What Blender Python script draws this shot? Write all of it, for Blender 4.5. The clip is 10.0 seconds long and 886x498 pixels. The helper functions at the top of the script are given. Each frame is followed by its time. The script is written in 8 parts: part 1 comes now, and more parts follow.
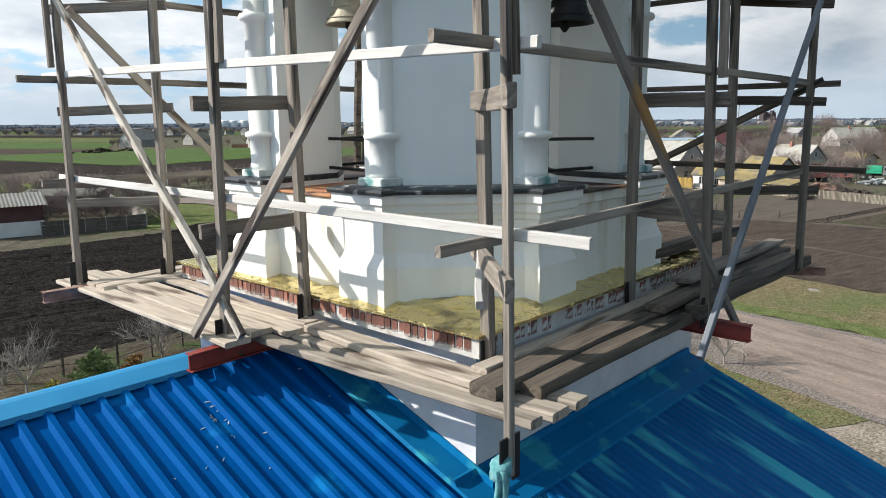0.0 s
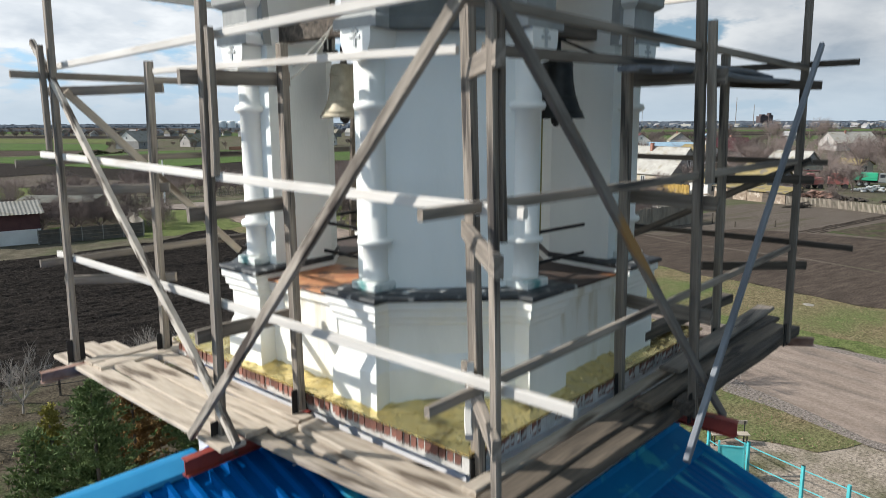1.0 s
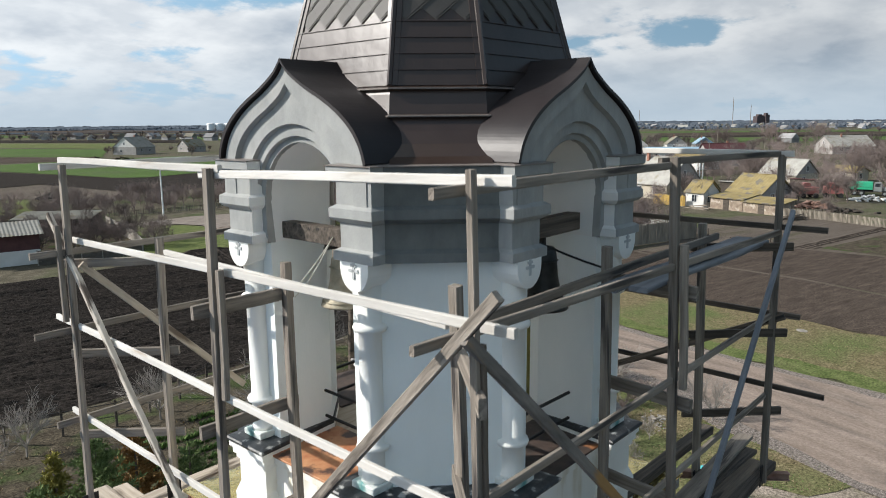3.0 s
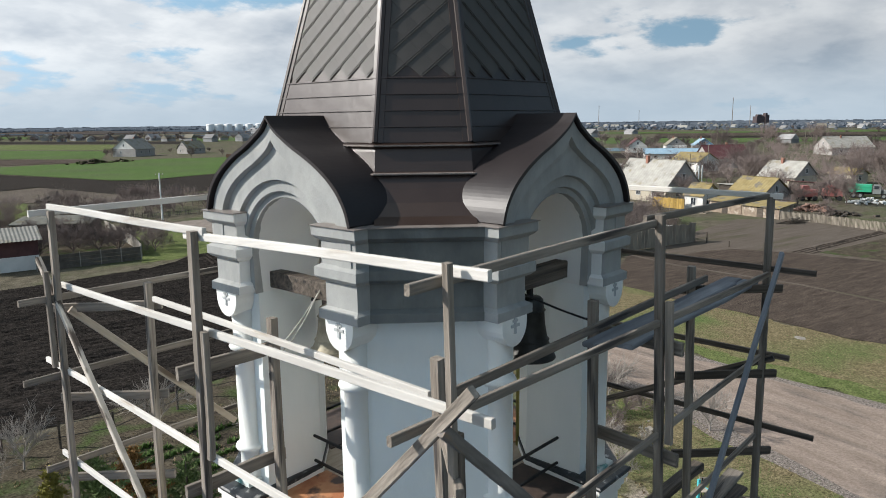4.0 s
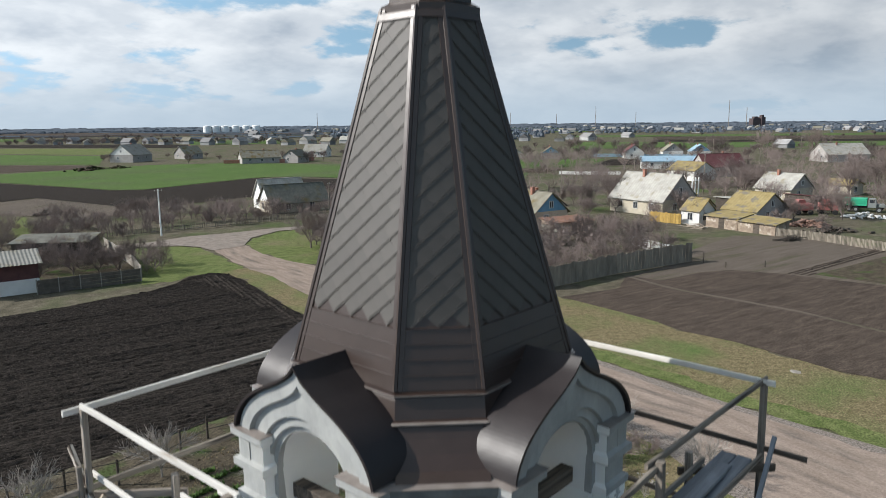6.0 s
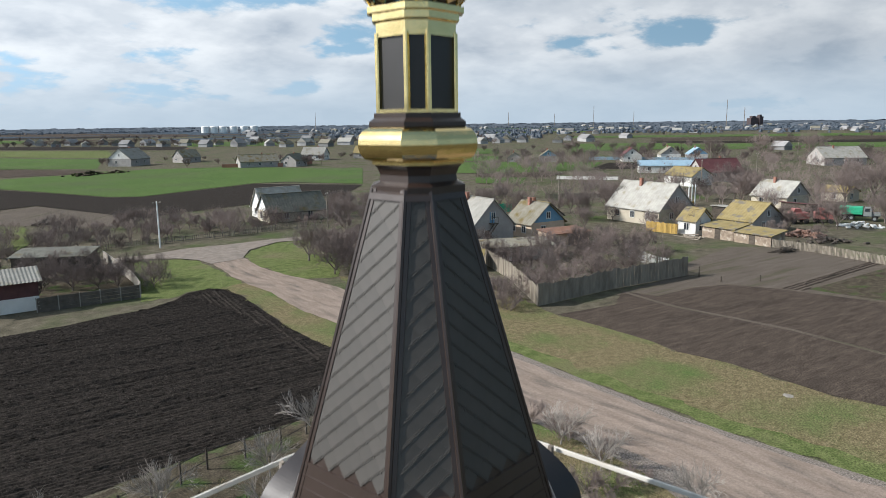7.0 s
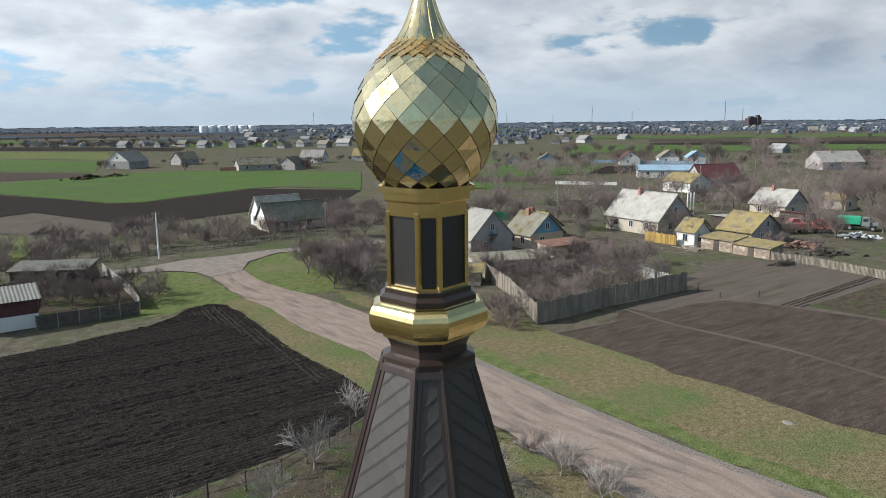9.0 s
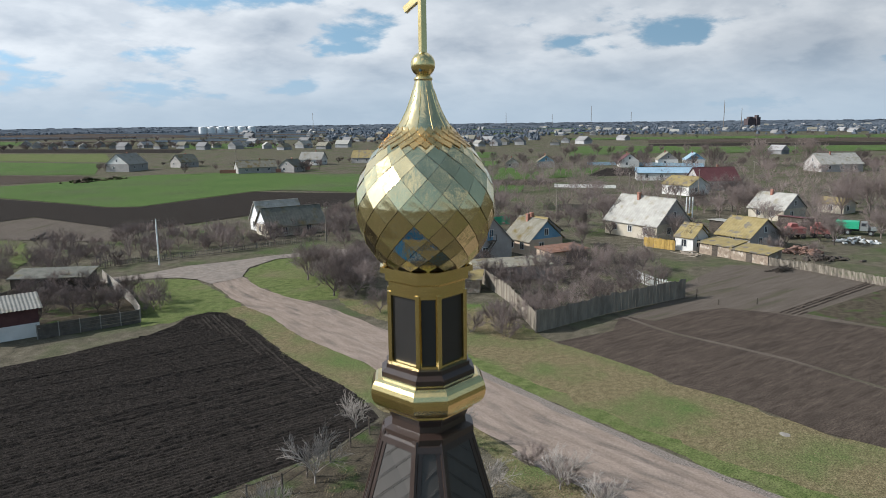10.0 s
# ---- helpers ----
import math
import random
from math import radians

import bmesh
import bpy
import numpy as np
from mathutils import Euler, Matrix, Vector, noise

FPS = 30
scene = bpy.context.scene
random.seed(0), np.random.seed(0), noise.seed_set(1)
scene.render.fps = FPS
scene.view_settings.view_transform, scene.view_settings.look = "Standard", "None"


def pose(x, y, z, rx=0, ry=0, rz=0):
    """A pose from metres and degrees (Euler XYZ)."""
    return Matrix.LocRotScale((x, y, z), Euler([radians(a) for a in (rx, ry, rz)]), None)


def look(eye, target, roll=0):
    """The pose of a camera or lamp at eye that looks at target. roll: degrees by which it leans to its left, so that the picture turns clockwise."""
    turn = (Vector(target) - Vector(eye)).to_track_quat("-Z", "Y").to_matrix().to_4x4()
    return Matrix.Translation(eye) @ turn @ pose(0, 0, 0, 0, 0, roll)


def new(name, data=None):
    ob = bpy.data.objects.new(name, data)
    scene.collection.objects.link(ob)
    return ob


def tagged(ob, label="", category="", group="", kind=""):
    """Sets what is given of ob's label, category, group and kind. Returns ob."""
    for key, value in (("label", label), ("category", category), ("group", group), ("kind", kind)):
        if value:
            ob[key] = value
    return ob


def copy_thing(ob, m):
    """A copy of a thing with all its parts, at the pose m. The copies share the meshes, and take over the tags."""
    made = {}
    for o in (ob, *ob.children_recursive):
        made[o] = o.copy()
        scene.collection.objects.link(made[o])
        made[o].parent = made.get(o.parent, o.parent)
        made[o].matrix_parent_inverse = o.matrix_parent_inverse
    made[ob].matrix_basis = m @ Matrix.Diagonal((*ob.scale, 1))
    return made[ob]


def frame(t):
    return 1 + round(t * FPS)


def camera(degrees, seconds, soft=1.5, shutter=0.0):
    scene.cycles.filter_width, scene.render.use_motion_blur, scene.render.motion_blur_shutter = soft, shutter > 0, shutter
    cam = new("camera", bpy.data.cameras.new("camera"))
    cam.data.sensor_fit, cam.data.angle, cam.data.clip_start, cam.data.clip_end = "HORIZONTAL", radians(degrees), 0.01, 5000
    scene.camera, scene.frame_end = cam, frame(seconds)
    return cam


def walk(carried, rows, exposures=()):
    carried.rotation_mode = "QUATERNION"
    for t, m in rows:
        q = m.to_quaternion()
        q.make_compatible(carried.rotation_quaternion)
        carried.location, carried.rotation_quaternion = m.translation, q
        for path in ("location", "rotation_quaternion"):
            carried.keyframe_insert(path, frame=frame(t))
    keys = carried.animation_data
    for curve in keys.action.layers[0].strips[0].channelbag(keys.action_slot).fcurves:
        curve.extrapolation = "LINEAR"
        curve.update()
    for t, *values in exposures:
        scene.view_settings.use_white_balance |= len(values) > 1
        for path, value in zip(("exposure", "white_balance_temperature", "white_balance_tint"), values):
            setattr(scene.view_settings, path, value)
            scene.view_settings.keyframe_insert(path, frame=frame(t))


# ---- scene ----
cam = camera(63.66, 10.0, soft=0.8, shutter=0.5)
PATH = [
    (0, (-5.929, -5.323, 11.269), (8.637, 7.913, 7.715), -0.46),
    (0.5, (-5.932, -5.342, 11.499), (8.657, 7.872, 7.957), -0.40),
    (1, (-5.864, -5.332, 12.142), (8.756, 7.851, 8.612), -0.28),
    (1.5, (-5.952, -5.414, 12.942), (8.687, 7.749, 9.417), -0.48),
    (2, (-5.942, -5.377, 13.403), (8.699, 7.784, 9.877), -0.46),
    (2.5, (-5.976, -5.431, 13.753), (8.676, 7.718, 10.228), -0.48),
    (4, (-5.788, -5.526, 14.560), (8.874, 7.615, 11.048), -0.60),
    (4.5, (-5.776, -5.551, 14.783), (8.889, 7.586, 11.269), -0.64),
    (5, (-5.793, -5.414, 15.183), (8.885, 7.706, 11.663), -0.63),
    (5.5, (-5.925, -5.356, 16.094), (8.786, 7.735, 12.597), -0.66),
    (5.7, (-5.939, -5.402, 16.417), (8.771, 7.692, 12.926), -0.59),
    (6.8, (-5.894, -5.560, 18.460), (8.854, 7.484, 14.947), -0.62),
    (7, (-5.976, -5.682, 18.831), (8.770, 7.364, 15.317), -0.67),
    (7.5, (-5.937, -5.650, 19.343), (8.813, 7.389, 15.819), -0.66),
    (8, (-5.875, -5.544, 19.842), (8.885, 7.482, 16.309), -0.66),
    (8.5, (-5.828, -5.441, 20.321), (8.938, 7.576, 16.784), -0.63),
    (9, (-5.840, -5.407, 20.763), (8.934, 7.598, 17.218), -0.59),
    (9.5, (-5.865, -5.431, 21.205), (8.916, 7.567, 17.661), -0.60),
    (10, (-5.939, -5.508, 21.691), (8.848, 7.486, 18.154), -0.66),
]
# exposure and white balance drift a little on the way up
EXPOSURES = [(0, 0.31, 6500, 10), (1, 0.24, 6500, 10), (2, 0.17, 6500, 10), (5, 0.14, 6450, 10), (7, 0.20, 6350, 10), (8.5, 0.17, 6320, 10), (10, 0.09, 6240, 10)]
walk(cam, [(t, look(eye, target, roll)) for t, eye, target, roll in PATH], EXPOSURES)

# ---- world, sun ----
SUN_AZ = Vector((-0.70, 0.714))   # towards the sun, in plan
SUN_EL = 33.0
sun_dir = Vector((SUN_AZ.x * math.cos(radians(SUN_EL)), SUN_AZ.y * math.cos(radians(SUN_EL)), math.sin(radians(SUN_EL)))).normalized()

world = bpy.data.worlds.new("sky")
scene.world = world
world.use_nodes = True
wn, wl = world.node_tree.nodes, world.node_tree.links
wn.clear()
w_out = wn.new("ShaderNodeOutputWorld")
sky = wn.new("ShaderNodeTexSky")
sky.sky_type, sky.sun_disc = "NISHITA", False
sky.sun_elevation, sky.sun_rotation = radians(SUN_EL), math.atan2(SUN_AZ.x, SUN_AZ.y)
sky.air_density, sky.dust_density, sky.ozone_density = 1.2, 0.6, 2.0
bg = wn.new("ShaderNodeBackground")
bg.inputs["Strength"].default_value = 0.082
# broken cumulus, laid on a flat layer above the plain
tc = wn.new("ShaderNodeTexCoord")
sep = wn.new("ShaderNodeSeparateXYZ")
wl.new(tc.outputs["Generated"], sep.inputs[0])


def wmath(op, a, b=None, clamp=False):
    n = wn.new("ShaderNodeMath")
    n.operation, n.use_clamp = op, clamp
    for i, v in enumerate((a, b)):
        if v is None:
            continue
        if isinstance(v, (int, float)):
            n.inputs[i].default_value = v
        else:
            wl.new(v, n.inputs[i])
    return n.outputs[0]


def wrange(v, a0, a1, b0, b1):
    n = wn.new("ShaderNodeMapRange")
    n.interpolation_type = "SMOOTHSTEP"
    for i, q in enumerate((a0, a1, b0, b1)):
        n.inputs[i + 1].default_value = q
    wl.new(v, n.inputs[0])
    return n.outputs[0]


def wmix(fac, c0, c1):
    n = wn.new("ShaderNodeMix")
    n.data_type = "RGBA"
    for i, q in ((0, fac), (6, c0), (7, c1)):
        if isinstance(q, tuple):
            n.inputs[i].default_value = q
        else:
            wl.new(q, n.inputs[i])
    return n.outputs[2]


up = wmath("MAXIMUM", sep.outputs[2], 0.0)
raised = wn.new("ShaderNodeCombineXYZ")
for i in (0, 1):
    wl.new(sep.outputs[i], raised.inputs[i])
wl.new(wmath("ADD", wmath("MULTIPLY", up, 0.8), 0.30), raised.inputs[2])
nrm = wn.new("ShaderNodeVectorMath")
nrm.operation = "NORMALIZE"
wl.new(raised.outputs[0], nrm.inputs[0])
wl.new(nrm.outputs[0], sky.inputs["Vector"])


def cloud_noise(shift, scale, detail, rough, seed):
    """Noise on a level layer: it draws together towards the skyline; shift moves the sample towards the sun."""
    depth = wmath("ADD", up, 0.29)
    v = wn.new("ShaderNodeCombineXYZ")
    for i, d in ((0, SUN_AZ.x), (1, SUN_AZ.y)):
        wl.new(wmath("ADD", wmath("DIVIDE", sep.outputs[i], depth), shift * d), v.inputs[i])
    v.inputs[2].default_value = seed
    t = wn.new("ShaderNodeTexNoise")
    t.inputs["Scale"].default_value, t.inputs["Detail"].default_value, t.inputs["Roughness"].default_value = scale, detail, rough
    wl.new(v.outputs[0], t.inputs["Vector"])
    return t.outputs["Fac"]


SEED = 5.3
puffs = cloud_noise(0.0, 2.5, 10.0, 0.54, SEED)
lit_side = cloud_noise(0.09, 2.5, 5.0, 0.54, SEED)
sheets = cloud_noise(0.0, 0.8, 3.0, 0.5, SEED + 8)
# the cloud bank lies ahead; the sky behind, overhead and opposite the sun is clearer
ahead = wmath("ADD", wmath("MULTIPLY", sep.outputs[0], 0.74), wmath("MULTIPLY", sep.outputs[1], 0.67))
bank = wmath("ADD", wmath("ADD", puffs, wmath("MULTIPLY", wmath("SUBTRACT", sheets, 0.5), 0.45)), wmath("SUBTRACT", wmath("MULTIPLY", ahead, 0.09), wmath("MULTIPLY", up, 0.06)))
sunward = wmath("ADD", wmath("MULTIPLY", sep.outputs[0], SUN_AZ.x), wmath("MULTIPLY", sep.outputs[1], SUN_AZ.y))
bank = wmath("ADD", bank, wmath("MULTIPLY", wmath("MINIMUM", wmath("ADD", sunward, 0.50), 0.0), 0.55))
mask = wrange(bank, 0.415, 0.50, 0.0, 1.0)
# thick middles and undersides are greyer than thin sunlit rims
lit = wrange(wmath("SUBTRACT", puffs, lit_side), -0.10, 0.10, 0.0, 1.0)
thick = wrange(bank, 0.50, 0.76, 1.0, 0.10)
glow = wmath("ADD", wmath("MULTIPLY", lit, 0.40), wmath("MULTIPLY", thick, 0.60))
cloud = wmix(glow, (4.0, 4.85, 5.9, 1), (10.2, 10.6, 10.9, 1))
# clouds towards the sun are brighter
bright = wn.new("ShaderNodeHueSaturation")
wl.new(cloud, bright.inputs["Color"])
wl.new(wmath("ADD", wmath("MULTIPLY", sunward, 0.30), 0.90), bright.inputs["Value"])
clear = wn.new("ShaderNodeHueSaturation")
clear.inputs["Hue"].default_value = 0.478
clear.inputs["Saturation"].default_value = 0.92
# the clear sky darkens away from the sun
wl.new(wmath("ADD", wmath("MULTIPLY", sunward, 0.80), 1.75), clear.inputs["Value"])
wl.new(sky.outputs[0], clear.inputs["Color"])
broken = wmix(mask, clear.outputs[0], bright.outputs[0])
# pale haze near the skyline
hazy = wmix(wrange(up, 0.0, 0.11, 0.85, 0.06), broken, (5.3, 6.5, 7.6, 1))
wl.new(hazy, bg.inputs["Color"])
wl.new(bg.outputs[0], w_out.inputs[0])

sun_data = bpy.data.lights.new("sun", "SUN")
sun_data.energy, sun_data.angle, sun_data.color = 4.9, radians(0.5), (1.0, 0.96, 0.90)
sun = new("sun", sun_data)
sun.matrix_world = look(sun_dir * 60, (0, 0, 0))


# ---- materials ----
def mat(name, c1, c2, scale=3.0, rough=0.8, metal=0.0, bump=0.15, bscale=40.0, stretch=(1, 1, 1), rand=0.0,
        spot=None, spot_scale=1.0, spot_at=0.6, spec=0.5, detail=6.0, island=False, rough2=None, bdist=0.01, spot_w=0.08, uv=False, grain=0.7):
    m = bpy.data.materials.new(name)
    m.use_nodes = True
    n, l = m.node_tree.nodes, m.node_tree.links
    b = n["Principled BSDF"]
    co = n.new("ShaderNodeTexCoord")
    mp = n.new("ShaderNodeMapping")
    mp.inputs["Scale"].default_value = stretch
    l.new(co.outputs["UV" if uv else "Object"], mp.inputs["Vector"])
    t = n.new("ShaderNodeTexNoise")
    t.inputs["Scale"].default_value, t.inputs["Detail"].default_value, t.inputs["Roughness"].default_value = scale, detail, 0.6
    l.new(mp.outputs[0], t.inputs["Vector"])
    ramp = n.new("ShaderNodeMapRange")
    ramp.inputs[1].default_value, ramp.inputs[2].default_value = 0.3, 0.7
    l.new(t.outputs["Fac"], ramp.inputs[0])
    mix = n.new("ShaderNodeMix")
    mix.data_type = "RGBA"
    l.new(ramp.outputs[0], mix.inputs[0])
    mix.inputs[6].default_value, mix.inputs[7].default_value = (*c1, 1), (*c2, 1)
    col = mix.outputs[2]
    if spot:
        s = n.new("ShaderNodeTexNoise")
        s.inputs["Scale"].default_value, s.inputs["Detail"].default_value = spot_scale, 5.0
        l.new(mp.outputs[0], s.inputs["Vector"])
        sr = n.new("ShaderNodeMapRange")
        sr.inputs[1].default_value, sr.inputs[2].default_value = spot_at, spot_at + spot_w
        l.new(s.outputs["Fac"], sr.inputs[0])
        sm = n.new("ShaderNodeMix")
        sm.data_type = "RGBA"
        l.new(sr.outputs[0], sm.inputs[0])
        l.new(col, sm.inputs[6])
        sm.inputs[7].default_value = (*spot, 1)
        col = sm.outputs[2]
    if detail >= 10:
        # fine grain of clods, tufts and pebbles
        g = n.new("ShaderNodeTexNoise")
        g.inputs["Scale"].default_value, g.inputs["Detail"].default_value, g.inputs["Roughness"].default_value = 8.0, 4.0, 0.75
        l.new(co.outputs["Object"], g.inputs["Vector"])
        gr = n.new("ShaderNodeMapRange")
        gr.inputs[1].default_value, gr.inputs[2].default_value, gr.inputs[3].default_value, gr.inputs[4].default_value = 0.32, 0.68, 1 - grain, 1 + grain
        l.new(g.outputs["Fac"], gr.inputs[0])
        gh = n.new("ShaderNodeHueSaturation")
        l.new(gr.outputs[0], gh.inputs["Value"])
        l.new(col, gh.inputs["Color"])
        col = gh.outputs[0]
    if rand:
        src = n.new("ShaderNodeNewGeometry").outputs["Random Per Island"] if island else n.new("ShaderNodeObjectInfo").outputs["Random"]
        rr = n.new("ShaderNodeMapRange")
        rr.inputs[3].default_value, rr.inputs[4].default_value = 1 - rand, 1 + rand
        l.new(src, rr.inputs[0])
        hs = n.new("ShaderNodeHueSaturation")
        l.new(rr.outputs[0], hs.inputs["Value"])
        l.new(col, hs.inputs["Color"])
        col = hs.outputs[0]
    l.new(col, b.inputs["Base Color"])
    b.inputs["Roughness"].default_value, b.inputs["Metallic"].default_value = rough, metal
    b.inputs["Specular IOR Level"].default_value = spec
    if rough2 is not None:
        q = n.new("ShaderNodeMapRange")
        q.inputs[3].default_value, q.inputs[4].default_value = rough, rough2
        l.new(t.outputs["Fac"], q.inputs[0])
        l.new(q.outputs[0], b.inputs["Roughness"])
    if bump:
        t2 = n.new("ShaderNodeTexNoise")
        t2.inputs["Scale"].default_value, t2.inputs["Detail"].default_value = bscale, 4.0
        l.new(mp.outputs[0], t2.inputs["Vector"])
        bp = n.new("ShaderNodeBump")
        bp.inputs["Strength"].default_value, bp.inputs["Distance"].default_value = bump, bdist
        l.new(t2.outputs["Fac"], bp.inputs["Height"])
        l.new(bp.outputs[0], b.inputs["Normal"])
    return m


M = {}
M["plaster"] = mat("white_plaster", (0.785, 0.79, 0.75), (0.86, 0.86, 0.82), 2.2, 0.85, bump=0.14, bscale=50, spot=(0.66, 0.67, 0.63), spot_scale=1.7, spot_at=0.58, spot_w=0.25, stretch=(1, 1, 0.45))
M["plaster_stained"] = mat("ochre_streaked_plaster", (0.76, 0.75, 0.70), (0.85, 0.845, 0.80), 2.2, 0.85, bump=0.14, bscale=50, spot=(0.50, 0.42, 0.25), spot_scale=3.2, spot_at=0.54, spot_w=0.22, stretch=(1, 1, 0.22))
M["plaster_grey"] = mat("grey_cement_render", (0.25, 0.258, 0.25), (0.38, 0.382, 0.365), 3.0, 0.9, bump=0.3, bscale=45, spot=(0.36, 0.36, 0.34), spot_scale=2.2, spot_at=0.64, stretch=(1, 1, 0.6))
M["cement_dark"] = mat("dark_grey_cement", (0.10, 0.107, 0.103), (0.175, 0.182, 0.172), 3.5, 0.9, bump=0.4, bscale=35, spot=(0.22, 0.225, 0.215), spot_scale=2.2, spot_at=0.62, spot_w=0.15, stretch=(1, 1, 0.6))
M["inner"] = mat("white_inner_plaster", (0.74, 0.74, 0.72), (0.80, 0.80, 0.77), 2.0, 0.9, bump=0.15, bscale=50)
M["stain_white"] = mat("pale_whitewash", (0.74, 0.775, 0.755), (0.82, 0.845, 0.82), 1.6, 0.85, bump=0.14, bscale=45, spot=(0.66, 0.70, 0.67), spot_scale=1.5, spot_at=0.56, spot_w=0.25, stretch=(1, 1, 0.4))
M["slate"] = mat("black_bitumen_sheet", (0.012, 0.014, 0.016), (0.05, 0.055, 0.06), 7, 0.45, bump=0.5, bscale=18, spot=(0.40, 0.40, 0.38), spot_scale=7, spot_at=0.58)
M["relief"] = mat("weathered_relief_paint", (0.40, 0.42, 0.42), (0.55, 0.56, 0.55), 12, 0.9, bump=0.1)
M["teal"] = mat("teal_weathered_stone", (0.58, 0.62, 0.59), (0.70, 0.72, 0.69), 6, 0.8, bump=0.3, bscale=30, spot=(0.12, 0.30, 0.285), spot_scale=4.5, spot_at=0.50, spot_w=0.14)
M["brick"] = mat("worn_red_brick", (0.27, 0.105, 0.072), (0.135, 0.070, 0.055), 18, 0.9, bump=0.4, bscale=60, rand=0.45, spot=(0.56, 0.53, 0.48), spot_scale=9, spot_at=0.53, spot_w=0.1)
M["mortar"] = mat("whitewashed_mortar", (0.40, 0.375, 0.335), (0.62, 0.60, 0.565), 9, 0.9, bump=0.5, bscale=40, spot=(0.25, 0.175, 0.14), spot_scale=4, spot_at=0.60)
M["wash"] = mat("whitewashed_wall", (0.60, 0.60, 0.61), (0.74, 0.73, 0.72), 2.5, 0.9, bump=0.2, bscale=30, spot=(0.36, 0.16, 0.13), spot_scale=5.5, spot_at=0.69)
M["gold_sheet"] = mat("yellow_galvanised_sheet", (0.72, 0.57, 0.23), (0.84, 0.70, 0.34), 2.6, 0.10, 0.9, bump=0.8, bscale=4.5, rough2=0.34, spot=(0.24, 0.185, 0.085), spot_scale=3.0, spot_at=0.57, spot_w=0.12, bdist=0.09)
M["rust_sheet"] = mat("rusty_orange_sheet", (0.33, 0.10, 0.038), (0.56, 0.30, 0.15), 3.5, 0.6, bump=0.2, bscale=20, spot=(0.075, 0.042, 0.032), spot_scale=3.4, spot_at=0.52)
M["gold"] = mat("polished_gold_sheet", (0.74, 0.57, 0.25), (0.81, 0.65, 0.32), 3.0, 0.10, 1.0, bump=0.12, bscale=5.0, rough2=0.22, bdist=0.03)
M["gold_dome"] = mat("gold_titanium_tile", (0.71, 0.585, 0.315), (0.80, 0.685, 0.41), 2.0, 0.10, 1.0, bump=0.4, bscale=3.2, rough2=0.26, rand=0.10, bdist=0.05)
M["brown"] = mat("brown_painted_sheet", (0.028, 0.0165, 0.0125), (0.041, 0.0255, 0.020), 2.0, 0.30, 0.0, bump=0.16, bscale=3.0, rough2=0.42, spec=0.55, bdist=0.04)
M["brown_tile"] = mat("brown_metal_shingle", (0.034, 0.029, 0.0235), (0.048, 0.041, 0.034), 2.2, 0.64, 0.0, bump=0.12, bscale=4.0, rand=0.12, spec=0.74, bdist=0.03)
M["sheet_edge"] = mat("bright_folded_sheet_edge", (0.16, 0.135, 0.12), (0.24, 0.21, 0.19), 6.0, 0.35, 0.0, bump=0.05, spec=0.6)
M["brown_gloss"] = mat("dark_gable_sheet", (0.014, 0.0105, 0.011), (0.024, 0.018, 0.018), 2.0, 0.38, 0.0, bump=0.14, bscale=2.6, rough2=0.54, spec=0.45, bdist=0.05)
M["panel"] = mat("black_neck_panel", (0.012, 0.011, 0.011), (0.020, 0.018, 0.017), 2.0, 0.42, bump=0.05, bscale=8, spec=0.6)
M["blue"] = mat("cobalt_roof_sheet", (0.0, 0.068, 0.255), (0.001, 0.092, 0.315), 1.6, 0.5, 0.0, bump=0.05, bscale=5, rough2=0.6, spot=(0.004, 0.15, 0.40), spot_scale=2.2, spot_at=0.66, spec=0.015)
M["blue_cap"] = mat("light_blue_ridge_cap", (0.014, 0.20, 0.42), (0.026, 0.26, 0.49), 1.5, 0.45, 0.0, bump=0.05, bscale=6, spot=(0.02, 0.22, 0.36), spot_scale=2.0, spot_at=0.62, spec=0.3)
M["teal_paint"] = mat("turquoise_paint", (0.05, 0.38, 0.42), (0.09, 0.45, 0.47), 2.5, 0.6, bump=0.15, bscale=30)
M["red_steel"] = mat("red_oxide_steel", (0.20, 0.030, 0.022), (0.30, 0.05, 0.035), 6, 0.6, bump=0.2, bscale=30, spot=(0.1, 0.05, 0.04), spot_scale=5, spot_at=0.62)
M["wood_grey"] = mat("weathered_grey_timber", (0.084, 0.070, 0.056), (0.30, 0.257, 0.212), 6.0, 0.9, bump=0.7, bscale=30, stretch=(0.14, 2.6, 2.6), rand=0.25, spot=(0.055, 0.047, 0.042), spot_scale=4.5, spot_at=0.62)
M["wood_pale"] = mat("pale_timber", (0.50, 0.47, 0.425), (0.68, 0.65, 0.60), 4.0, 0.88, bump=0.4, bscale=30, stretch=(0.25, 2, 2), rand=0.10, spot=(0.38, 0.32, 0.26), spot_scale=3, spot_at=0.68)
M["wood_dark"] = mat("dark_brown_timber", (0.024, 0.019, 0.015), (0.150, 0.120, 0.093), 7.0, 0.85, bump=0.9, bscale=25, stretch=(0.12, 3, 3), rand=0.3, spot=(0.016, 0.014, 0.013), spot_scale=5, spot_at=0.6)
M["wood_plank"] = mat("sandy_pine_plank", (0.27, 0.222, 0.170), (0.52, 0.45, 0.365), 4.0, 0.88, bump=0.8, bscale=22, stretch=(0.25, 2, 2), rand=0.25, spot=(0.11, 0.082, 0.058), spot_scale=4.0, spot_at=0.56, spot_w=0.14)
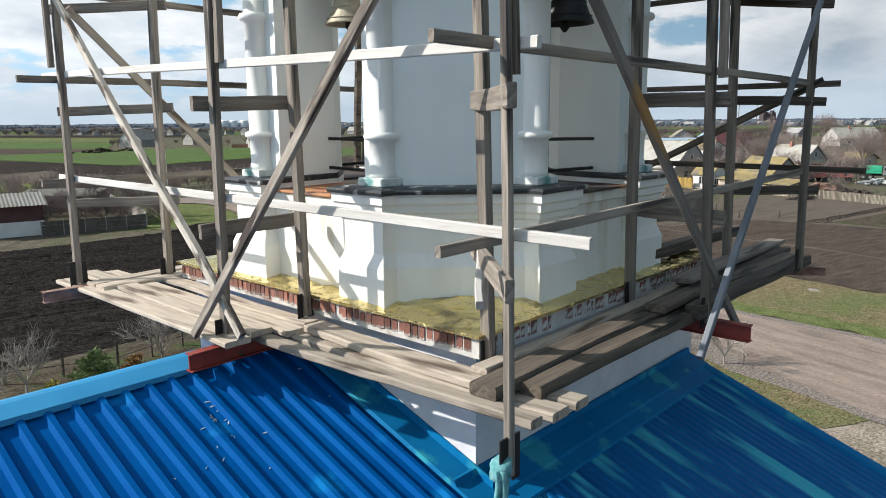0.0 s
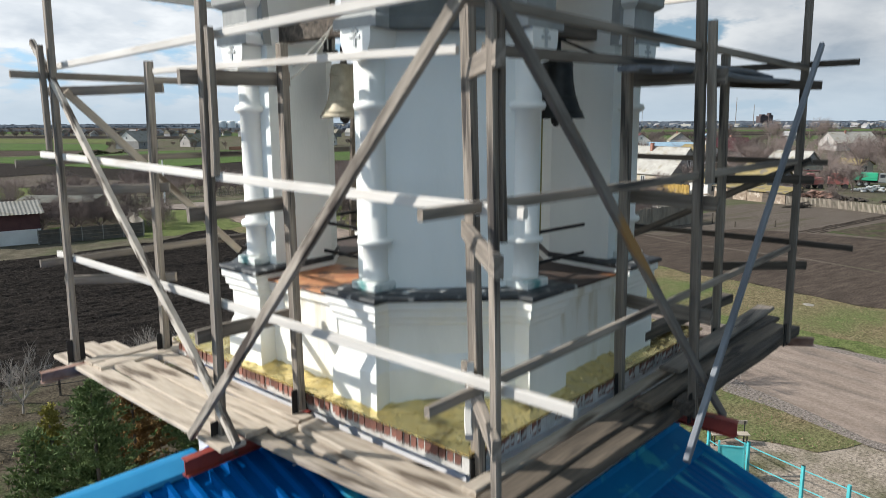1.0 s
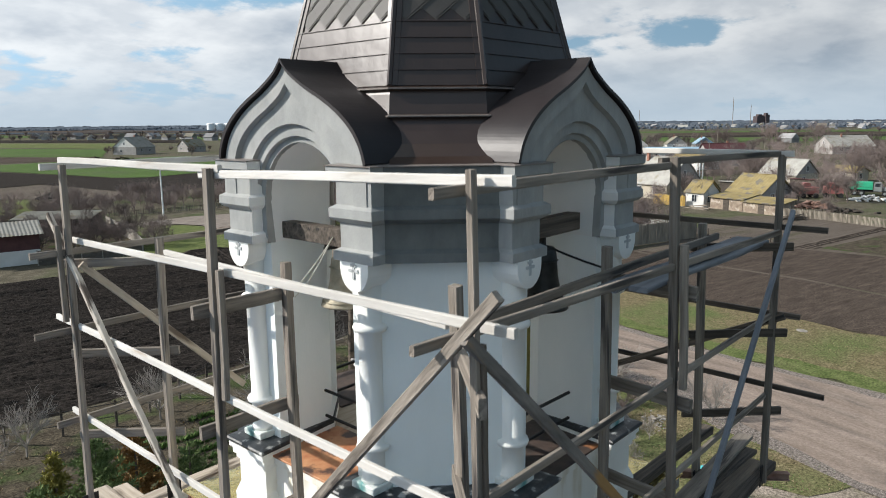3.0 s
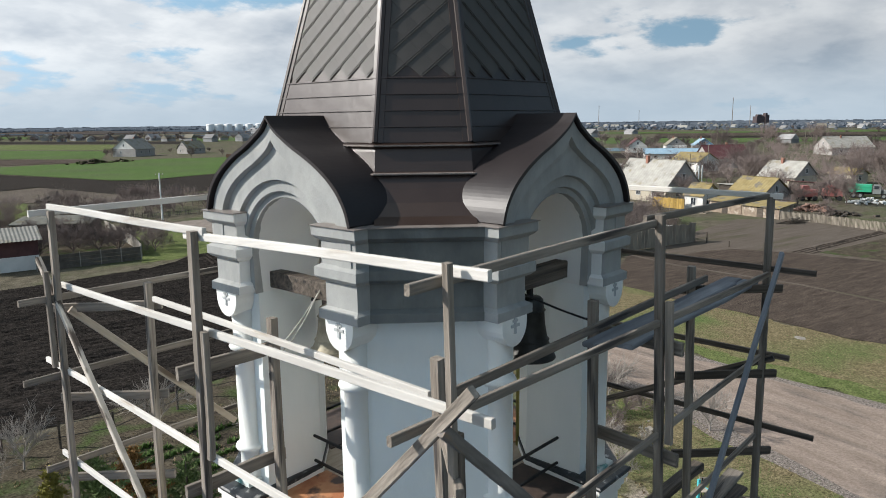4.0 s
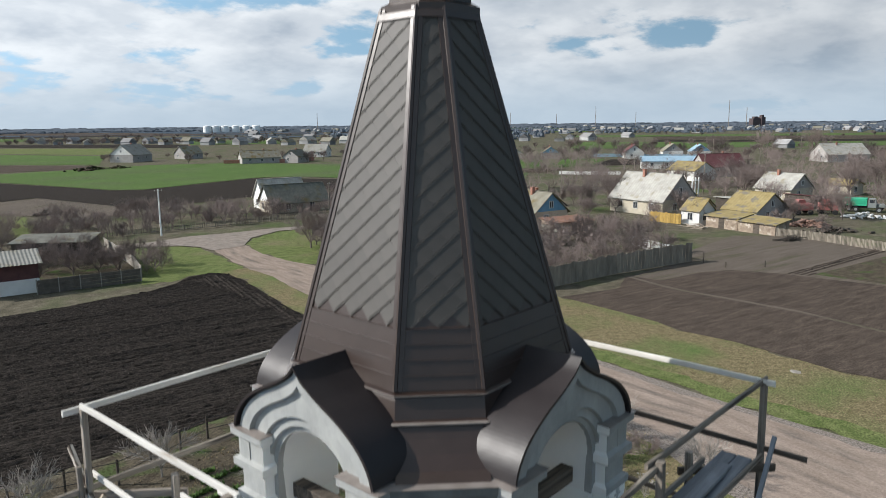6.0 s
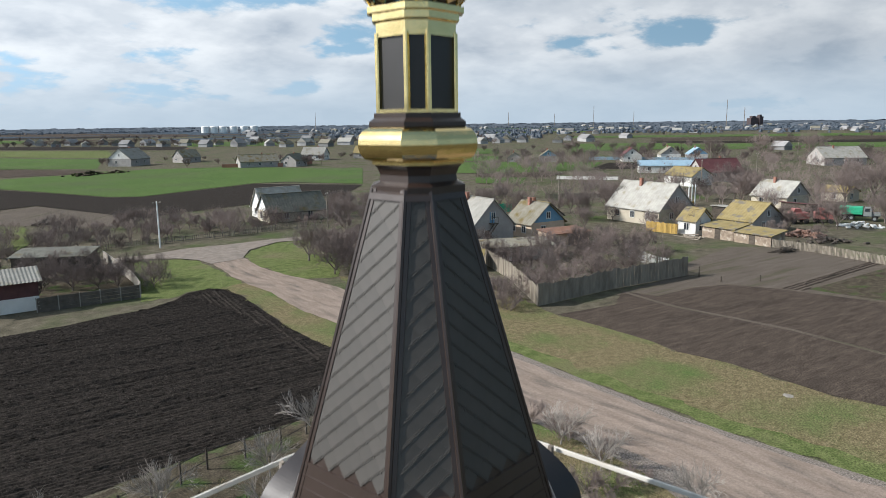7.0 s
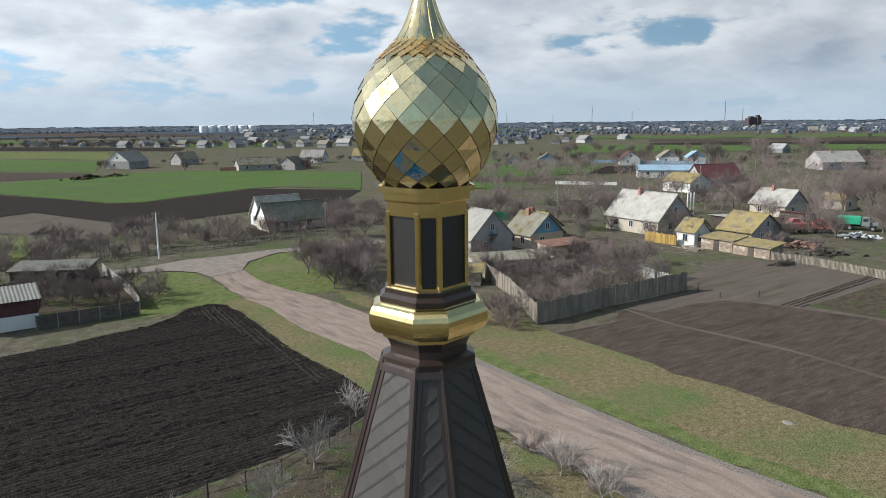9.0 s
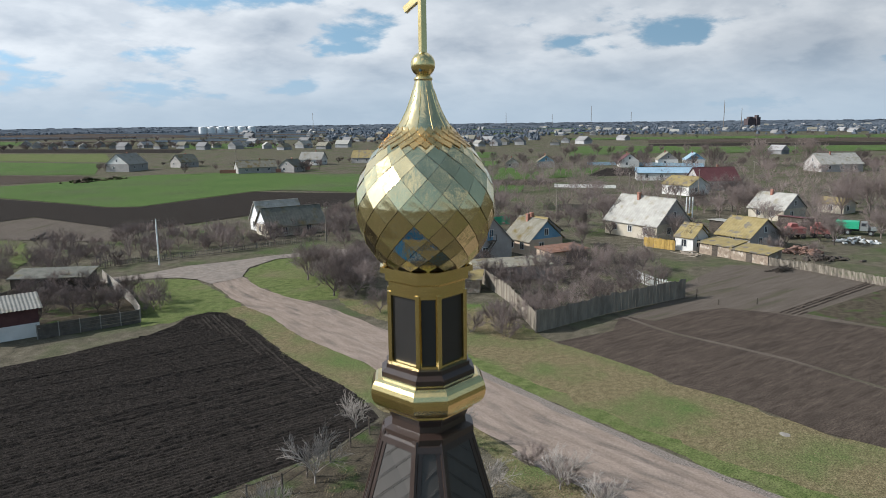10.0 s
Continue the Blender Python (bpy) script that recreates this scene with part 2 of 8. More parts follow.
M["wood_brown"] = mat("mid_brown_timber", (0.045, 0.035, 0.026), (0.215, 0.170, 0.125), 5.0, 0.88, bump=0.9, bscale=22, stretch=(0.16, 2.4, 2.4), rand=0.25, spot=(0.030, 0.024, 0.019), spot_scale=4.5, spot_at=0.60)
M["wood_bark"] = mat("rough_pole_with_bark", (0.32, 0.275, 0.225), (0.62, 0.56, 0.48), 4.0, 0.9, bump=0.8, bscale=18, stretch=(0.5, 2, 2), spot=(0.09, 0.07, 0.055), spot_scale=5, spot_at=0.52)
M["iron"] = mat("black_iron", (0.012, 0.012, 0.013), (0.03, 0.028, 0.027), 8, 0.6, 0.4, bump=0.2)
M["bronze"] = mat("pale_bell_bronze", (0.24, 0.21, 0.15), (0.40, 0.36, 0.27), 9, 0.6, 0.35, bump=0.25, bscale=70)
M["bronze_dark"] = mat("dark_bell_iron", (0.018, 0.018, 0.017), (0.045, 0.045, 0.042), 5, 0.45, 0.5, bump=0.2, bscale=40)
M["rope"] = mat("pale_rope", (0.5, 0.48, 0.42), (0.62, 0.6, 0.54), 30, 0.95, bump=0.3)
M["cloth"] = mat("turquoise_cloth", (0.035, 0.21, 0.23), (0.22, 0.42, 0.42), 14, 0.9, bump=0.3)
M["blue_mid"] = mat("blue_flashing_sheet", (0.002, 0.125, 0.30), (0.006, 0.165, 0.37), 1.6, 0.5, 0.0, bump=0.06, bscale=6, spot=(0.03, 0.28, 0.38), spot_scale=2.6, spot_at=0.56, spec=0.04)
M["blue_worn"] = mat("worn_blue_corrugated", (0.001, 0.088, 0.255), (0.004, 0.118, 0.315), 1.4, 0.5, 0.0, bump=0.05, bscale=6, stretch=(3.2, 0.45, 0.45), spot=(0.05, 0.38, 0.48), spot_scale=1.6, spot_at=0.53, spot_w=0.12, spec=0.10)


# ---- building helpers ----
def thing(name, label, category, group="", kind="", at=(0, 0, 0)):
    ob = new(name)
    ob.empty_display_size = 0.2
    ob.location = at
    return tagged(ob, label, category, group, kind)


def mesh_of(name, bm, material, smooth=False):
    me = bpy.data.meshes.new(name)
    bm.normal_update()
    bm.to_mesh(me)
    bm.free()
    for mm in (material if isinstance(material, (list, tuple)) else [material]):
        me.materials.append(mm)
    if smooth:
        for p in me.polygons:
            p.use_smooth = True
    return me


def part(name, bm, material, parent, label="", smooth=False, m=None):
    ob = new(name, mesh_of(name, bm, material, smooth))
    ob.parent = parent
    if m is not None:
        ob.matrix_local = m
    return tagged(ob, label)


def again(name, me, parent, m, label=""):
    ob = new(name, me)
    ob.parent = parent
    ob.matrix_local = m
    return tagged(ob, label)


def solo(name, bm, material, label, category, group="", kind="", smooth=False, m=None):
    ob = new(name, mesh_of(name, bm, material, smooth))
    if m is not None:
        ob.matrix_world = m
    return tagged(ob, label, category, group, kind)


def loft(bm, rings, closed=True, caps=True):
    vs = [[bm.verts.new(p) for p in r] for r in rings]
    n = len(vs[0])
    for a, b in zip(vs, vs[1:]):
        for i in range(n if closed else n - 1):
            j = (i + 1) % n
            bm.faces.new((a[i], a[j], b[j], b[i]))
    if caps and closed:
        bm.faces.new(vs[0][::-1])
        bm.faces.new(vs[-1])
    return vs


def box(bm, x0, x1, y0, y1, z0, z1, c=0.0):
    if c <= 0:
        loft(bm, [[(x0, y0, z), (x1, y0, z), (x1, y1, z), (x0, y1, z)] for z in (z0, z1)])
    else:
        def ring(z, i):
            return [(x0 + i, y0 + i, z), (x1 - i, y0 + i, z), (x1 - i, y1 - i, z), (x0 + i, y1 - i, z)]
        loft(bm, [ring(z0, c), ring(z0 + c, 0), ring(z1 - c, 0), ring(z1, c)])
    return bm


def prism(bm, pts, z0, z1, c=0.0):
    loft(bm, [[(x, y, z0) for x, y in pts], [(x, y, z1) for x, y in pts]])
    return bm


def octo(d, w, z):
    """Ring of a square with cut corners: faces at distance d, half as long as w."""
    return [(-d, -w, z), (-w, -d, z), (w, -d, z), (d, -w, z), (d, w, z), (w, d, z), (-w, d, z), (-d, w, z)]


def lathe(bm, prof, n=24, cx=0.0, cy=0.0, caps=True):
    loft(bm, [[(cx + r * math.cos(2 * math.pi * i / n), cy + r * math.sin(2 * math.pi * i / n), z) for i in range(n)] for r, z in prof], caps=caps)
    return bm


def beam(bm, p, q, w, h, up=(0, 0, 1), warp=0.0, seg=1, c=0.006):
    """A sawn board from p to q, w wide and h high, with eased edges and a slight bow."""
    p, q = Vector(p), Vector(q)
    d = (q - p).normalized()
    u = Vector(up)
    if abs(d.dot(u)) > 0.98:
        u = Vector((1, 0, 0))
    s = d.cross(u).normalized()
    u = s.cross(d).normalized()
    a, b = w / 2, h / 2
    sec = [(-a + c, -b), (a - c, -b), (a, -b + c), (a, b - c), (a - c, b), (-a + c, b), (-a, b - c), (-a, -b + c)]
    rings = []
    for k in range(seg + 1):
        t = k / seg
        o = p.lerp(q, t) + (s * noise.noise(p * 3 + Vector((t * 2, 1, 0))) + u * noise.noise(p * 5 + Vector((t * 2, 7, 3)))) * warp
        rings.append([o + s * i + u * j for i, j in sec])
    loft(bm, rings)
    return bm


def rz(deg):
    return Matrix.Rotation(radians(deg), 4, "Z")


# ---- ground ----
def ragged(pts, amp, step=0.8):
    """The same outline with an uneven natural edge."""
    out = []
    for (x0, y0), (x1, y1) in zip(pts, pts[1:] + pts[:1]):
        n = min(80, max(1, int(math.hypot(x1 - x0, y1 - y0) / step)))
        for i in range(n):
            x, y = x0 + (x1 - x0) * i / n, y0 + (y1 - y0) * i / n
            out.append((x + amp * (noise.noise(Vector((x * 0.5, y * 0.5, 2))) + 0.7 * noise.noise(Vector((x * 1.7, y * 1.7, 5)))), y + amp * (noise.noise(Vector((x * 0.5, y * 0.5, 9))) + 0.7 * noise.noise(Vector((x * 1.7, y * 1.7, 12))))))
    return out


def flat(name, pts, z, material, label, category, deg=None):
    """A level sheet; with deg, its texture runs along that bearing, in metres."""
    if name in ("lawn", "garden_ground", "grass", "grass_strip", "yard"):
        pts = ragged(pts, 0.7)
    bm = bmesh.new()
    f = bm.faces.new([bm.verts.new((x, y, 0)) for x, y in pts])
    bm.normal_update()
    if f.normal.z < 0:
        f.normal_flip()
    if deg is not None:
        lay = bm.loops.layers.uv.new("rows")
        c, s = math.cos(radians(deg)), math.sin(radians(deg))
        for lp in f.loops:
            x, y = lp.vert.co.x, lp.vert.co.y
            lp[lay].uv = (x * c + y * s, -x * s + y * c)
    ob = solo(name, bm, material, label, category, kind="structure")
    ob.location.z = z
    return ob


M["ground"] = mat("dry_spring_ground", (0.064, 0.057, 0.041), (0.150, 0.132, 0.098), 0.7, 0.95, bump=0.5, bscale=3.0, spot=(0.070, 0.090, 0.038), spot_scale=0.10, spot_at=0.49, spot_w=0.2, bdist=0.1, spec=0.02, detail=12)
M["verge"] = mat("spring_grass", (0.100, 0.083, 0.044), (0.215, 0.176, 0.103), 2.2, 0.95, bump=0.6, bscale=9, spot=(0.088, 0.128, 0.042), spot_scale=0.16, spot_at=0.44, spot_w=0.28, bdist=0.05, spec=0.03, detail=12)
M["lawn"] = mat("green_spring_lawn", (0.066, 0.092, 0.028), (0.150, 0.166, 0.068), 1.1, 0.95, bump=0.6, bscale=9, spot=(0.15, 0.135, 0.075), spot_scale=0.12, spot_at=0.52, spot_w=0.2, bdist=0.05, spec=0.03, detail=12)
M["plough"] = mat("ploughed_black_soil", (0.019, 0.016, 0.0138), (0.046, 0.039, 0.034), 3.0, 0.95, bump=0.9, bscale=14, spot=(0.085, 0.072, 0.063), spot_scale=9.0, spot_at=0.62, bdist=0.08, spec=0.02, detail=10)
M["soil"] = mat("dry_brown_soil", (0.048, 0.038, 0.031), (0.102, 0.080, 0.065), 1.4, 0.95, bump=0.7, bscale=7, spot=(0.046, 0.037, 0.031), spot_scale=0.30, spot_at=0.54, spot_w=0.2, bdist=0.08, spec=0.02, uv=True, stretch=(0.3, 1.4, 1), detail=12)
M["soil_pale"] = mat("pale_dug_soil", (0.092, 0.076, 0.063), (0.135, 0.113, 0.094), 1.0, 0.95, bump=0.7, bscale=6, bdist=0.08, spec=0.02, uv=True, stretch=(0.15, 1.5, 1), detail=12, spot=(0.075, 0.070, 0.045), spot_scale=0.4, spot_at=0.55, spot_w=0.15)
M["road"] = mat("dirt_road", (0.205, 0.160, 0.130), (0.300, 0.240, 0.200), 1.3, 0.95, bump=0.5, bscale=14, spot=(0.145, 0.122, 0.105), spot_scale=0.9, spot_at=0.52, spot_w=0.2, bdist=0.04, spec=0.02, uv=True, stretch=(0.22, 1.0, 1), detail=12, grain=0.22)
M["street"] = mat("pale_gravel_street", (0.175, 0.148, 0.126), (0.275, 0.236, 0.205), 1.1, 0.95, bump=0.4, bscale=12, spot=(0.165, 0.148, 0.13), spot_scale=0.4, spot_at=0.52, spot_w=0.2, bdist=0.04, spec=0.02, detail=12, grain=0.2)
M["gravel"] = mat("grey_roadside_gravel", (0.150, 0.128, 0.112), (0.245, 0.210, 0.184), 16.0, 0.95, bump=0.8, bscale=24, spec=0.05, bdist=0.05, detail=10)
M["sand"] = mat("pale_sandy_yard", (0.205, 0.170, 0.134), (0.325, 0.275, 0.225), 1.2, 0.95, bump=0.5, bscale=14, spot=(0.095, 0.092, 0.05), spot_scale=0.35, spot_at=0.48, spot_w=0.15, spec=0.02, detail=12)
M["garden"] = mat("damp_garden_soil", (0.042, 0.035, 0.026), (0.105, 0.088, 0.064), 1.3, 0.95, bump=0.8, bscale=9, spot=(0.055, 0.078, 0.028), spot_scale=0.45, spot_at=0.52, spot_w=0.16, bdist=0.06, spec=0.02, detail=12)
M["wheat"] = mat("green_winter_wheat", (0.066, 0.108, 0.034), (0.088, 0.132, 0.043), 0.05, 0.9, bump=0.3, bscale=2, spec=0.02, spot=(0.082, 0.100, 0.050), spot_scale=0.03, spot_at=0.50, spot_w=0.2, detail=10)
# the blue of distant haze is mixed into this base colour
M["far"] = mat("haze_tinted_plain", (0.050, 0.068, 0.092), (0.088, 0.106, 0.122), 0.006, 0.95, bump=0, spec=0.0, detail=10)

ground_bm = bmesh.new()
gn = 48
rings = [0, 20, 45, 90, 180, 360, 800, 1800, 4900]
loft(ground_bm, [[(max(r, 0.5) * math.cos(2 * math.pi * i / gn), max(r, 0.5) * math.sin(2 * math.pi * i / gn), 0) for i in range(gn)] for r in rings], caps=False)
ground_bm.faces.new([v for v in ground_bm.verts][:gn])
for f in ground_bm.faces:
    if f.normal.z < 0:
        f.normal_flip()
solo("ground", ground_bm, M["ground"], "flat spring plain of dry grass and earth", "ground", kind="structure")

FIELD = [(-10.3, 68.6), (14.1, 65.9), (19.7, 65.1), (23.1, 65.3), (27.5, 65), (31.3, 66.4), (33.8, 68.3), (36.7, 68.4), (37.8, 66.4), (37, 62.1), (34.4, 53.5), (32.3, 46), (31.6, 41.5), (30.9, 37.8), (30, 34.5), (28.4, 31.2), (22.85, 29.88), (15.25, 30.48), (3.95, 30.98), (-14.05, 35.58)]
flat("field", FIELD, 0.03, M["plough"], "freshly ploughed black soil field", "field")


def inside(x, y, poly):
    c = False
    for (x0, y0), (x1, y1) in zip(poly, poly[1:] + poly[:1]):
        if (y0 > y) != (y1 > y) and x < (x1 - x0) * (y - y0) / (y1 - y0) + x0:
            c = not c
    return c


def ridges(name, poly, deg, pitch, high, material, label, step=0.5, clods=0, seed=1):
    """Long lumpy rolls of turned soil laid side by side, with loose clods on them."""
    rnd = random.Random(seed)
    fv, ff = [], []
    ux, uy = math.cos(radians(deg)), math.sin(radians(deg))
    us = [x * ux + y * uy for x, y in poly]
    vs = [-x * uy + y * ux for x, y in poly]
    for r in range(int((max(vs) - min(vs)) / pitch) + 1):
        off = min(vs) + pitch * (r + rnd.uniform(-0.12, 0.12))
        big = 1.35 if r % 17 in (6, 8) else rnd.uniform(0.6, 1.15)
        last = None
        for k in range(int((max(us) - min(us)) / step) + 1):
            t = min(us) + step * k
            x, y = ux * t - uy * off, uy * t + ux * off
            if not inside(x, y, poly):
                last = None
                continue
            h = high * big * (1 + 0.9 * noise.noise(Vector((x * 1.7, y * 1.7, 0))) + 0.7 * noise.noise(Vector((x * 5, y * 5, 3))))
            w = pitch * (0.40 + 0.10 * noise.noise(Vector((x * 2, y * 2, 7))))
            jx = 0.10 * pitch * noise.noise(Vector((x * 0.9, y * 0.9, 11)))
            b0 = len(fv)
            fv += [(x + uy * (w + jx), y - ux * (w + jx), 0.03), (x + uy * (0.2 * w + jx), y - ux * (0.2 * w + jx), 0.035 + max(0.012, h)), (x - uy * (w - jx), y + ux * (w - jx), 0.03)]
            if last is not None:
                ff += [(last, last + 1, b0 + 1, b0), (last + 1, last + 2, b0 + 2, b0 + 1)]
            last = b0
    xs, ys = [p[0] for p in poly], [p[1] for p in poly]
    for i in range(clods):
        x, y = rnd.uniform(min(xs), max(xs)), rnd.uniform(min(ys), max(ys))
        if not inside(x, y, poly):
            continue
        s = rnd.uniform(0.02, 0.05) * (1.8 if rnd.random() < 0.06 else 1)
        b0 = len(fv)
        fv += [(x - s, y - s * rnd.random(), 0.04), (x + s, y - s * rnd.random(), 0.04), (x + s * rnd.uniform(-0.3, 0.6), y + s, 0.04), (x + s * rnd.uniform(-0.4, 0.4), y, 0.055 + s * rnd.uniform(0.5, 1.2))]
        ff += [(b0, b0 + 1, b0 + 3), (b0 + 1, b0 + 2, b0 + 3), (b0 + 2, b0, b0 + 3)]
    me = bpy.data.meshes.new(name)
    me.from_pydata(fv, [], ff)
    me.materials.append(M[material])
    tagged(new(name, me), label, "soil", kind="stuff")


ridges("furrows", FIELD, -13, 0.42, 0.062, "plough", "ridges and clods of turned black soil", 0.35, 26000, 3)
# turning strip at the field's head, ploughed across
ridges("furrows", [(33, 66.6), (36.6, 66.6), (36, 62.1), (33.6, 53.5), (31.4, 46), (30.7, 41.5), (30, 37.8), (28.4, 38), (29.4, 42.4), (31, 49), (33, 57.5)], 72, 0.5, 0.085, "plough", "ridges of turned soil along the field's head", 0.4)
flat("field", [(52.3, 31), (59.2, 28.4), (65, 30.6), (65.4, 26.6), (71.8, 25.2), (75.5, 22.8), (76.7, 18), (77.2, 7.18), (70, -8.42), (42.6, -8.42), (45.4, -3), (46.4, 1.9), (46.4, 5.6), (47.2, 8), (48.5, 12.6), (48.7, 17.1), (50, 20.1), (51, 24.4)], 0.052, M["soil"], "bare brown garden field", "field", -14)
flat("field", [(62.8, 30.4), (77.5, 29.2), (85.54, 31.58), (100.07, 31.58), (104.08, 25.58), (101.07, 11.38), (100.07, -5.42), (78.03, -5.42), (77.2, 7.18), (76.7, 18), (75.5, 22.8), (71.8, 25.2), (65.4, 26.6)], 0.05, M["soil_pale"], "pale dug vegetable plots", "field", -13)
flat("field", [(78.53, 14.98), (100.07, 9.98), (99.07, -3.42), (77.63, 4.58)], 0.07, M["garden"], "green seeded strip in the garden plot", "field")
LEFT = [(17.95, -30.42), (24.2, -0.22), (26.6, 4.98), (29.2, 8.6), (30, 13.4), (30.4, 20.2), (33.6, 31.5), (36, 41.4), (36.5, 45.9), (37.2, 51.2), (38.7, 57), (40.2, 62.3), (41, 68), (42.6, 74.2), (44.6, 80.6), (46.8, 86)]
RIGHT = [(33.6, -30.42), (34.2, -0.6), (34.6, 2.6), (35.1, 7.9), (35.6, 11.6), (37.7, 21.3), (39.6, 29.2), (43, 41.4), (44.2, 45.9), (45.4, 51.2), (46.4, 57), (46.9, 62.3), (46.8, 68), (47.6, 74), (50, 81.8), (53.4, 86.4)]


def rutted(left, right, across, name, label):
    """A dirt road between two edges: wheel ruts and crowns run along it."""
    bm = bmesh.new()
    lay = bm.loops.layers.uv.new("rows")
    rows, uvs, run = [], {}, 0.0
    stations = []
    for i in range(len(left) - 1):
        n = max(2, int((Vector(left[i + 1]) - Vector(left[i])).length / 1.2))
        stations += [(i, k / n) for k in range(n)]
    stations.append((len(left) - 2, 1.0))
    prev = None
    for i, t in stations:
        a, b = Vector(left[i]).lerp(Vector(left[i + 1]), t), Vector(right[i]).lerp(Vector(right[i + 1]), t)
        mid = (a + b) / 2
        run += (mid - prev).length if prev else 0.0
        prev = mid
        w = (b - a).length
        row = []
        for j in range(across + 1):
            q = j / across
            e = 0.5 * noise.noise(Vector((run * 0.35, 4 if j == 0 else 9, 0))) if j in (0, across) else 0.0
            p = a.lerp(b, q) + (b - a).normalized() * e
            u = (q - 0.5) * w
            z = 0.07 + 0.035 * noise.noise(Vector((u * 2.4, run * 0.03, 0))) + 0.02 * noise.noise(Vector((u * 5.5, run * 0.08, 5))) + 0.012 * noise.noise(Vector((p.x * 2, p.y * 2, 2)))
            v = bm.verts.new((p.x, p.y, 0.066 if j in (0, across) else max(z, 0.06)))
            uvs[v] = (run, u)
            row.append(v)
        rows.append(row)
    for r0, r1 in zip(rows, rows[1:]):
        for j in range(across):
            f = bm.faces.new((r0[j], r0[j + 1], r1[j + 1], r1[j]))
            for lp in f.loops:
                lp[lay].uv = uvs[lp.vert]
    return solo(name, bm, M["road"], label, "road", kind="structure", smooth=True)


rutted(LEFT, RIGHT, 34, "road", "wide rutted dirt road")
flat("road", [(29.6, 98), (36.1, 92.8), (40.2, 92), (43.6, 89), (45, 85.4), (44.6, 81.4), (49.6, 81.4), (51, 83), (54.2, 86.6), (61.2, 89.3), (66.3, 87), (72, 83.6), (80, 82.4), (80, 85.8), (74.9, 87), (69.1, 89.8), (62.3, 92.3), (54.7, 93.6), (49, 95.5), (42.3, 95), (37.8, 96.4), (29.6, 101.5)], 0.10, M["street"], "pale gravel street at the junction", "road")
flat("gravel_edge", [(33, -30.42), (33.9, -0.6), (34.9, 7.9), (35.4, 11.6), (37.5, 21.3), (39.4, 29.2), (42.8, 41.4), (43.9, 41.2), (40.5, 29), (38.5, 21), (36.4, 11.4), (35.8, 7.7), (35, -0.6), (34.2, -30.42)], 0.058, M["gravel"], "strip of grey gravel along the road edge", "gravel")
flat("grass_strip", [(34.2, -30.42), (35, -0.6), (35.8, 7.7), (36.4, 11.4), (38.5, 21), (40.5, 29), (43.9, 41.2), (45.6, 40.8), (42.1, 28.6), (40.2, 20.6), (38.3, 11), (37.8, 7.4), (37.2, -0.6), (36, -30.42)], 0.05, M["lawn"], "strip of fresh grass along the road", "grass")
flat("garden_ground", [(-30.05, 29.58), (-20.05, 7.58), (-14.05, 5.08), (5.95, 5.08), (15.95, 11.58), (23.95, 16.58), (30.45, 31.38), (22.85, 29.68), (15.25, 30.18), (3.95, 30.68), (-14.05, 35.18)], 0.025, M["garden"], "weedy garden ground beside the church", "ground")
flat("garden_ground", [(-6.36, 76.39), (19.2, 74.6), (29.94, 72.31), (32.71, 79.37), (36.64, 95.78), (21.63, 91.11), (5.62, 87.13), (-10.4, 83.35)], 0.03, M["garden"], "weedy cottage garden behind the fence", "ground")
flat("yard", [(15.95, -30.42), (31.45, -30.42), (31.45, 9.58), (29.95, 12.58), (24.95, 10.58), (21.95, 12.58), (15.95, 11.58), (11.95, -0.42)], 0.02, M["sand"], "pale sandy yard beside the church", "yard")
flat("path", [(64.6, 30.5), (62.7, 25.6), (61.9, 22.8), (61.4, 17), (60.7, 11.8), (59.2, 7), (54, -8.42), (54.6, -8.42), (59.8, 7), (61.3, 11.8), (62, 17), (62.5, 22.8), (63.3, 25.6), (65.2, 30.5)], 0.06, M["soil_pale"], "narrow trodden path between two plots", "path", 75)
ridges("garden_ridges", [(76.7, 18), (100.2, 13.7), (99, 11.6), (77.3, 15.5)], -10.6, 0.62, 0.10, "soil", "hoed ridges between the vegetable plots", 0.4, 0, 5)
ridges("garden_ridges", [(52.6, 30.4), (58.99, 27.18), (62.4, 26.4), (61.6, 22.98), (58.19, 6.58), (53.6, -7.42), (43.4, -7.42), (46, -3), (47, 5.6), (49.2, 12.6), (49.4, 17.1), (51.6, 24.4)], -14, 0.56, 0.018, "soil", "raked rows of a bare garden plot", 0.6, 4000, 6)
ridges("garden_ridges", [(63.6, 25.8), (71.6, 24.6), (75, 22.2), (76.2, 18), (76.6, 7.18), (70.01, -7.42), (55.98, -7.42), (60.1, 6.58), (62.8, 22.8)], -13, 0.7, 0.020, "soil", "raked rows of a bare garden plot", 0.6, 3500, 7)
flat("lawn", [(17.45, 4.58), (21, 3.9), (21.3, 2.4), (21.8, 0.9), (23.2, -0.1), (24.2, 0.3), (24.7, 2.1), (25.7, 4), (26.2, 6), (28, 9.2), (29, 13.6), (29.8, 20), (26.95, 18.58), (24.95, 11.58), (20.95, 8.58)], 0.045, M["verge"], "grass patch beside the church", "grass")
flat("gravel_edge", [(20, -30.4), (25.5, -0.2), (27.4, 4.9), (29.8, 8.6), (30.6, 13.4), (31, 20), (29.8, 20.2), (28.9, 13.7), (27.7, 9.4), (25.4, 5.8), (24.8, 3.2), (23.4, -0.4), (17.5, -30.4)], 0.058, M["gravel"], "strip of grey gravel beside the churchyard", "gravel")
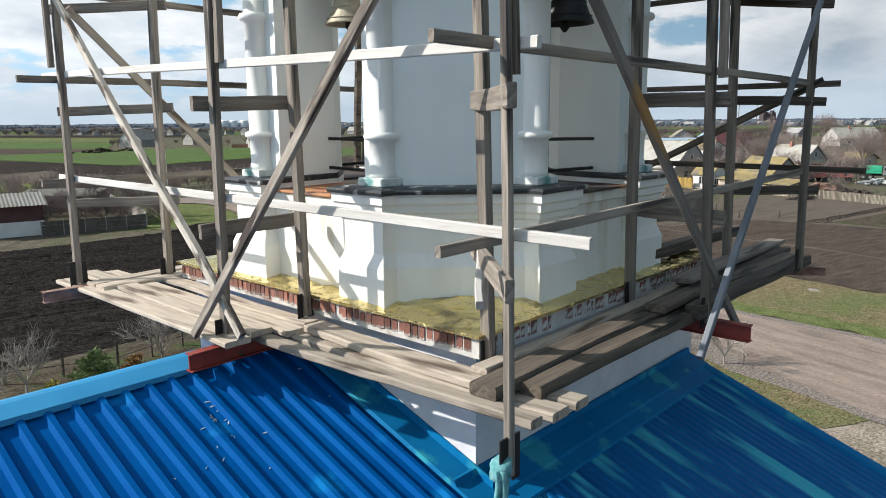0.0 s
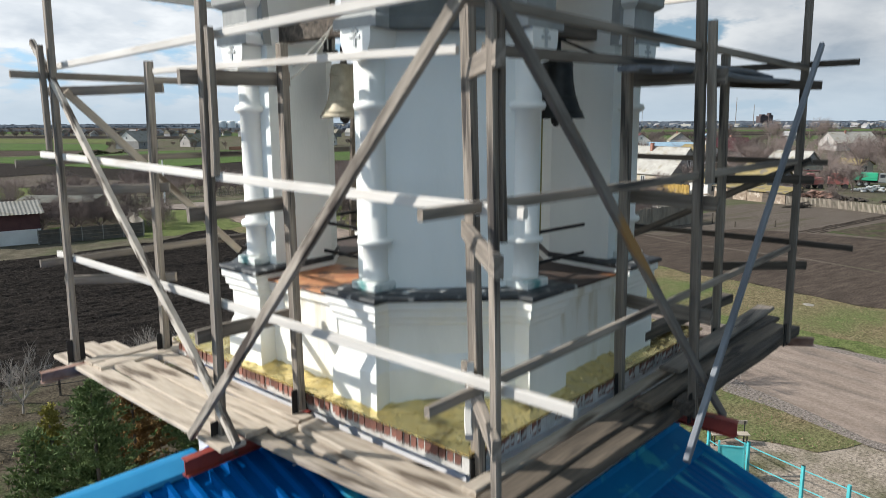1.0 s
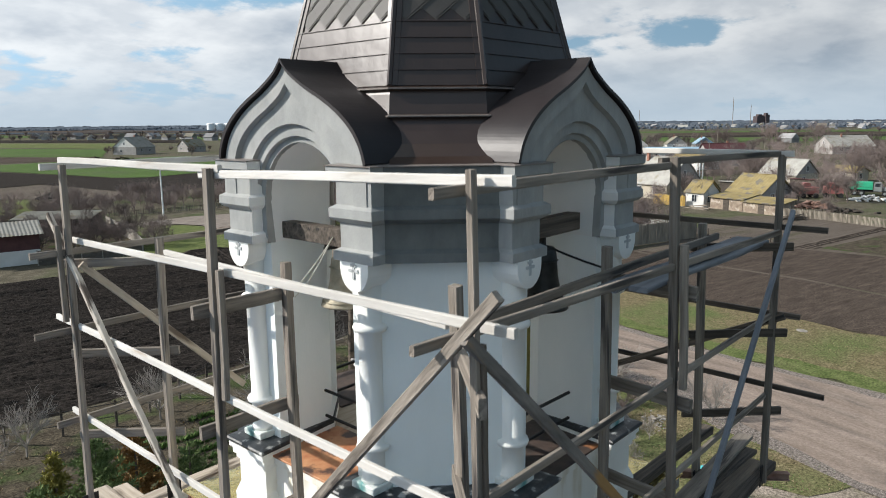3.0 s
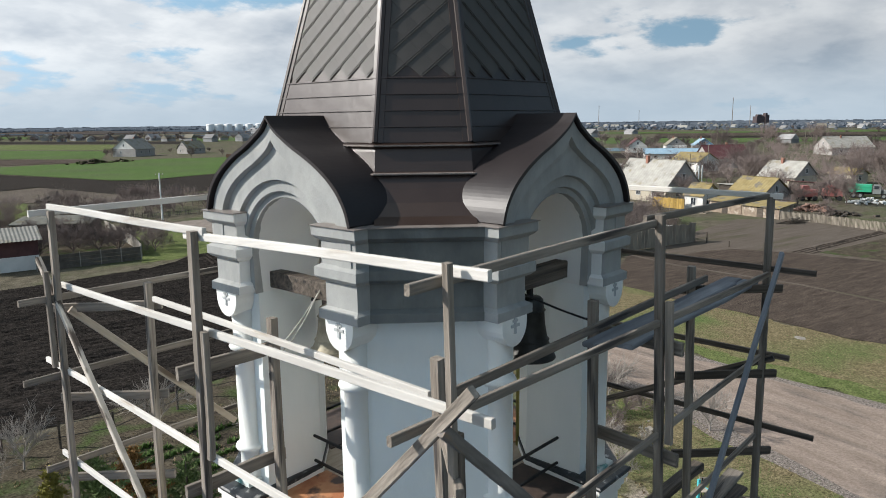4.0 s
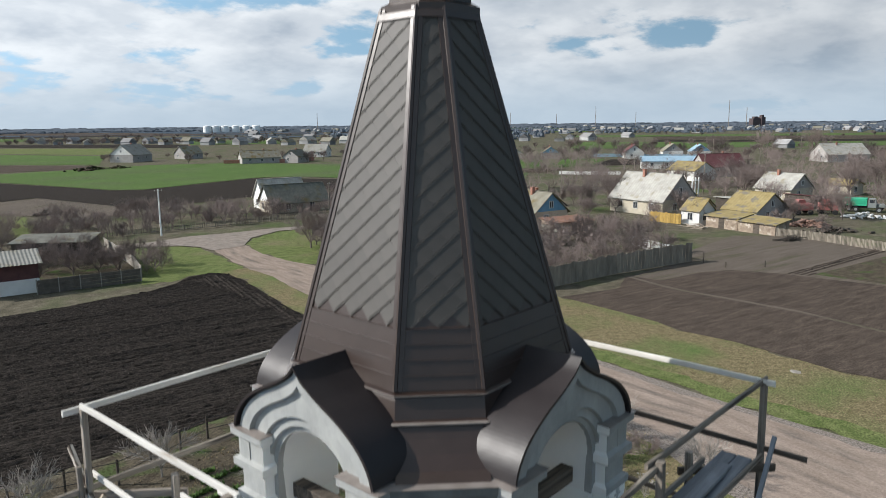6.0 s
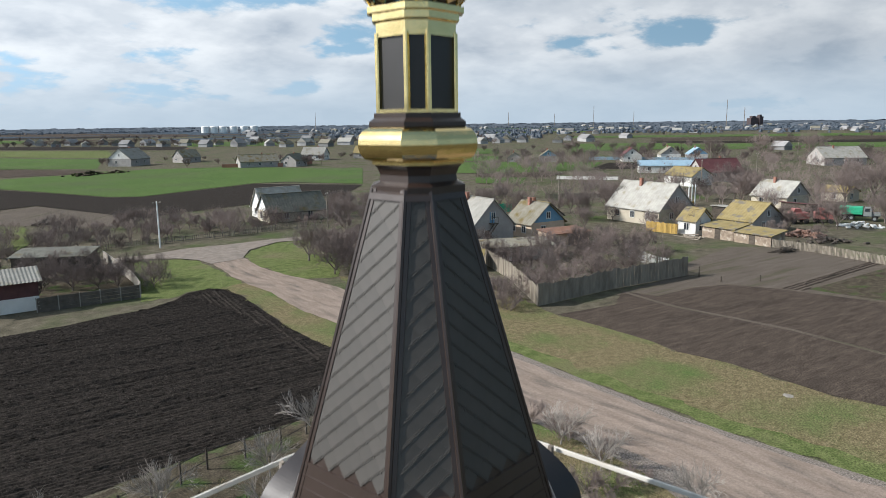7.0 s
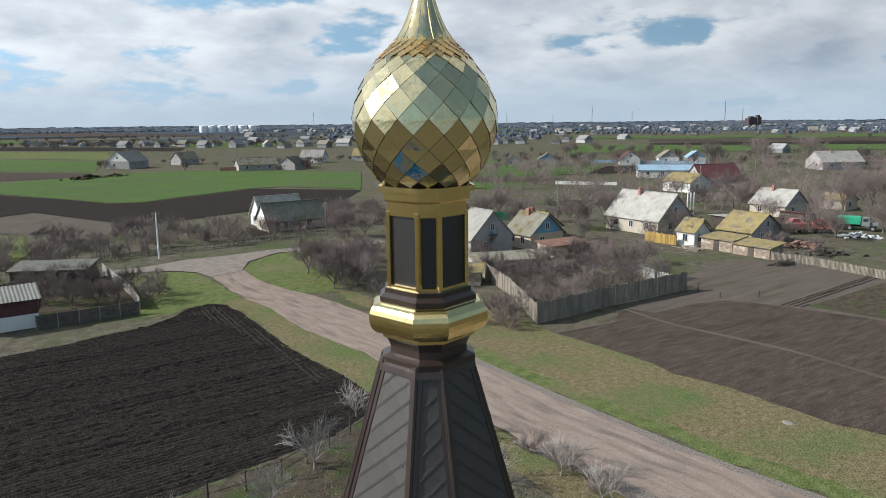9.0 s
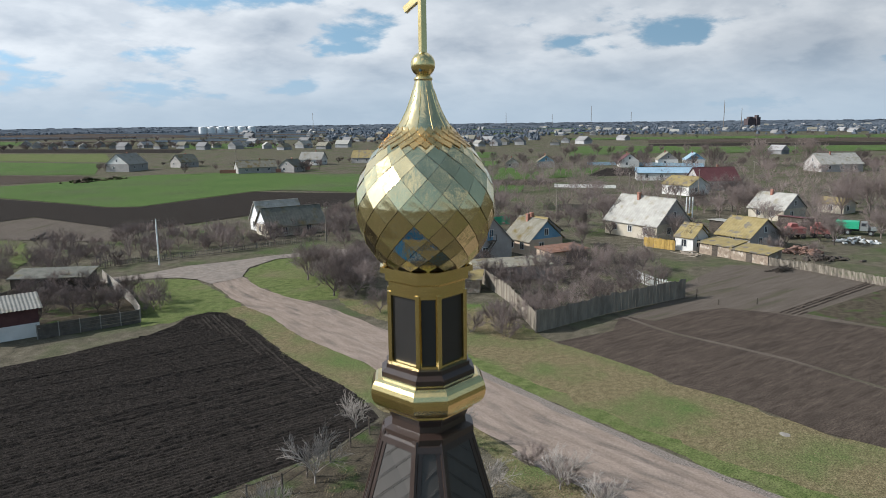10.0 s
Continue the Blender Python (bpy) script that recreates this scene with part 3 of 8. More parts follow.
flat("lawn", [(38.7, 91.6), (43.6, 88.9), (44.8, 85), (43.4, 79), (41.8, 72.4), (40.6, 66.7), (37.8, 66.6), (34.9, 69), (31.3, 67.4), (28.7, 68.7), (32.3, 76.6)], 0.02, M["lawn"], "grass triangle beside the road", "grass")
flat("grass", [(37.8, 67.6), (41.2, 67.6), (40.4, 62.3), (38.9, 57), (37.4, 51.2), (36.7, 45.9), (36.2, 41.4), (33.8, 31.5), (30.6, 20.2), (29, 19.2), (29.4, 31.4), (30, 34.5), (30.9, 37.8), (31.6, 41.5), (32.3, 46), (34.4, 53.5), (37, 62.1)], 0.034, M["verge"], "weedy grass between field and road", "grass")
flat("lawn", [(50.4, 82.3), (54.2, 86.6), (61.2, 89.3), (66.3, 87), (67.4, 81.3), (56, 68), (50.2, 61.2), (47, 63.8), (46.8, 68.1), (47.8, 73.8)], 0.02, M["lawn"], "grass island at the junction", "grass")
flat("grass", [(36.6, 2.58), (37.4, 11), (39.6, 21), (41.5, 29), (46.6, 46), (47.6, 56), (50.2, 61.2), (59.92, 45.56), (53.48, 34.08), (52.3, 31.2), (51, 24.4), (50, 20.1), (48.7, 17.1), (48.5, 12.6), (47.2, 8), (46.4, 5.6), (46.4, 1.9), (45.4, -3), (42.6, -8.42), (35.4, -30.42)], 0.04, M["verge"], "broad grass verge along the road", "grass")
flat("wheat", [(76.4, 283.7), (108.2, 286.5), (141, 292.9), (168.6, 275.6), (196.1, 217.4), (144.3, 160.4), (133.7, 186.7), (125.9, 191), (104.9, 185.9), (83.2, 179.9), (77, 186.2), (74.3, 204.9), (66, 248.2)], 0.12, M["wheat"], "bright green winter wheat field", "field")
flat("wheat", [(137.2, 492), (171.3, 406.8), (130, 317.2), (98.8, 360.4)], 0.12, M["wheat"], "bright green winter wheat field", "field")
flat("field", [(178.7, 633.9), (229.6, 531.4), (180.9, 413.8), (142.4, 509.6)], 0.1, M["lawn"], "pale green fallow strip", "field")
flat("field", [(97.5, 355.9), (124.3, 306.8), (109.5, 289.7), (79.9, 295.8)], 0.1, M["soil"], "dark bare strip between wheat fields", "field", 40)
flat("field", [(64.8, 243.8), (73.6, 203.2), (76.4, 184.8), (82.5, 178.5), (124.7, 189.2), (141.6, 157.5), (119.8, 140.2), (86.6, 139.8), (68.7, 137.8), (61.7, 135.9), (57, 180.5), (45, 176.1)], 0.1, M["plough"], "dark ploughed strip", "field")
flat("field", [(44.3, 173.8), (56.6, 179.3), (61.7, 135.9), (54.4, 127.9), (47.1, 135.3), (38, 152.1)], 0.11, M["soil_pale"], "fallow brown plot behind the orchard", "field", 40)
flat("lawn", [(37, 148.7), (41.7, 142.4), (36.4, 121.5), (31.8, 115.3), (25.5, 109.4)], 0.11, M["lawn"], "green plot behind the street gardens", "field")
flat("wheat", [(234.9, 236.2), (283.3, 153.7), (236.7, 134), (202.1, 151.2), (183.7, 184.9)], 0.14, M["wheat"], "green winter wheat strip", "field")
flat("wheat", [(182, 145.6), (191.4, 131.4), (169.2, 117), (165.6, 132.4)], 0.14, M["wheat"], "green winter wheat strip", "field")
flat("field", [(197.6, 158.1), (215.2, 130.8), (196.4, 128), (185.7, 148.5)], 0.12, M["soil"], "bare strip between wheat", "field", 40)
flat("field", [(280.9, 149.6), (292.5, 122.2), (261.9, 111.3), (236.7, 134)], 0.15, M["plough"], "dark ploughed plot among the houses", "field")
flat("wheat", [(491.1, 301.5), (547.1, 232.1), (437.8, 184.9), (366.9, 220.7)], 0.2, M["wheat"], "distant green field strip", "field")
flat("wheat", [(363.6, 365.1), (387.6, 291.1), (329.4, 247.2), (295.6, 297)], 0.2, M["wheat"], "distant green field strip", "field")
flat("wheat", [(276.6, 278), (304.6, 226.6), (266.5, 199.8), (241.5, 242.8)], 0.18, M["wheat"], "distant green field strip", "field")
flat("wheat", [(510.8, 220.8), (628.8, 91.8), (527.4, 75.9), (421, 181.3)], 0.21, M["wheat"], "distant green field strip", "field")
flat("field", [(572, 267.8), (703.8, 103.5), (635.6, 92.8), (527.2, 246.5)], 0.22, M["plough"], "distant ploughed strip", "field")
flat("field", [(678.8, 318.4), (832.3, 123.5), (720.9, 106.1), (593.6, 278)], 0.25, M["soil"], "distant bare field strip", "field", 40)
flat("field", [(719.5, 442.7), (983.7, 147.1), (856.3, 127.3), (654.6, 402.6)], 0.28, M["wheat"], "distant green field strip", "field")
flat("field", [(218.3, 769.7), (310.4, 563.1), (268.3, 496), (187.2, 663.2)], 0.2, M["plough"], "distant ploughed strip", "field")
flat("wheat", [(324, 1131.5), (342.8, 999.2), (289.3, 845.8), (261.2, 916.5)], 0.25, M["wheat"], "distant green field strip", "field")
flat("wheat", [(397.6, 719.1), (453, 622.7), (374, 514.8), (310.4, 563.1)], 0.22, M["wheat"], "distant green field strip", "field")
flat("field", [(719.3, 2485.1), (737.6, 1327.2), (574.8, 1036.1), (448, 1556.1)], 0.4, M["soil"], "distant bare field strip", "field", 40)


# ---- bell tower ----
tower = thing("bell_tower", "white plastered bell tower with arched openings and brown tented roof", "tower")
bm = bmesh.new()
prism(bm, [(-1.97, -2.05), (2.08, -2.02), (2.08, 2.05), (-1.97, 2.05)], 0, 9.58)
part("base_wall", bm, M["wash"], tower, "whitewashed brick base wall with flaked patches")
bm = bmesh.new()
prism(bm, [(-2.10, -2.19), (2.12, -2.16), (2.12, 2.10), (-2.10, 2.10)], 9.56, 9.725)
part("ledge", bm, M["mortar"], tower, "whitewashed ledge with worn brick edge")
bm = bmesh.new()
LF = [(-2.14, -2.22), (2.15, -2.19), (2.15, 2.15), (-2.14, 2.15)]
rings = []
for k, (q, z) in enumerate(((0.0, 9.722), (0.0, 9.745), (0.08, 9.750), (0.16, 9.755), (0.25, 9.76), (0.34, 9.766), (0.45, 9.772), (0.58, 9.78), (0.75, 9.79), (1.0, 9.81))):
    ring = []
    for (x0, y0), (x1, y1) in zip(LF, LF[1:] + LF[:1]):
        for i in range(90):
            x, y = x0 + (x1 - x0) * i / 90, y0 + (y1 - y0) * i / 90
            f = 1 - 0.28 * q
            p = Vector((x * f, y * f, z))
            amp = 0.0 if k < 1 else (0.006 if k == 1 else 0.02)
            p.z += amp * (noise.noise(Vector((p.x * 4, p.y * 4, 1))) + 0.9 * noise.noise(Vector((p.x * 13, p.y * 13, 4))))
            ring.append(p)
    rings.append(ring)
loft(bm, rings)
part("ledge_flashing", bm, M["gold_sheet"], tower, "yellowish dented sheet metal over the ledge")

PED = [(-1.99, -0.60), (-1.99, -1.08), (-1.84, -1.08), (-1.08, -1.84), (-1.08, -1.99), (-0.60, -1.99), (-0.60, -1.05), (-1.05, -0.60)]


def grown(poly, o):
    """The pier outline, swollen by o on its outer sides."""
    out = []
    for x, y in poly:
        gx = x - o if x < -1.5 else (x + o if x > -0.7 and y < -1.5 else x)
        gy = y - o if y < -1.5 else (y + o if y > -0.7 and x < -1.5 else y)
        if abs(x + 1.08) < 0.1 and y < -1.5:
            gx = x - o
        if abs(y + 1.08) < 0.1 and x < -1.5:
            gy = y - o
        out.append((gx, gy))
    return out


def rings_of(poly, steps):
    return [[(x, y, z) for x, y in grown(poly, o)] for o, z in steps]


def pier_parts():
    made = []
    bm = bmesh.new()
    loft(bm, rings_of(PED, [(0.045, 9.70), (0.045, 10.06), (0.0, 10.18), (0.0, 10.44), (0.025, 10.46), (0.025, 10.50), (0.05, 10.52), (0.05, 10.58), (0.075, 10.60), (0.075, 10.675)]))
    made.append(("pedestal", bm, M["plaster"], "white plastered pedestal with moulded cornice"))
    bm = bmesh.new()
    loft(bm, rings_of(PED, [(0.10, 10.675), (0.105, 10.70), (0.09, 10.715), (0.02, 10.73)]))
    made.append(("pedestal_cap", bm, M["slate"], "torn black bitumen sheet"))
    bm = bmesh.new()
    prism(bm, [(-1.76, -0.62), (-1.76, -0.98), (-0.98, -1.76), (-0.62, -1.76), (-0.62, -1.05), (-1.05, -0.62)], 10.70, 12.90)
    made.append(("pier", bm, M["stain_white"], ""))
    up = [(-1.925, -0.68), (-1.925, -1.09), (-1.78, -1.09), (-1.09, -1.78), (-1.09, -1.925), (-0.68, -1.925), (-0.62, -1.05), (-1.05, -0.62)]
    bm = bmesh.new()
    loft(bm, rings_of(up, [(0.0, 12.86), (0.05, 12.87), (0.05, 12.95), (0.0, 12.98), (0.0, 13.20), (0.04, 13.22), (0.07, 13.25), (0.07, 13.33), (0.02, 13.36), (0.02, 13.56), (0.05, 13.58), (0.08, 13.61), (0.08, 13.69)]))
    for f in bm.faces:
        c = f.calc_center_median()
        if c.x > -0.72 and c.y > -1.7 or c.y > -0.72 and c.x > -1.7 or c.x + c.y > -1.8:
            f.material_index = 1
        # chamfer faces take the darker grey cement
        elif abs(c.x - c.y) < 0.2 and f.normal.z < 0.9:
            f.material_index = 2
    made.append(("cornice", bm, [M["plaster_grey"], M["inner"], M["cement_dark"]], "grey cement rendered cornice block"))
    bm = bmesh.new()
    loft(bm, rings_of(up, [(0.085, 13.692), (0.095, 13.694), (0.095, 13.700), (0.0, 13.712)]))
    made.append(("eave_sheet", bm, M["sheet_edge"], "pale sheet flashing on the cornice"))
    return made


pier_meshes = [(n, mesh_of(n, b, m), lab) for n, b, m, lab in pier_parts()]
for k in range(4):
    for n, me, lab in pier_meshes:
        again(n, me, tower, rz(90 * k), lab)

# half columns with bases and rings
bm = bmesh.new()
lathe(bm, [(0.125, 10.80), (0.12, 10.84), (0.112, 10.87), (0.112, 11.10), (0.15, 11.115), (0.16, 11.14), (0.15, 11.165), (0.112, 11.18), (0.112, 12.22), (0.15, 12.235), (0.165, 12.265), (0.15, 12.295), (0.112, 12.31), (0.118, 12.66)], 20)
col_me = mesh_of("column", bm, M["plaster"], True)
bm = bmesh.new()
box(bm, -0.15, 0.15, -0.15, 0.15, 10.725, 10.80, 0.01)
foot_me = mesh_of("column_foot", bm, M["teal"])
bm = bmesh.new()
arc = [(0.18 * math.cos(math.pi + math.pi * i / 12), -0.02 + 0.20 * math.sin(math.pi + math.pi * i / 12)) for i in range(13)]
sec = [(-0.18, 0.04)] + arc + [(0.18, 0.04)]
loft(bm, [[(x, y, 12.83 + z) for y, z in sec] for x in (-0.14, 0.14)])
bracket_me = mesh_of("bracket", bm, M["plaster"])
bm = bmesh.new()
for hh, vv in ((0.014, 0.075), (0.06, 0.014), (0.035, 0.012)):
    z0 = 12.80 + (0.045 if hh == 0.035 else 0.0)
    box(bm, -0.15, -0.138, -hh, hh, z0 - vv, z0 + vv, 0.002)
cross_me = mesh_of("relief_cross", bm, M["relief"])
for k in range(4):
    for s in (-1, 1):
        m = rz(90 * k) @ Matrix.Translation((-1.79, 0.885 * s, 0))
        c = again("column", col_me, tower, m)
        again("column_foot", foot_me, c, Matrix.Identity(4), "teal weathered stone block")
        b = again("bracket", bracket_me, tower, rz(90 * k) @ Matrix.Translation((-1.83, 0.89 * s, 0)))
        again("relief_cross", cross_me, b, Matrix.Identity(4))

# sill walls under the openings, belfry floor
bm = bmesh.new()
box(bm, -1.86, -1.62, -0.62, 0.62, 9.72, 10.50)
box(bm, -1.90, -1.60, -0.60, 0.60, 10.50, 10.60, 0.01)
sill_me = mesh_of("sill_wall", bm, M["plaster_stained"])
bm = bmesh.new()
box(bm, -1.93, -1.0, -0.6, 0.6, 10.602, 10.625, 0.004)
sheet_me = mesh_of("sill_sheet", bm, M["rust_sheet"])
# two opposite openings get a darker version of the sill sheet
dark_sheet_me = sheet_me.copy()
dark_sheet_me.materials[0] = mat("dark_rusty_sheet", (0.020, 0.017, 0.016), (0.085, 0.055, 0.042), 3.5, 0.7, bump=0.3, bscale=20, spot=(0.40, 0.16, 0.06), spot_scale=2.6, spot_at=0.60)
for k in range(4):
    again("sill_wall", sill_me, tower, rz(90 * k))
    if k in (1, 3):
        again("sill_sheet", dark_sheet_me, tower, rz(90 * k), "dark sill sheet with rust-orange patches")
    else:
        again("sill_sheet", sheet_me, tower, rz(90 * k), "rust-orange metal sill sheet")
bm = bmesh.new()
loft(bm, [octo(1.5, 0.8, z) for z in (9.6, 10.598)])
part("belfry_floor", bm, M["wood_plank"], tower, "boarded belfry floor")
bm = bmesh.new()
loft(bm, [octo(1.40, 0.80, z) for z in (13.89, 13.92)])
part("belfry_ceiling", bm, M["inner"], tower)

# ogee gables
OGEE = [(1.06, 13.68), (1.025, 13.80), (0.965, 13.91), (0.87, 14.02), (0.73, 14.13), (0.55, 14.235), (0.36, 14.325), (0.20, 14.415), (0.09, 14.49), (0.0, 14.59)]


def rounded(pts, n):
    """The outline with n points to every span, on a smooth curve through the given ones."""
    out = []
    for i in range(len(pts) - 1):
        p0, p1, p2, p3 = (Vector(pts[min(max(j, 0), len(pts) - 1)]) for j in (i - 1, i, i + 1, i + 2))
        for k in range(n):
            t = k / n
            q = 0.5 * (2 * p1 + (p2 - p0) * t + (2 * p0 - 5 * p1 + 4 * p2 - p3) * t * t + (3 * p1 - p0 - 3 * p2 + p3) * t ** 3)
            out.append((q.x, q.y))
    return out + [pts[-1]]


OGEE = rounded(OGEE, 4)


def ogee(scale, foot, n=12):
    """Half outline from foot to peak, then mirrored; scaled about the springing."""
    half = [(1.06 * scale, foot)] + [(y * scale, 13.45 + (z - 13.45) * scale) for y, z in OGEE]
    return half + [(-y, z) for y, z in half[-2::-1]]


def arch(r, zc, foot, n):
    half = [(r, foot)]
    m = (n - 1) // 2
    for i in range(m):
        a = math.pi / 2 * i / (m - 1)
        half.append((r * math.cos(a), zc + r * math.sin(a)))
    return half + [(-y, z) for y, z in half[-2::-1]]


base = ogee(1.0, 13.30)
N = len(base)
curves = [(-1.70, base), (-1.955, base), (-1.955, ogee(0.845, 13.30)), (-1.90, ogee(0.83, 13.30)), (-1.90, arch(0.80, 13.25, 13.26, N)), (-1.855, arch(0.79, 13.25, 13.26, N)),
          (-1.855, arch(0.69, 13.25, 13.0, N)), (-1.81, arch(0.68, 13.25, 12.98, N)), (-1.81, arch(0.60, 13.28, 12.9, N))]
bm = bmesh.new()
loft(bm, [[(x, y, z) for y, z in c] for x, c in curves], closed=False)
front_me = mesh_of("gable_front", bm, M["plaster_grey"])
bm = bmesh.new()
loft(bm, [[(x, y, z) for y, z in arch(0.60, 13.28, 12.86, N)] for x in (-1.81, -1.0)], closed=False)
vault_me = mesh_of("arch_soffit", bm, M["inner"])
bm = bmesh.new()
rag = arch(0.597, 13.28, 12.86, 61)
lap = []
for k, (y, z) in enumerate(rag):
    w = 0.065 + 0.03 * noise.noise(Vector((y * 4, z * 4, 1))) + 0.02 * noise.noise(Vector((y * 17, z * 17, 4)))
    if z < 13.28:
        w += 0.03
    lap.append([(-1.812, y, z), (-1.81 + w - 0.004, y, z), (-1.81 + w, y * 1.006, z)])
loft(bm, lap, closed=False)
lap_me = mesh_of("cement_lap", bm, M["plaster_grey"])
bm = bmesh.new()
o1 = [(y * 1.02, z + 0.012) for y, z in base[1:-1]]
o2 = [(y * 1.045, z + 0.04) for y, z in base[1:-1]]
lp = o1 + o2[::-1]
loft(bm, [[(x, y, z) for y, z in lp] for x in (-2.0, -1.6, -0.6)])
groof_me = mesh_of("gable_roof", bm, M["brown_gloss"])
for k in range(4):
    again("gable_front", front_me, tower, rz(90 * k), "grey rendered ogee gable with stepped arches")
    again("arch_soffit", vault_me, tower, rz(90 * k))
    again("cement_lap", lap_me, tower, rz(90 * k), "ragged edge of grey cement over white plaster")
    again("gable_roof", groof_me, tower, rz(90 * k), "glossy dark brown sheet gable roof")

# stepped drum and tented roof
bm = bmesh.new()
loft(bm, [octo(d, w, z) for d, w, z in ((1.40, 0.80, 13.93), (1.485, 0.868, 14.085), (1.51, 0.882, 14.10), (1.51, 0.882, 14.112), (1.455, 0.835, 14.125), (1.41, 0.80, 14.30), (1.40, 0.795, 14.325), (1.43, 0.808, 14.345), (1.43, 0.808, 14.36), (1.385, 0.777, 14.375))])
part("roof_drum", bm, M["brown"], tower, "brown sheet metal roof drum in two bands")
bm = bmesh.new()
lines = [(1.485, 0.868, 14.09), (1.535, 0.918, 13.98), (1.60, 0.983, 13.87), (1.69, 1.073, 13.765), (1.78, 1.163, 13.705), (1.79, 1.173, 13.70)]
loft(bm, [[(-d, -w, z), (-w, -d, z), (-w + 0.02, -d + 0.02, z - 0.02), (-d + 0.02, -w + 0.02, z - 0.02)] for d, w, z in lines])
skirt_me = mesh_of("drum_skirt", bm, M["brown"])
bm = bmesh.new()
loft(bm, [[(-d - o, -w + o, z), (-w + o, -d - o, z), (-w + o, -d - o, z - 0.014), (-d - o, -w + o, z - 0.014)] for d, w, z, o in ((1.485, 0.868, 14.092, 0.014), (1.47, 0.853, 14.108, 0.0))])
lip_me = mesh_of("drip_edge", bm, M["sheet_edge"])
for k in range(4):
    sk = again("drum_skirt", skirt_me, tower, rz(90 * k), "brown sheet skirt flaring over the cornice")
    again("drip_edge", lip_me, sk, Matrix.Identity(4))
for d, w, z in ((1.43, 0.808, 14.352), (1.51, 0.882, 14.106)):
    bm = bmesh.new()
    loft(bm, [octo(d, w, z - 0.006), octo(d + 0.006, w + 0.003, z - 0.004), octo(d + 0.006, w + 0.003, z + 0.006), octo(d - 0.03, w - 0.015, z + 0.012)], caps=False)
    part("drip_edge", bm, M["sheet_edge"], tower, "bright folded drip edge")
S0, S1 = (1.38, 0.775, 14.38), (0.443, 0.256, 18.10)


def spire(z, o=0.0):
    t = (z - S0[2]) / (S1[2] - S0[2])
    return S0[0] + (S1[0] - S0[0]) * t + o, S0[1] + (S1[1] - S0[1]) * t + o * 0.414, z


bm = bmesh.new()
steps = []
for k in range(4):
    za, zb = 14.38 + 0.145 * k, 14.38 + 0.145 * (k + 1)
    steps += [octo(*spire(za, 0.010)), octo(*spire(zb - 0.012, 0.010)), octo(*spire(zb - 0.008, 0.022)), octo(*spire(zb, 0.022))]
loft(bm, steps + [octo(*spire(14.965, 0.0)), octo(*S1)])
part("tented_roof", bm, M["brown"], tower, "tall brown metal tented roof with seamed courses")
ring0, ring1 = [Vector(q) for q in octo(*S0)], [Vector(q) for q in octo(*S1)]
for k in range(8):
    # a folded strip that laps both faces, with a rolled ridge
    a, b = ring0[k], ring1[k]
    run = (b - a).normalized()
    d1, d2 = ring0[k - 1] - a, ring0[(k + 1) % 8] - a
    d1, d2 = (d1 - run * d1.dot(run)).normalized(), (d2 - run * d2.dot(run)).normalized()
    n1, n2 = d1.cross(run), run.cross(d2)
    n1, n2 = n1 * (1 if n1.dot(Vector((a.x, a.y, 0))) > 0 else -1), n2 * (1 if n2.dot(Vector((a.x, a.y, 0))) > 0 else -1)
    out = (n1 + n2).normalized()
    section = [d1 * 0.072 + n1 * 0.003, d1 * 0.068 + n1 * 0.015, d1 * 0.022 + n1 * 0.015, d1 * 0.014 + n1 * 0.026, out * 0.034, d2 * 0.014 + n2 * 0.026, d2 * 0.022 + n2 * 0.015, d2 * 0.068 + n2 * 0.015, d2 * 0.072 + n2 * 0.003, out * -0.02]
    bm = bmesh.new()
    loft(bm, [[a + q for q in section], [a.lerp(b, 0.5) + q for q in section], [b + q for q in section]])
    bmesh.ops.recalc_face_normals(bm, faces=bm.faces)
    part("hip_trim", bm, M["brown"], tower)
bm = bmesh.new()
loft(bm, [octo(*spire(17.98, 0.03)), octo(*spire(18.05, 0.03)), octo(*spire(18.08, 0.0))])
part("top_trim", bm, M["brown"], tower)


# diamond shingles: lower edges stand proud of the sheet below
def face_frame(k):
    """Origin, across, up and out of roof face k (even: chamfers at the corners, odd: the broad sides)."""
    ring0, ring1 = octo(*S0), octo(*S1)
    a0, b0 = Vector(ring0[k]), Vector(ring0[(k + 1) % 8])
    a1, b1 = Vector(ring1[k]), Vector(ring1[(k + 1) % 8])
    o, tip = (a0 + b0) / 2, (a1 + b1) / 2
    u = (b0 - a0).normalized()
    v = (tip - o).normalized()
    return o, u, v, u.cross(v).normalized(), (b0 - a0).length / 2, (b1 - a1).length / 2, (tip - o).length


SW, SH = 0.133, 0.120


def shingle(side):
    """A flat diamond plate with a folded seam along its lower right (1) or lower left (-1) edge and a small tab at the tip."""
    sh = bmesh.new()
    q = [(0, -SH), (SW, 0), (0, SH), (-SW, 0)]
    tops = [sh.verts.new((x * 0.995, y * 0.995, 0.006 if i == 0 else 0.004)) for i, (x, y) in enumerate(q)]
    sh.faces.new(tops)
    lows = [sh.verts.new((x * 0.99, y * 0.99, -0.002)) for x, y in q]
    for i in range(4):
        j = (i + 1) % 4
        sh.faces.new((tops[j], tops[i], lows[i], lows[j]))
    pa, pb = Vector((0, -SH * 0.99, 0.008)), Vector((SW * 0.97 * side, -SH * 0.04, 0.007))
    beam(sh, pa, pb, 0.007, 0.006, (0, 0, 1), c=0.0015)
    off = Vector((0, 0.026, 0))
    beam(sh, pa + off, pb + off, 0.005, 0.005, (0, 0, 1), c=0.001)
    box(sh, -0.007, 0.007, -SH - 0.014, -SH + 0.012, 0.0, 0.010)
    return mesh_of("shingle", sh, M["brown_tile"])


shingle_r, shingle_l = shingle(1), shingle(-1)


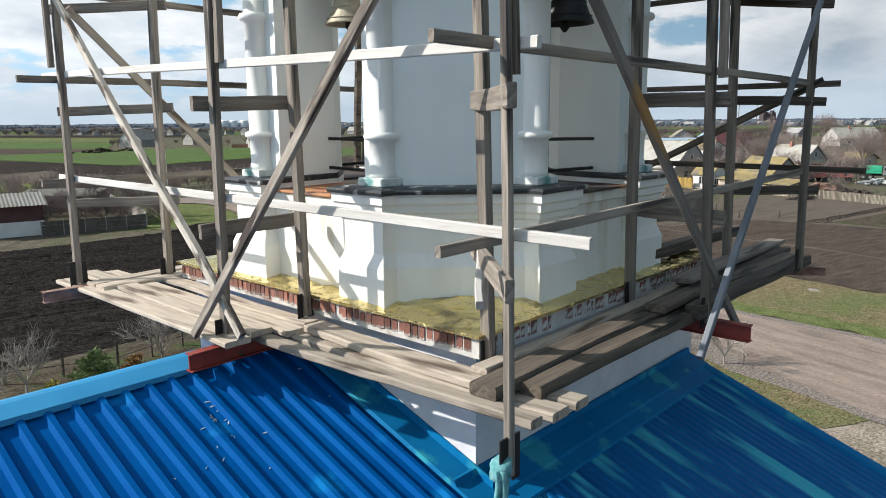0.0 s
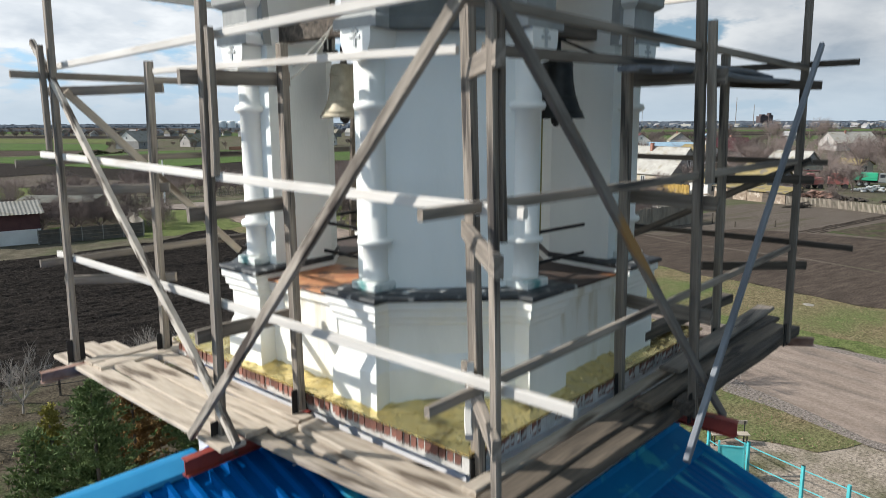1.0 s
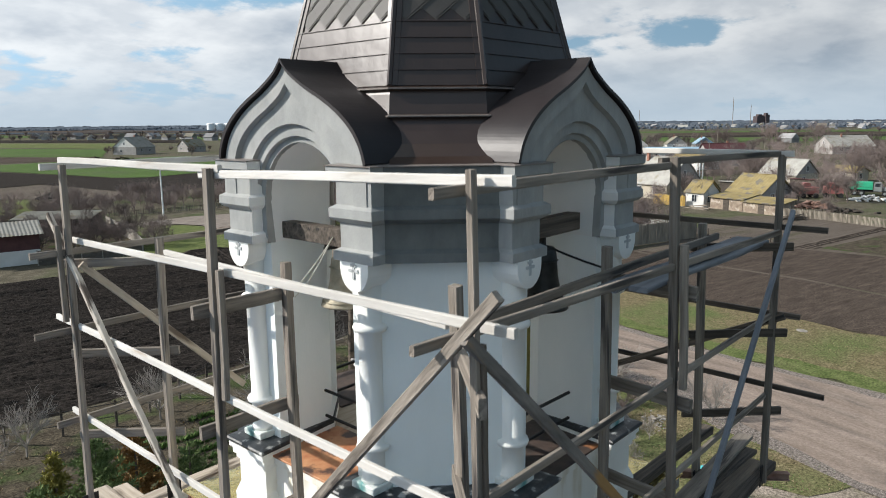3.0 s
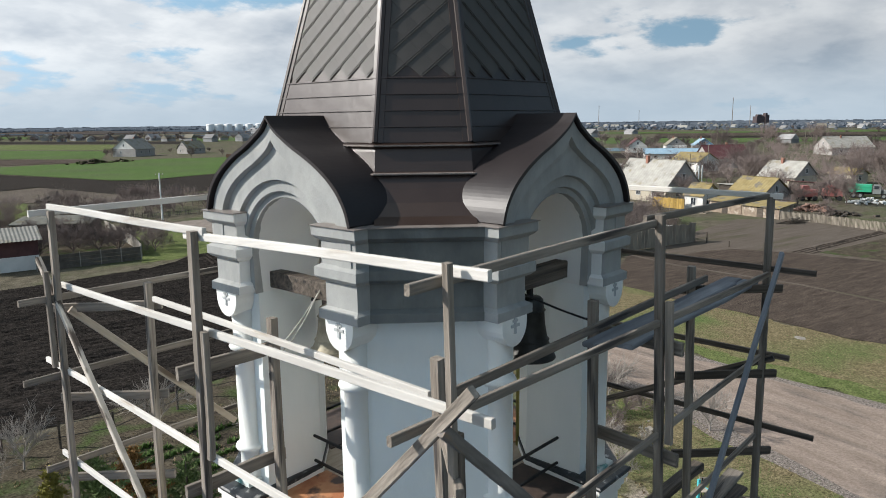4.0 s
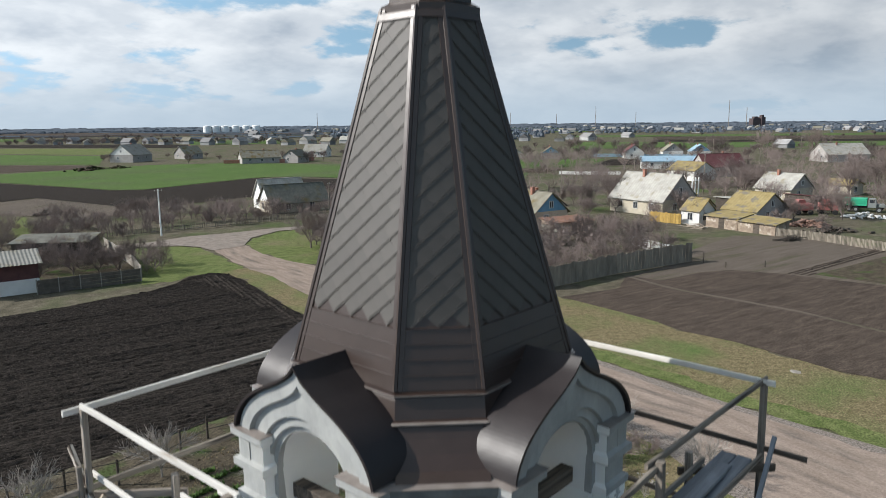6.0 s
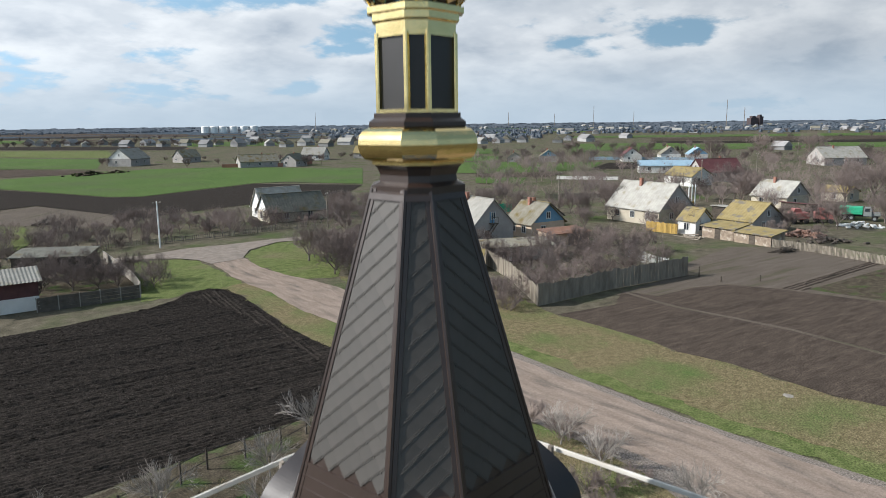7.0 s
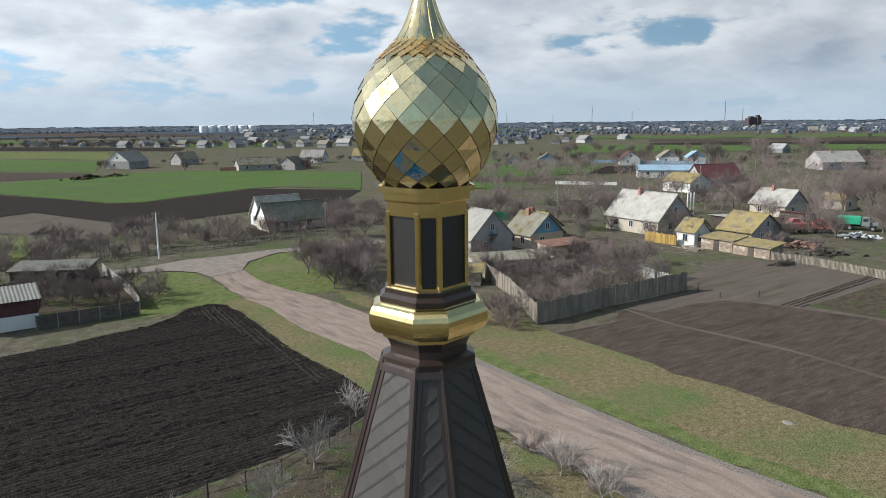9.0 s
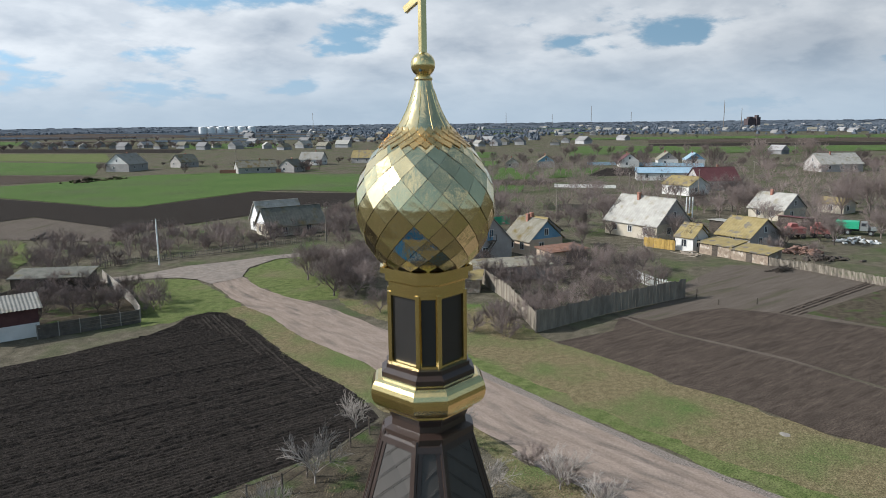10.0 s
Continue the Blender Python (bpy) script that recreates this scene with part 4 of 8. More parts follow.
def cut_shingle(me, uu, half, slope):
    """The plate at offset uu, trimmed along both hips (half: the face's half width there, slope: its change per metre up)."""
    cb = bmesh.new()
    cb.from_mesh(me)
    for side in (-1, 1):
        geom = cb.verts[:] + cb.edges[:] + cb.faces[:]
        bmesh.ops.bisect_plane(cb, geom=geom, plane_co=(side * half - uu, 0, 0), plane_no=(side, -slope, 0), clear_outer=True)
    if len(cb.faces) < 3:
        return None
    return mesh_of("shingle", cb, M["brown_tile"])


for k in range(8):
    o, u, v, w, h0, h1, ln = face_frame(k)
    joined = None if k in (7, 0) else []
    shingle_me = shingle_l if k in (1, 2, 3) else shingle_r
    rowsn = int((ln - 0.66) / SH)
    for r in range(rowsn):
        vv = 0.66 + SH * (r + 0.5)
        half = h0 + (h1 - h0) * (vv / ln) - 0.022
        n = int(half / SW) + 1
        for i in range(-n, n + 1):
            uu = SW * (2 * i + (r % 2))
            plate = shingle_me
            if abs(uu) + SW * 0.9 > half:
                plate = cut_shingle(shingle_me, uu, half, (h1 - h0) / ln)
                if plate is None:
                    continue
            m = Matrix.Translation(o + u * uu + v * vv + w * 0.002) @ Matrix((u, v, w)).transposed().to_4x4()
            if joined is None:
                again("shingle", plate, tower, m)
            else:
                joined.append((plate, m))
    if joined is not None:
        vs, fs = [], []
        for plate, m in joined:
            b0 = len(vs)
            vs += [m @ c.co for c in plate.vertices]
            fs += [tuple(i + b0 for i in p.vertices) for p in plate.polygons]
        me = bpy.data.meshes.new("shingles")
        me.from_pydata(vs, [], fs)
        me.materials.append(M["brown_tile"])
        tagged(again("shingles", me, tower, Matrix.Identity(4)), kind="stuff")

# ---- neck, gilded ring, onion dome, cross ----
dome = thing("onion_dome", "gilded onion dome on a dark panelled neck with a cross", "dome")
bm = bmesh.new()
loft(bm, [octo(d, w, z) for d, w, z in ((0.44, 0.26, 18.16), (0.44, 0.26, 18.25), (0.37, 0.21, 18.29), (0.365, 0.205, 18.36), (0.39, 0.22, 18.43), (0.43, 0.24, 18.48))])
part("neck_base", bm, M["brown"], dome)
bm = bmesh.new()
rp = [(0.40, 0.225, 18.46), (0.44, 0.245, 18.47), (0.44, 0.245, 18.50)]
for i in range(11):
    a = -math.pi / 2 + math.pi * i / 10
    rp.append((0.47 + 0.10 * math.cos(a), 0.26 + 0.055 * math.cos(a), 18.68 + 0.165 * math.sin(a)))
rp += [(0.45, 0.25, 18.86), (0.40, 0.22, 18.87)]
loft(bm, [octo(*r) for r in rp])
part("gold_ring", bm, M["gold"], dome, "polished gold octagonal ring")
bm = bmesh.new()
loft(bm, [octo(d, w, z) for d, w, z in ((0.46, 0.255, 18.86), (0.46, 0.255, 18.91), (0.41, 0.23, 18.95), (0.41, 0.23, 19.0))])
part("neck_step", bm, M["brown"], dome)
na, nb = octo(0.345, 0.20, 19.0), octo(0.345, 0.20, 19.82)
for i in range(8):
    j = (i + 1) % 8
    bm = bmesh.new()
    q = [Vector(na[i]), Vector(na[j]), Vector(nb[j]), Vector(nb[i])]
    n = (q[1] - q[0]).cross(q[3] - q[0]).normalized()
    loft(bm, [[c - n * 0.03 for c in q], q])
    part("neck_panel", bm, M["panel"], dome, "dark matte panel")
for a, b in zip(octo(0.355, 0.205, 18.99), octo(0.355, 0.205, 19.80)):
    bm = bmesh.new()
    beam(bm, a, b, 0.055, 0.055, c=0.01)
    part("neck_post", bm, M["gold"], dome)
bm = bmesh.new()
loft(bm, [octo(d, w, z) for d, w, z in ((0.375, 0.215, 18.995), (0.375, 0.215, 19.035), (0.35, 0.20, 19.04))])
part("neck_foot", bm, M["gold"], dome)
bm = bmesh.new()
loft(bm, [octo(d, w, z) for d, w, z in ((0.37, 0.21, 19.76), (0.37, 0.21, 19.90), (0.40, 0.23, 19.92), (0.40, 0.23, 19.99), (0.43, 0.27, 20.0), (0.43, 0.27, 20.06), (0.38, 0.25, 20.07))])
part("neck_cornice", bm, M["gold"], dome)
DOME = [(0.44, 20.06), (0.56, 20.18), (0.66, 20.36), (0.725, 20.56), (0.742, 20.74), (0.715, 20.92), (0.64, 21.10), (0.53, 21.26), (0.42, 21.38), (0.345, 21.45)]
def dome_r(z):
    for (r0, z0), (r1, z1) in zip(DOME, DOME[1:]):
        if z0 <= z <= z1:
            return r0 + (r1 - r0) * (z - z0) / (z1 - z0)
    return DOME[-1][0] if z > DOME[-1][1] else DOME[0][0]


bm = bmesh.new()
lathe(bm, [(r - 0.012, z) for r, z in DOME], 32)
part("dome_shell", bm, M["brown"], dome, smooth=True)
NT = 16
length = [0.0]
for (r0, z0), (r1, z1) in zip(DOME, DOME[1:]):
    length.append(length[-1] + math.hypot(r1 - r0, z1 - z0))


def along(s):
    for i in range(len(DOME) - 1):
        if s <= length[i + 1] or i == len(DOME) - 2:
            t = (s - length[i]) / (length[i + 1] - length[i])
            return DOME[i][0] + (DOME[i + 1][0] - DOME[i][0]) * t, DOME[i][1] + (DOME[i + 1][1] - DOME[i][1]) * t


# rows get closer as the dome narrows, so that the diamonds keep their shape
rows_s, s_at = [], 0.0
while s_at < length[-1] - 0.05:
    rows_s.append(s_at)
    s_at += max(0.045, 1.08 * math.pi * along(s_at)[0] / NT)
for r in range(len(rows_s)):
    s0 = rows_s[r]
    sm = rows_s[r + 1] if r + 1 < len(rows_s) else length[-1]
    s2 = rows_s[r + 2] if r + 2 < len(rows_s) else length[-1]
    da = math.pi / NT
    bm = bmesh.new()

    def at(a, s, out):
        rr, z = along(min(s, length[-1]))
        return ((rr + out) * math.cos(a), (rr + out) * math.sin(a), z)
    mid = 0.010 if (r % 3) else 0.014
    g = 0.004
    top = [bm.verts.new(at(0, s0 + g, 0.012)), bm.verts.new(at(da * 0.982, sm, 0.010)), bm.verts.new(at(0, s2 - g, 0.004)), bm.verts.new(at(-da * 0.982, sm, 0.010))]
    c = bm.verts.new(at(0, sm, 0.0085 + along(sm)[0] * (math.cos(da) - 1)))
    low = [bm.verts.new(at(0, s0 + g, -0.01)), bm.verts.new(at(da * 0.97, sm, -0.01)), bm.verts.new(at(-da * 0.97, sm, -0.01))]
    for i in range(4):
        bm.faces.new((top[i], top[(i + 1) % 4], c))
    bm.faces.new((top[0], low[0], low[1], top[1]))
    bm.faces.new((top[3], low[2], low[0], top[0]))
    tile_me = mesh_of("dome_tile", bm, M["gold_dome"])
    for i in range(NT):
        ang = 360 / NT * (i + 0.5 * (r % 2))
        tilt = Matrix.Rotation(radians(random.uniform(-1.6, 1.6)), 4, "X")
        rr, z = along(sm)
        c0 = Matrix.Translation((rr, 0, z))
        again("dome_tile", tile_me, dome, rz(ang) @ c0 @ Matrix.Rotation(radians(random.uniform(-1.5, 1.5)), 4, "Y") @ Matrix.Rotation(radians(random.uniform(-1.5, 1.5)), 4, "Z") @ c0.inverted())
# small overlapping scales where the dome runs into the spike
SPIKE = [(0.345, 21.45), (0.29, 21.52), (0.235, 21.60), (0.185, 21.70), (0.145, 21.80), (0.112, 21.90), (0.088, 21.99), (0.075, 22.06)]


def neck_r(z):
    if z < DOME[-1][1]:
        return dome_r(z)
    for (r0, z0), (r1, z1) in zip(SPIKE, SPIKE[1:]):
        if z0 <= z <= z1:
            return r0 + (r1 - r0) * (z - z0) / (z1 - z0)
    return SPIKE[-1][0]


M["copper_gold"] = mat("reddish_gold_scale", (0.66, 0.44, 0.18), (0.76, 0.55, 0.25), 4.0, 0.2, 1.0, bump=0.1, bscale=8, rough2=0.35)
for row in range(4):
    z0 = 21.36 + 0.042 * row
    n = 24
    h = 0.045
    w = math.pi / n
    bm = bmesh.new()
    pts = [(0.0, z0 - h, 0.022), (w, z0, 0.014), (0.0, z0 + h, 0.006), (-w, z0, 0.014)]
    rings = []
    for drop in (0.0, 0.006):
        rings.append([((neck_r(z) + o - drop) * math.cos(t), (neck_r(z) + o - drop) * math.sin(t), z) for t, z, o in pts])
    loft(bm, rings)
    scale_me = mesh_of("scale", bm, M["copper_gold"])
    for i in range(n):
        again("scale", scale_me, dome, rz(360 / n * (i + 0.5 * (row % 2)) + random.uniform(-0.6, 0.6)))
bm = bmesh.new()
lathe(bm, SPIKE, 40)
part("dome_spike", bm, M["gold_dome"], dome, smooth=True)
for i in range(12):
    a = 2 * math.pi * i / 12
    bm = bmesh.new()
    loft(bm, [[((r + o) * math.cos(a + t), (r + o) * math.sin(a + t), z) for t, o in ((-0.004 / r, -0.002), (0, 0.006), (0.004 / r, -0.002))] for r, z in SPIKE[:6]])
    part("seam", bm, M["gold"], dome)
bm = bmesh.new()
lathe(bm, [(0.085, 21.99), (0.098, 22.0), (0.098, 22.02), (0.085, 22.03)], 24, caps=False)
part("collar", bm, M["gold"], dome, smooth=True)
bm = bmesh.new()
lathe(bm, [(0.128 * math.sin(math.pi * (i + 0.3) / 12.6), 22.155 - 0.128 * math.cos(math.pi * (i + 0.3) / 12.6)) for i in range(13)], 24)
part("ball", bm, M["gold"], dome, smooth=True)
bm = bmesh.new()
beam(bm, (0, 0, 22.26), (0, 0, 23.75), 0.05, 0.085, (1, 0, 0), c=0.006)
part("cross_upright", bm, M["gold"], dome, "gilded upright of the cross")
for zc, hl, sl in ((22.84, 0.24, -0.12), (23.25, 0.42, 0.0), (23.52, 0.2, 0.0)):
    bm = bmesh.new()
    beam(bm, (0, hl, zc + sl), (0, -hl, zc - sl), 0.045, 0.075, c=0.006)
    part("cross_arm", bm, M["gold"], dome)

dome.matrix_world = Matrix.Translation((0.014, -0.014, -1.371)) @ Matrix.Scale(1.0685, 4)

# ---- nave roof ----
nave = thing("church_nave", "church nave with cobalt blue ribbed metal roof", "church")
SL = 0.36
RIDGE_Y, RIDGE_Z = 0.12, 9.325


EAVE = 5.2
EAVE_N, SL_N = 2.95, 0.68   # the far slope is short and steep
bm = bmesh.new()


def sheet(bm, x0, x1, pitch, rib, h, y0, y1, s, slope=SL):
    """Ribbed sheet from x0 to x1; ribs run down the slope from y0 to y1 away from the ridge."""
    prof, x = [], x0
    while x < x1 - 1e-6:
        e = min(pitch, x1 - x)
        prof += [(x, 0.0), (x + e - rib * 1.6, 0.0), (x + e - rib * 1.15, h), (x + e - rib * 0.45, h)]
        x += e
    prof.append((x1, 0.0))
    tops = []
    for yy in (y0, y1):
        tops.append([(px_, RIDGE_Y + s * yy, RIDGE_Z - slope * yy + pz) for px_, pz in prof])
    loft(bm, tops, closed=False)


sheet(bm, -15.845, -1.98, 0.181, 0.055, 0.036, 0.0, EAVE, -1)
part("roof_slope", bm, M["blue"], nave, "cobalt blue ribbed metal roofing")
bm = bmesh.new()
sheet(bm, -1.98, 1.86, 0.105, 0.045, 0.018, 2.0, EAVE, -1)
part("roof_slope", bm, M["blue_worn"], nave, "corrugated blue roofing with worn turquoise streaks")
bm = bmesh.new()
sheet(bm, -15.845, 1.86, 0.181, 0.055, 0.036, 0.0, EAVE_N, 1, SL_N)
part("roof_slope", bm, M["blue"], nave)
bm = bmesh.new()
for y0, y1, slope in ((-EAVE, 0.0, SL), (0.0, EAVE_N, SL_N)):
    za, zb = RIDGE_Z - slope * abs(y0) - 0.03, RIDGE_Z - slope * abs(y1) - 0.03
    loft(bm, [[(x, RIDGE_Y + y0, za), (x, RIDGE_Y + y1, zb), (x, RIDGE_Y + y1, zb - 0.12), (x, RIDGE_Y + y0, za - 0.12)] for x in (-16, 1.84)])
part("roof_deck", bm, M["wood_dark"], nave)
# ridge cap: two folded wings with a lip
bm = bmesh.new()
sec = [(-0.222, -0.072), (-0.214, -0.030), (-0.05, 0.022), (0.0, 0.028), (0.05, 0.022), (0.205, -0.105), (0.212, -0.15)]
loft(bm, [[(x, RIDGE_Y + y, RIDGE_Z + z + 0.014) for y, z in sec] for x in (-15.9, -9, -3.03)], closed=False)
part("ridge_cap", bm, M["blue_cap"], nave, "light blue folded ridge cap")
# flakes of bare metal and bird lime on the ribbed sheets
M["bare"] = mat("bare_pale_scuffs", (0.30, 0.42, 0.52), (0.62, 0.66, 0.68), 30, 0.7, bump=0.1)
flk = random.Random(17)
bm = bmesh.new()
for i in range(90):
    x, yy = flk.uniform(-6.5, -2.2), flk.uniform(0.4, 3.2)
    if i < 34:
        x, yy = -3.35 + flk.gauss(0, 0.10), 0.85 + flk.gauss(0, 0.14)
    rib = ((x + 15.845) % 0.181) / 0.181
    if rib > 0.5:
        continue
    s = flk.uniform(0.002, 0.006)
    a = flk.uniform(0, 3.14)
    c = Vector((x, RIDGE_Y - yy, RIDGE_Z - SL * yy + 0.0035))
    u = Vector((math.cos(a), -math.sin(a), -SL * math.sin(a))) * s * flk.uniform(1.5, 7)
    v = Vector((-math.sin(a), -math.cos(a), -SL * math.cos(a))) * s
    loft(bm, [[c + u * p + v * q + Vector((0, 0, h)) for p, q in ((-1, -0.4), (0.2, -1), (1, 0.1), (0.1, 1), (-0.7, 0.6))] for h in (-0.002, 0.002)])
tagged(part("paint_flakes", bm, M["bare"], nave, "pale scuffs and flaked paint"), kind="stuff")
# flashings up the tower walls
bm = bmesh.new()
za = lambda y: RIDGE_Z - SL * (RIDGE_Y - y)
loft(bm, [[(-1.975, y, za(y) + 0.11), (-1.99, y, za(y) + 0.11), (-2.0, y, za(y) + 0.05), (-2.22, y, za(y) + 0.045), (-2.24, y, za(y) + 0.02)] for y in (0.1, -1.0, -2.24)], closed=False)
part("flashing", bm, M["blue_mid"], nave, "turquoise-blue flashing with chipped paint")
bm = bmesh.new()
loft(bm, [[(x, -2.045, za(-2.05) + 0.09), (x, -2.07, za(-2.05) + 0.09), (x, -2.085, za(-2.08) + 0.05), (x, -2.30, za(-2.30) + 0.05), (x, -2.315, za(-2.31) + 0.03), (x, -2.44, za(-2.44) + 0.035), (x, -2.45, za(-2.45) + 0.015)] for x in (-2.24, 0, 1.9)], closed=False)
part("flashing", bm, M["blue_mid"], nave, "blue wall flashing along the corrugated roof")
bm = bmesh.new()
loft(bm, [[(1.86 + dx, RIDGE_Y - yy, RIDGE_Z - SL * yy + dz) for dx, dz in ((-0.10, 0.02), (-0.08, 0.045), (0.02, 0.05), (0.035, 0.03), (0.035, -0.12))] for yy in (2.15, 3.5, EAVE)], closed=False)
part("verge_trim", bm, M["blue_mid"], nave)
bm = bmesh.new()
prism(bm, [(-15.6, -4.7), (1.6, -4.7), (1.6, 2.75), (-15.6, 2.75)], 0, 7.3)
part("wall", bm, M["wash"], nave)


# ---- bells and belfry fittings ----
def bell(x, y, ztop, r, h, material, label):
    b = thing("bell", label, "bell", "church bells", at=(x, y, ztop))
    prof = [(0.02, 0.0), (0.42 * r, -0.01), (0.50 * r, -0.05 * h), (0.54 * r, -0.2 * h), (0.58 * r, -0.45 * h), (0.68 * r, -0.68 * h), (0.84 * r, -0.86 * h), (0.98 * r, -0.97 * h), (r, -h), (0.93 * r, -h), (0.8 * r, -0.88 * h), (0.6 * r, -0.6 * h), (0.45 * r, -0.1 * h)]
    bm = bmesh.new()
    lathe(bm, prof, 32, caps=False)
    part("bell_body", bm, M[material], b, smooth=True)
    for zz, rr in ((-0.22, 0.55), (-0.70, 0.70), (-0.9, 0.89)):
        bm = bmesh.new()
        lathe(bm, [(rr * r, zz * h + 0.008), (rr * r + 0.014, zz * h), (rr * r, zz * h - 0.008)], 32, caps=False)
        part("moulding", bm, M[material], b, smooth=True)
    bm = bmesh.new()
    beam(bm, (0, 0, -0.02), (0, 0, 0.16), 0.1 * r + 0.03, 0.1 * r + 0.02)
    part("crown", bm, M["iron"], b)
    bm = bmesh.new()
    lathe(bm, [(0.012, -0.1 * h), (0.012, -0.85 * h), (0.05, -0.95 * h), (0.05, -1.05 * h), (0.015, -1.12 * h)], 10)
    part("clapper", bm, M["iron"], b, smooth=True)
    return b


bell(-1.21, 0.15, 12.70, 0.245, 0.52, "bronze", "pale bronze bell with patterned bands hanging in the arch")
bell(0.08, -1.45, 12.80, 0.275, 0.64, "bronze_dark", "large dark bell hanging from a wooden beam")
for p, q, w, h in (((-1.55, -0.72, 12.97), (-1.55, 0.72, 12.98), 0.15, 0.17), ((-0.72, -1.49, 13.01), (0.72, -1.49, 13.01), 0.16, 0.18)):
    bm = bmesh.new()
    beam(bm, p, q, w, h, warp=0.01, seg=4)
    solo("bell_beam", bm, M["wood_dark"], "dark weathered timber beam carrying the bells", "beam", "bell beams")
# iron hangers from the beams down to the bells
for x, y, z0, z1 in ((-1.40, 0.15, 12.84, 12.98), (0.08, -1.46, 12.94, 13.0)):
    bm = bmesh.new()
    for s in (-0.03, 0.03):
        beam(bm, (x + s, y, z0 - 0.05), (x + s, y, z1), 0.018, 0.03, (1, 0, 0), c=0.003)
    beam(bm, (x - 0.05, y, z0 - 0.04), (x + 0.11, y, z0 - 0.04), 0.03, 0.03, c=0.004)
    solo("bell_hanger", bm, M["iron"], "dark iron hanger strap above a bell", "hanger", "bell hangers")
for k in range(4):
    dx = -1.47 if k == 1 else -1.14
    for z in (10.77, 11.07):
        bm = bmesh.new()
        beam(bm, (dx, -0.66, z), (dx, 0.66, z + 0.02), 0.032, 0.032, c=0.008)
        bmesh.ops.transform(bm, matrix=rz(90 * k), verts=bm.verts)
        solo("guard_rod", bm, M["iron"], "black iron guard rod across the arched opening", "rod", "guard rods")
M["olive"] = mat("olive_painted_pipe", (0.22, 0.20, 0.05), (0.30, 0.27, 0.08), 6, 0.5, bump=0.1)
bm = bmesh.new()
lathe(bm, [(0.032, 10.59), (0.032, 12.9)], 12, 1.0, -0.66)
solo("pipe", bm, M["olive"], "olive painted pipe standing in the belfry", "pipe", smooth=True)
for x0, x1 in ((0.56, 0.70), (0.72, 0.84)):
    bm = bmesh.new()
    beam(bm, (x0, 2.2, 9.56), (x1, 2.2, 12.5), 0.06, 0.09, (1, 0, 0), 0.02, 5)
    solo("leaning_post", bm, M["wood_dark"], "dark leaning timber post behind the belfry", "post", "leaning posts")


def rope(p, q, sag, name, label, material="rope", r=0.008):
    bm = bmesh.new()
    p, q = Vector(p), Vector(q)
    rings = []
    d = (q - p).normalized()
    s = d.cross(Vector((0, 0, 1))).normalized()
    u = s.cross(d)
    for k in range(11):
        t = k / 10
        c = p.lerp(q, t) - Vector((0, 0, 1)) * sag * 4 * t * (1 - t)
        rings.append([c + (s * math.cos(a) + u * math.sin(a)) * r for a in (0, 1.57, 3.14, 4.71)])
    loft(bm, rings)
    solo(name, bm, M[material], label, "rope", "bell ropes", smooth=True)


rope((-1.62, -0.20, 12.98), (-2.14, -0.30, 12.60), 0.02, "bell_rope", "pale rope tied from the bell beam")
rope((-1.62, -0.16, 12.94), (-2.14, -0.26, 12.50), 0.05, "bell_rope", "pale rope tied from the bell beam")
rope((-0.25, -1.56, 12.92), (0.2, -2.2, 12.62), 0.02, "bell_rope", "dark rope across the shaded arch", "iron", 0.011)

# ---- bricks of the ledge, on edge ----
bm = bmesh.new()
box(bm, -0.032, 0.032, -0.03, 0.03, -0.058, 0.058, 0.006)
brick_me = mesh_of("brick", bm, M["brick"])
n_left, n_right = 55, 54
for i in range(n_left):
    y = 2.05 - 0.0765 * i
    again("brick", brick_me, tower, Matrix.Translation((-2.083 + random.uniform(-0.008, 0.006), y, 9.655 + random.uniform(-0.012, 0.004))) @ rz(90 + random.uniform(-7, 7)) @ Matrix.Diagonal((random.uniform(0.8, 1.12), random.uniform(0.7, 1.1), random.uniform(0.75, 1.06), 1)))
for i in range(n_right):
    x = -2.03 + 0.0765 * i
    again("brick", brick_me, tower, Matrix.Translation((x, -2.165 + 0.03 * (x + 2.1) / 4.2 + random.uniform(-0.008, 0.006), 9.655 + random.uniform(-0.012, 0.004))) @ rz(random.uniform(-6, 6)) @ Matrix.Diagonal((random.uniform(0.8, 1.12), random.uniform(0.8, 1.1), random.uniform(0.8, 1.06), 1)))


# ---- scaffold ----
M["wood_blue"] = mat("blue_grey_painted_plank", (0.10, 0.11, 0.125), (0.20, 0.215, 0.235), 5.0, 0.85, bump=0.4, bscale=30, stretch=(0.25, 2, 2), rand=0.2)
M["wood_worn"] = mat("bark_edged_timber", (0.10, 0.082, 0.066), (0.46, 0.40, 0.33), 5.0, 0.9, bump=0.7, bscale=30, stretch=(0.3, 2.2, 2.2), spot=(0.06, 0.045, 0.036), spot_scale=4.0, spot_at=0.57)
M["wood_stain"] = mat("orange_stained_timber", (0.085, 0.075, 0.065), (0.25, 0.222, 0.195), 6.0, 0.9, bump=0.5, bscale=30, stretch=(0.3, 2, 2), spot=(0.36, 0.20, 0.07), spot_scale=2.2, spot_at=0.58)
scaffold = thing("scaffold", "weathered grey timber scaffold around the bell tower", "scaffold")


def board(name, p, q, w, h, material, up=(0, 0, 1), label="", parent=None, warp=0.014):
    bm = bmesh.new()
    beam(bm, p, q, w, h, up, warp, 6)
    # boards carry their grain along their own length
    p, q = Vector(p), Vector(q)
    d = (q - p).normalized()
    rot = Vector((1, 0, 0)).rotation_difference(d).to_matrix().to_4x4()
    m = Matrix.Translation(p) @ rot
    bmesh.ops.transform(bm, matrix=m.inverted(), verts=bm.verts)
    return part(name, bm, M[material], parent or scaffold, label, m=m)


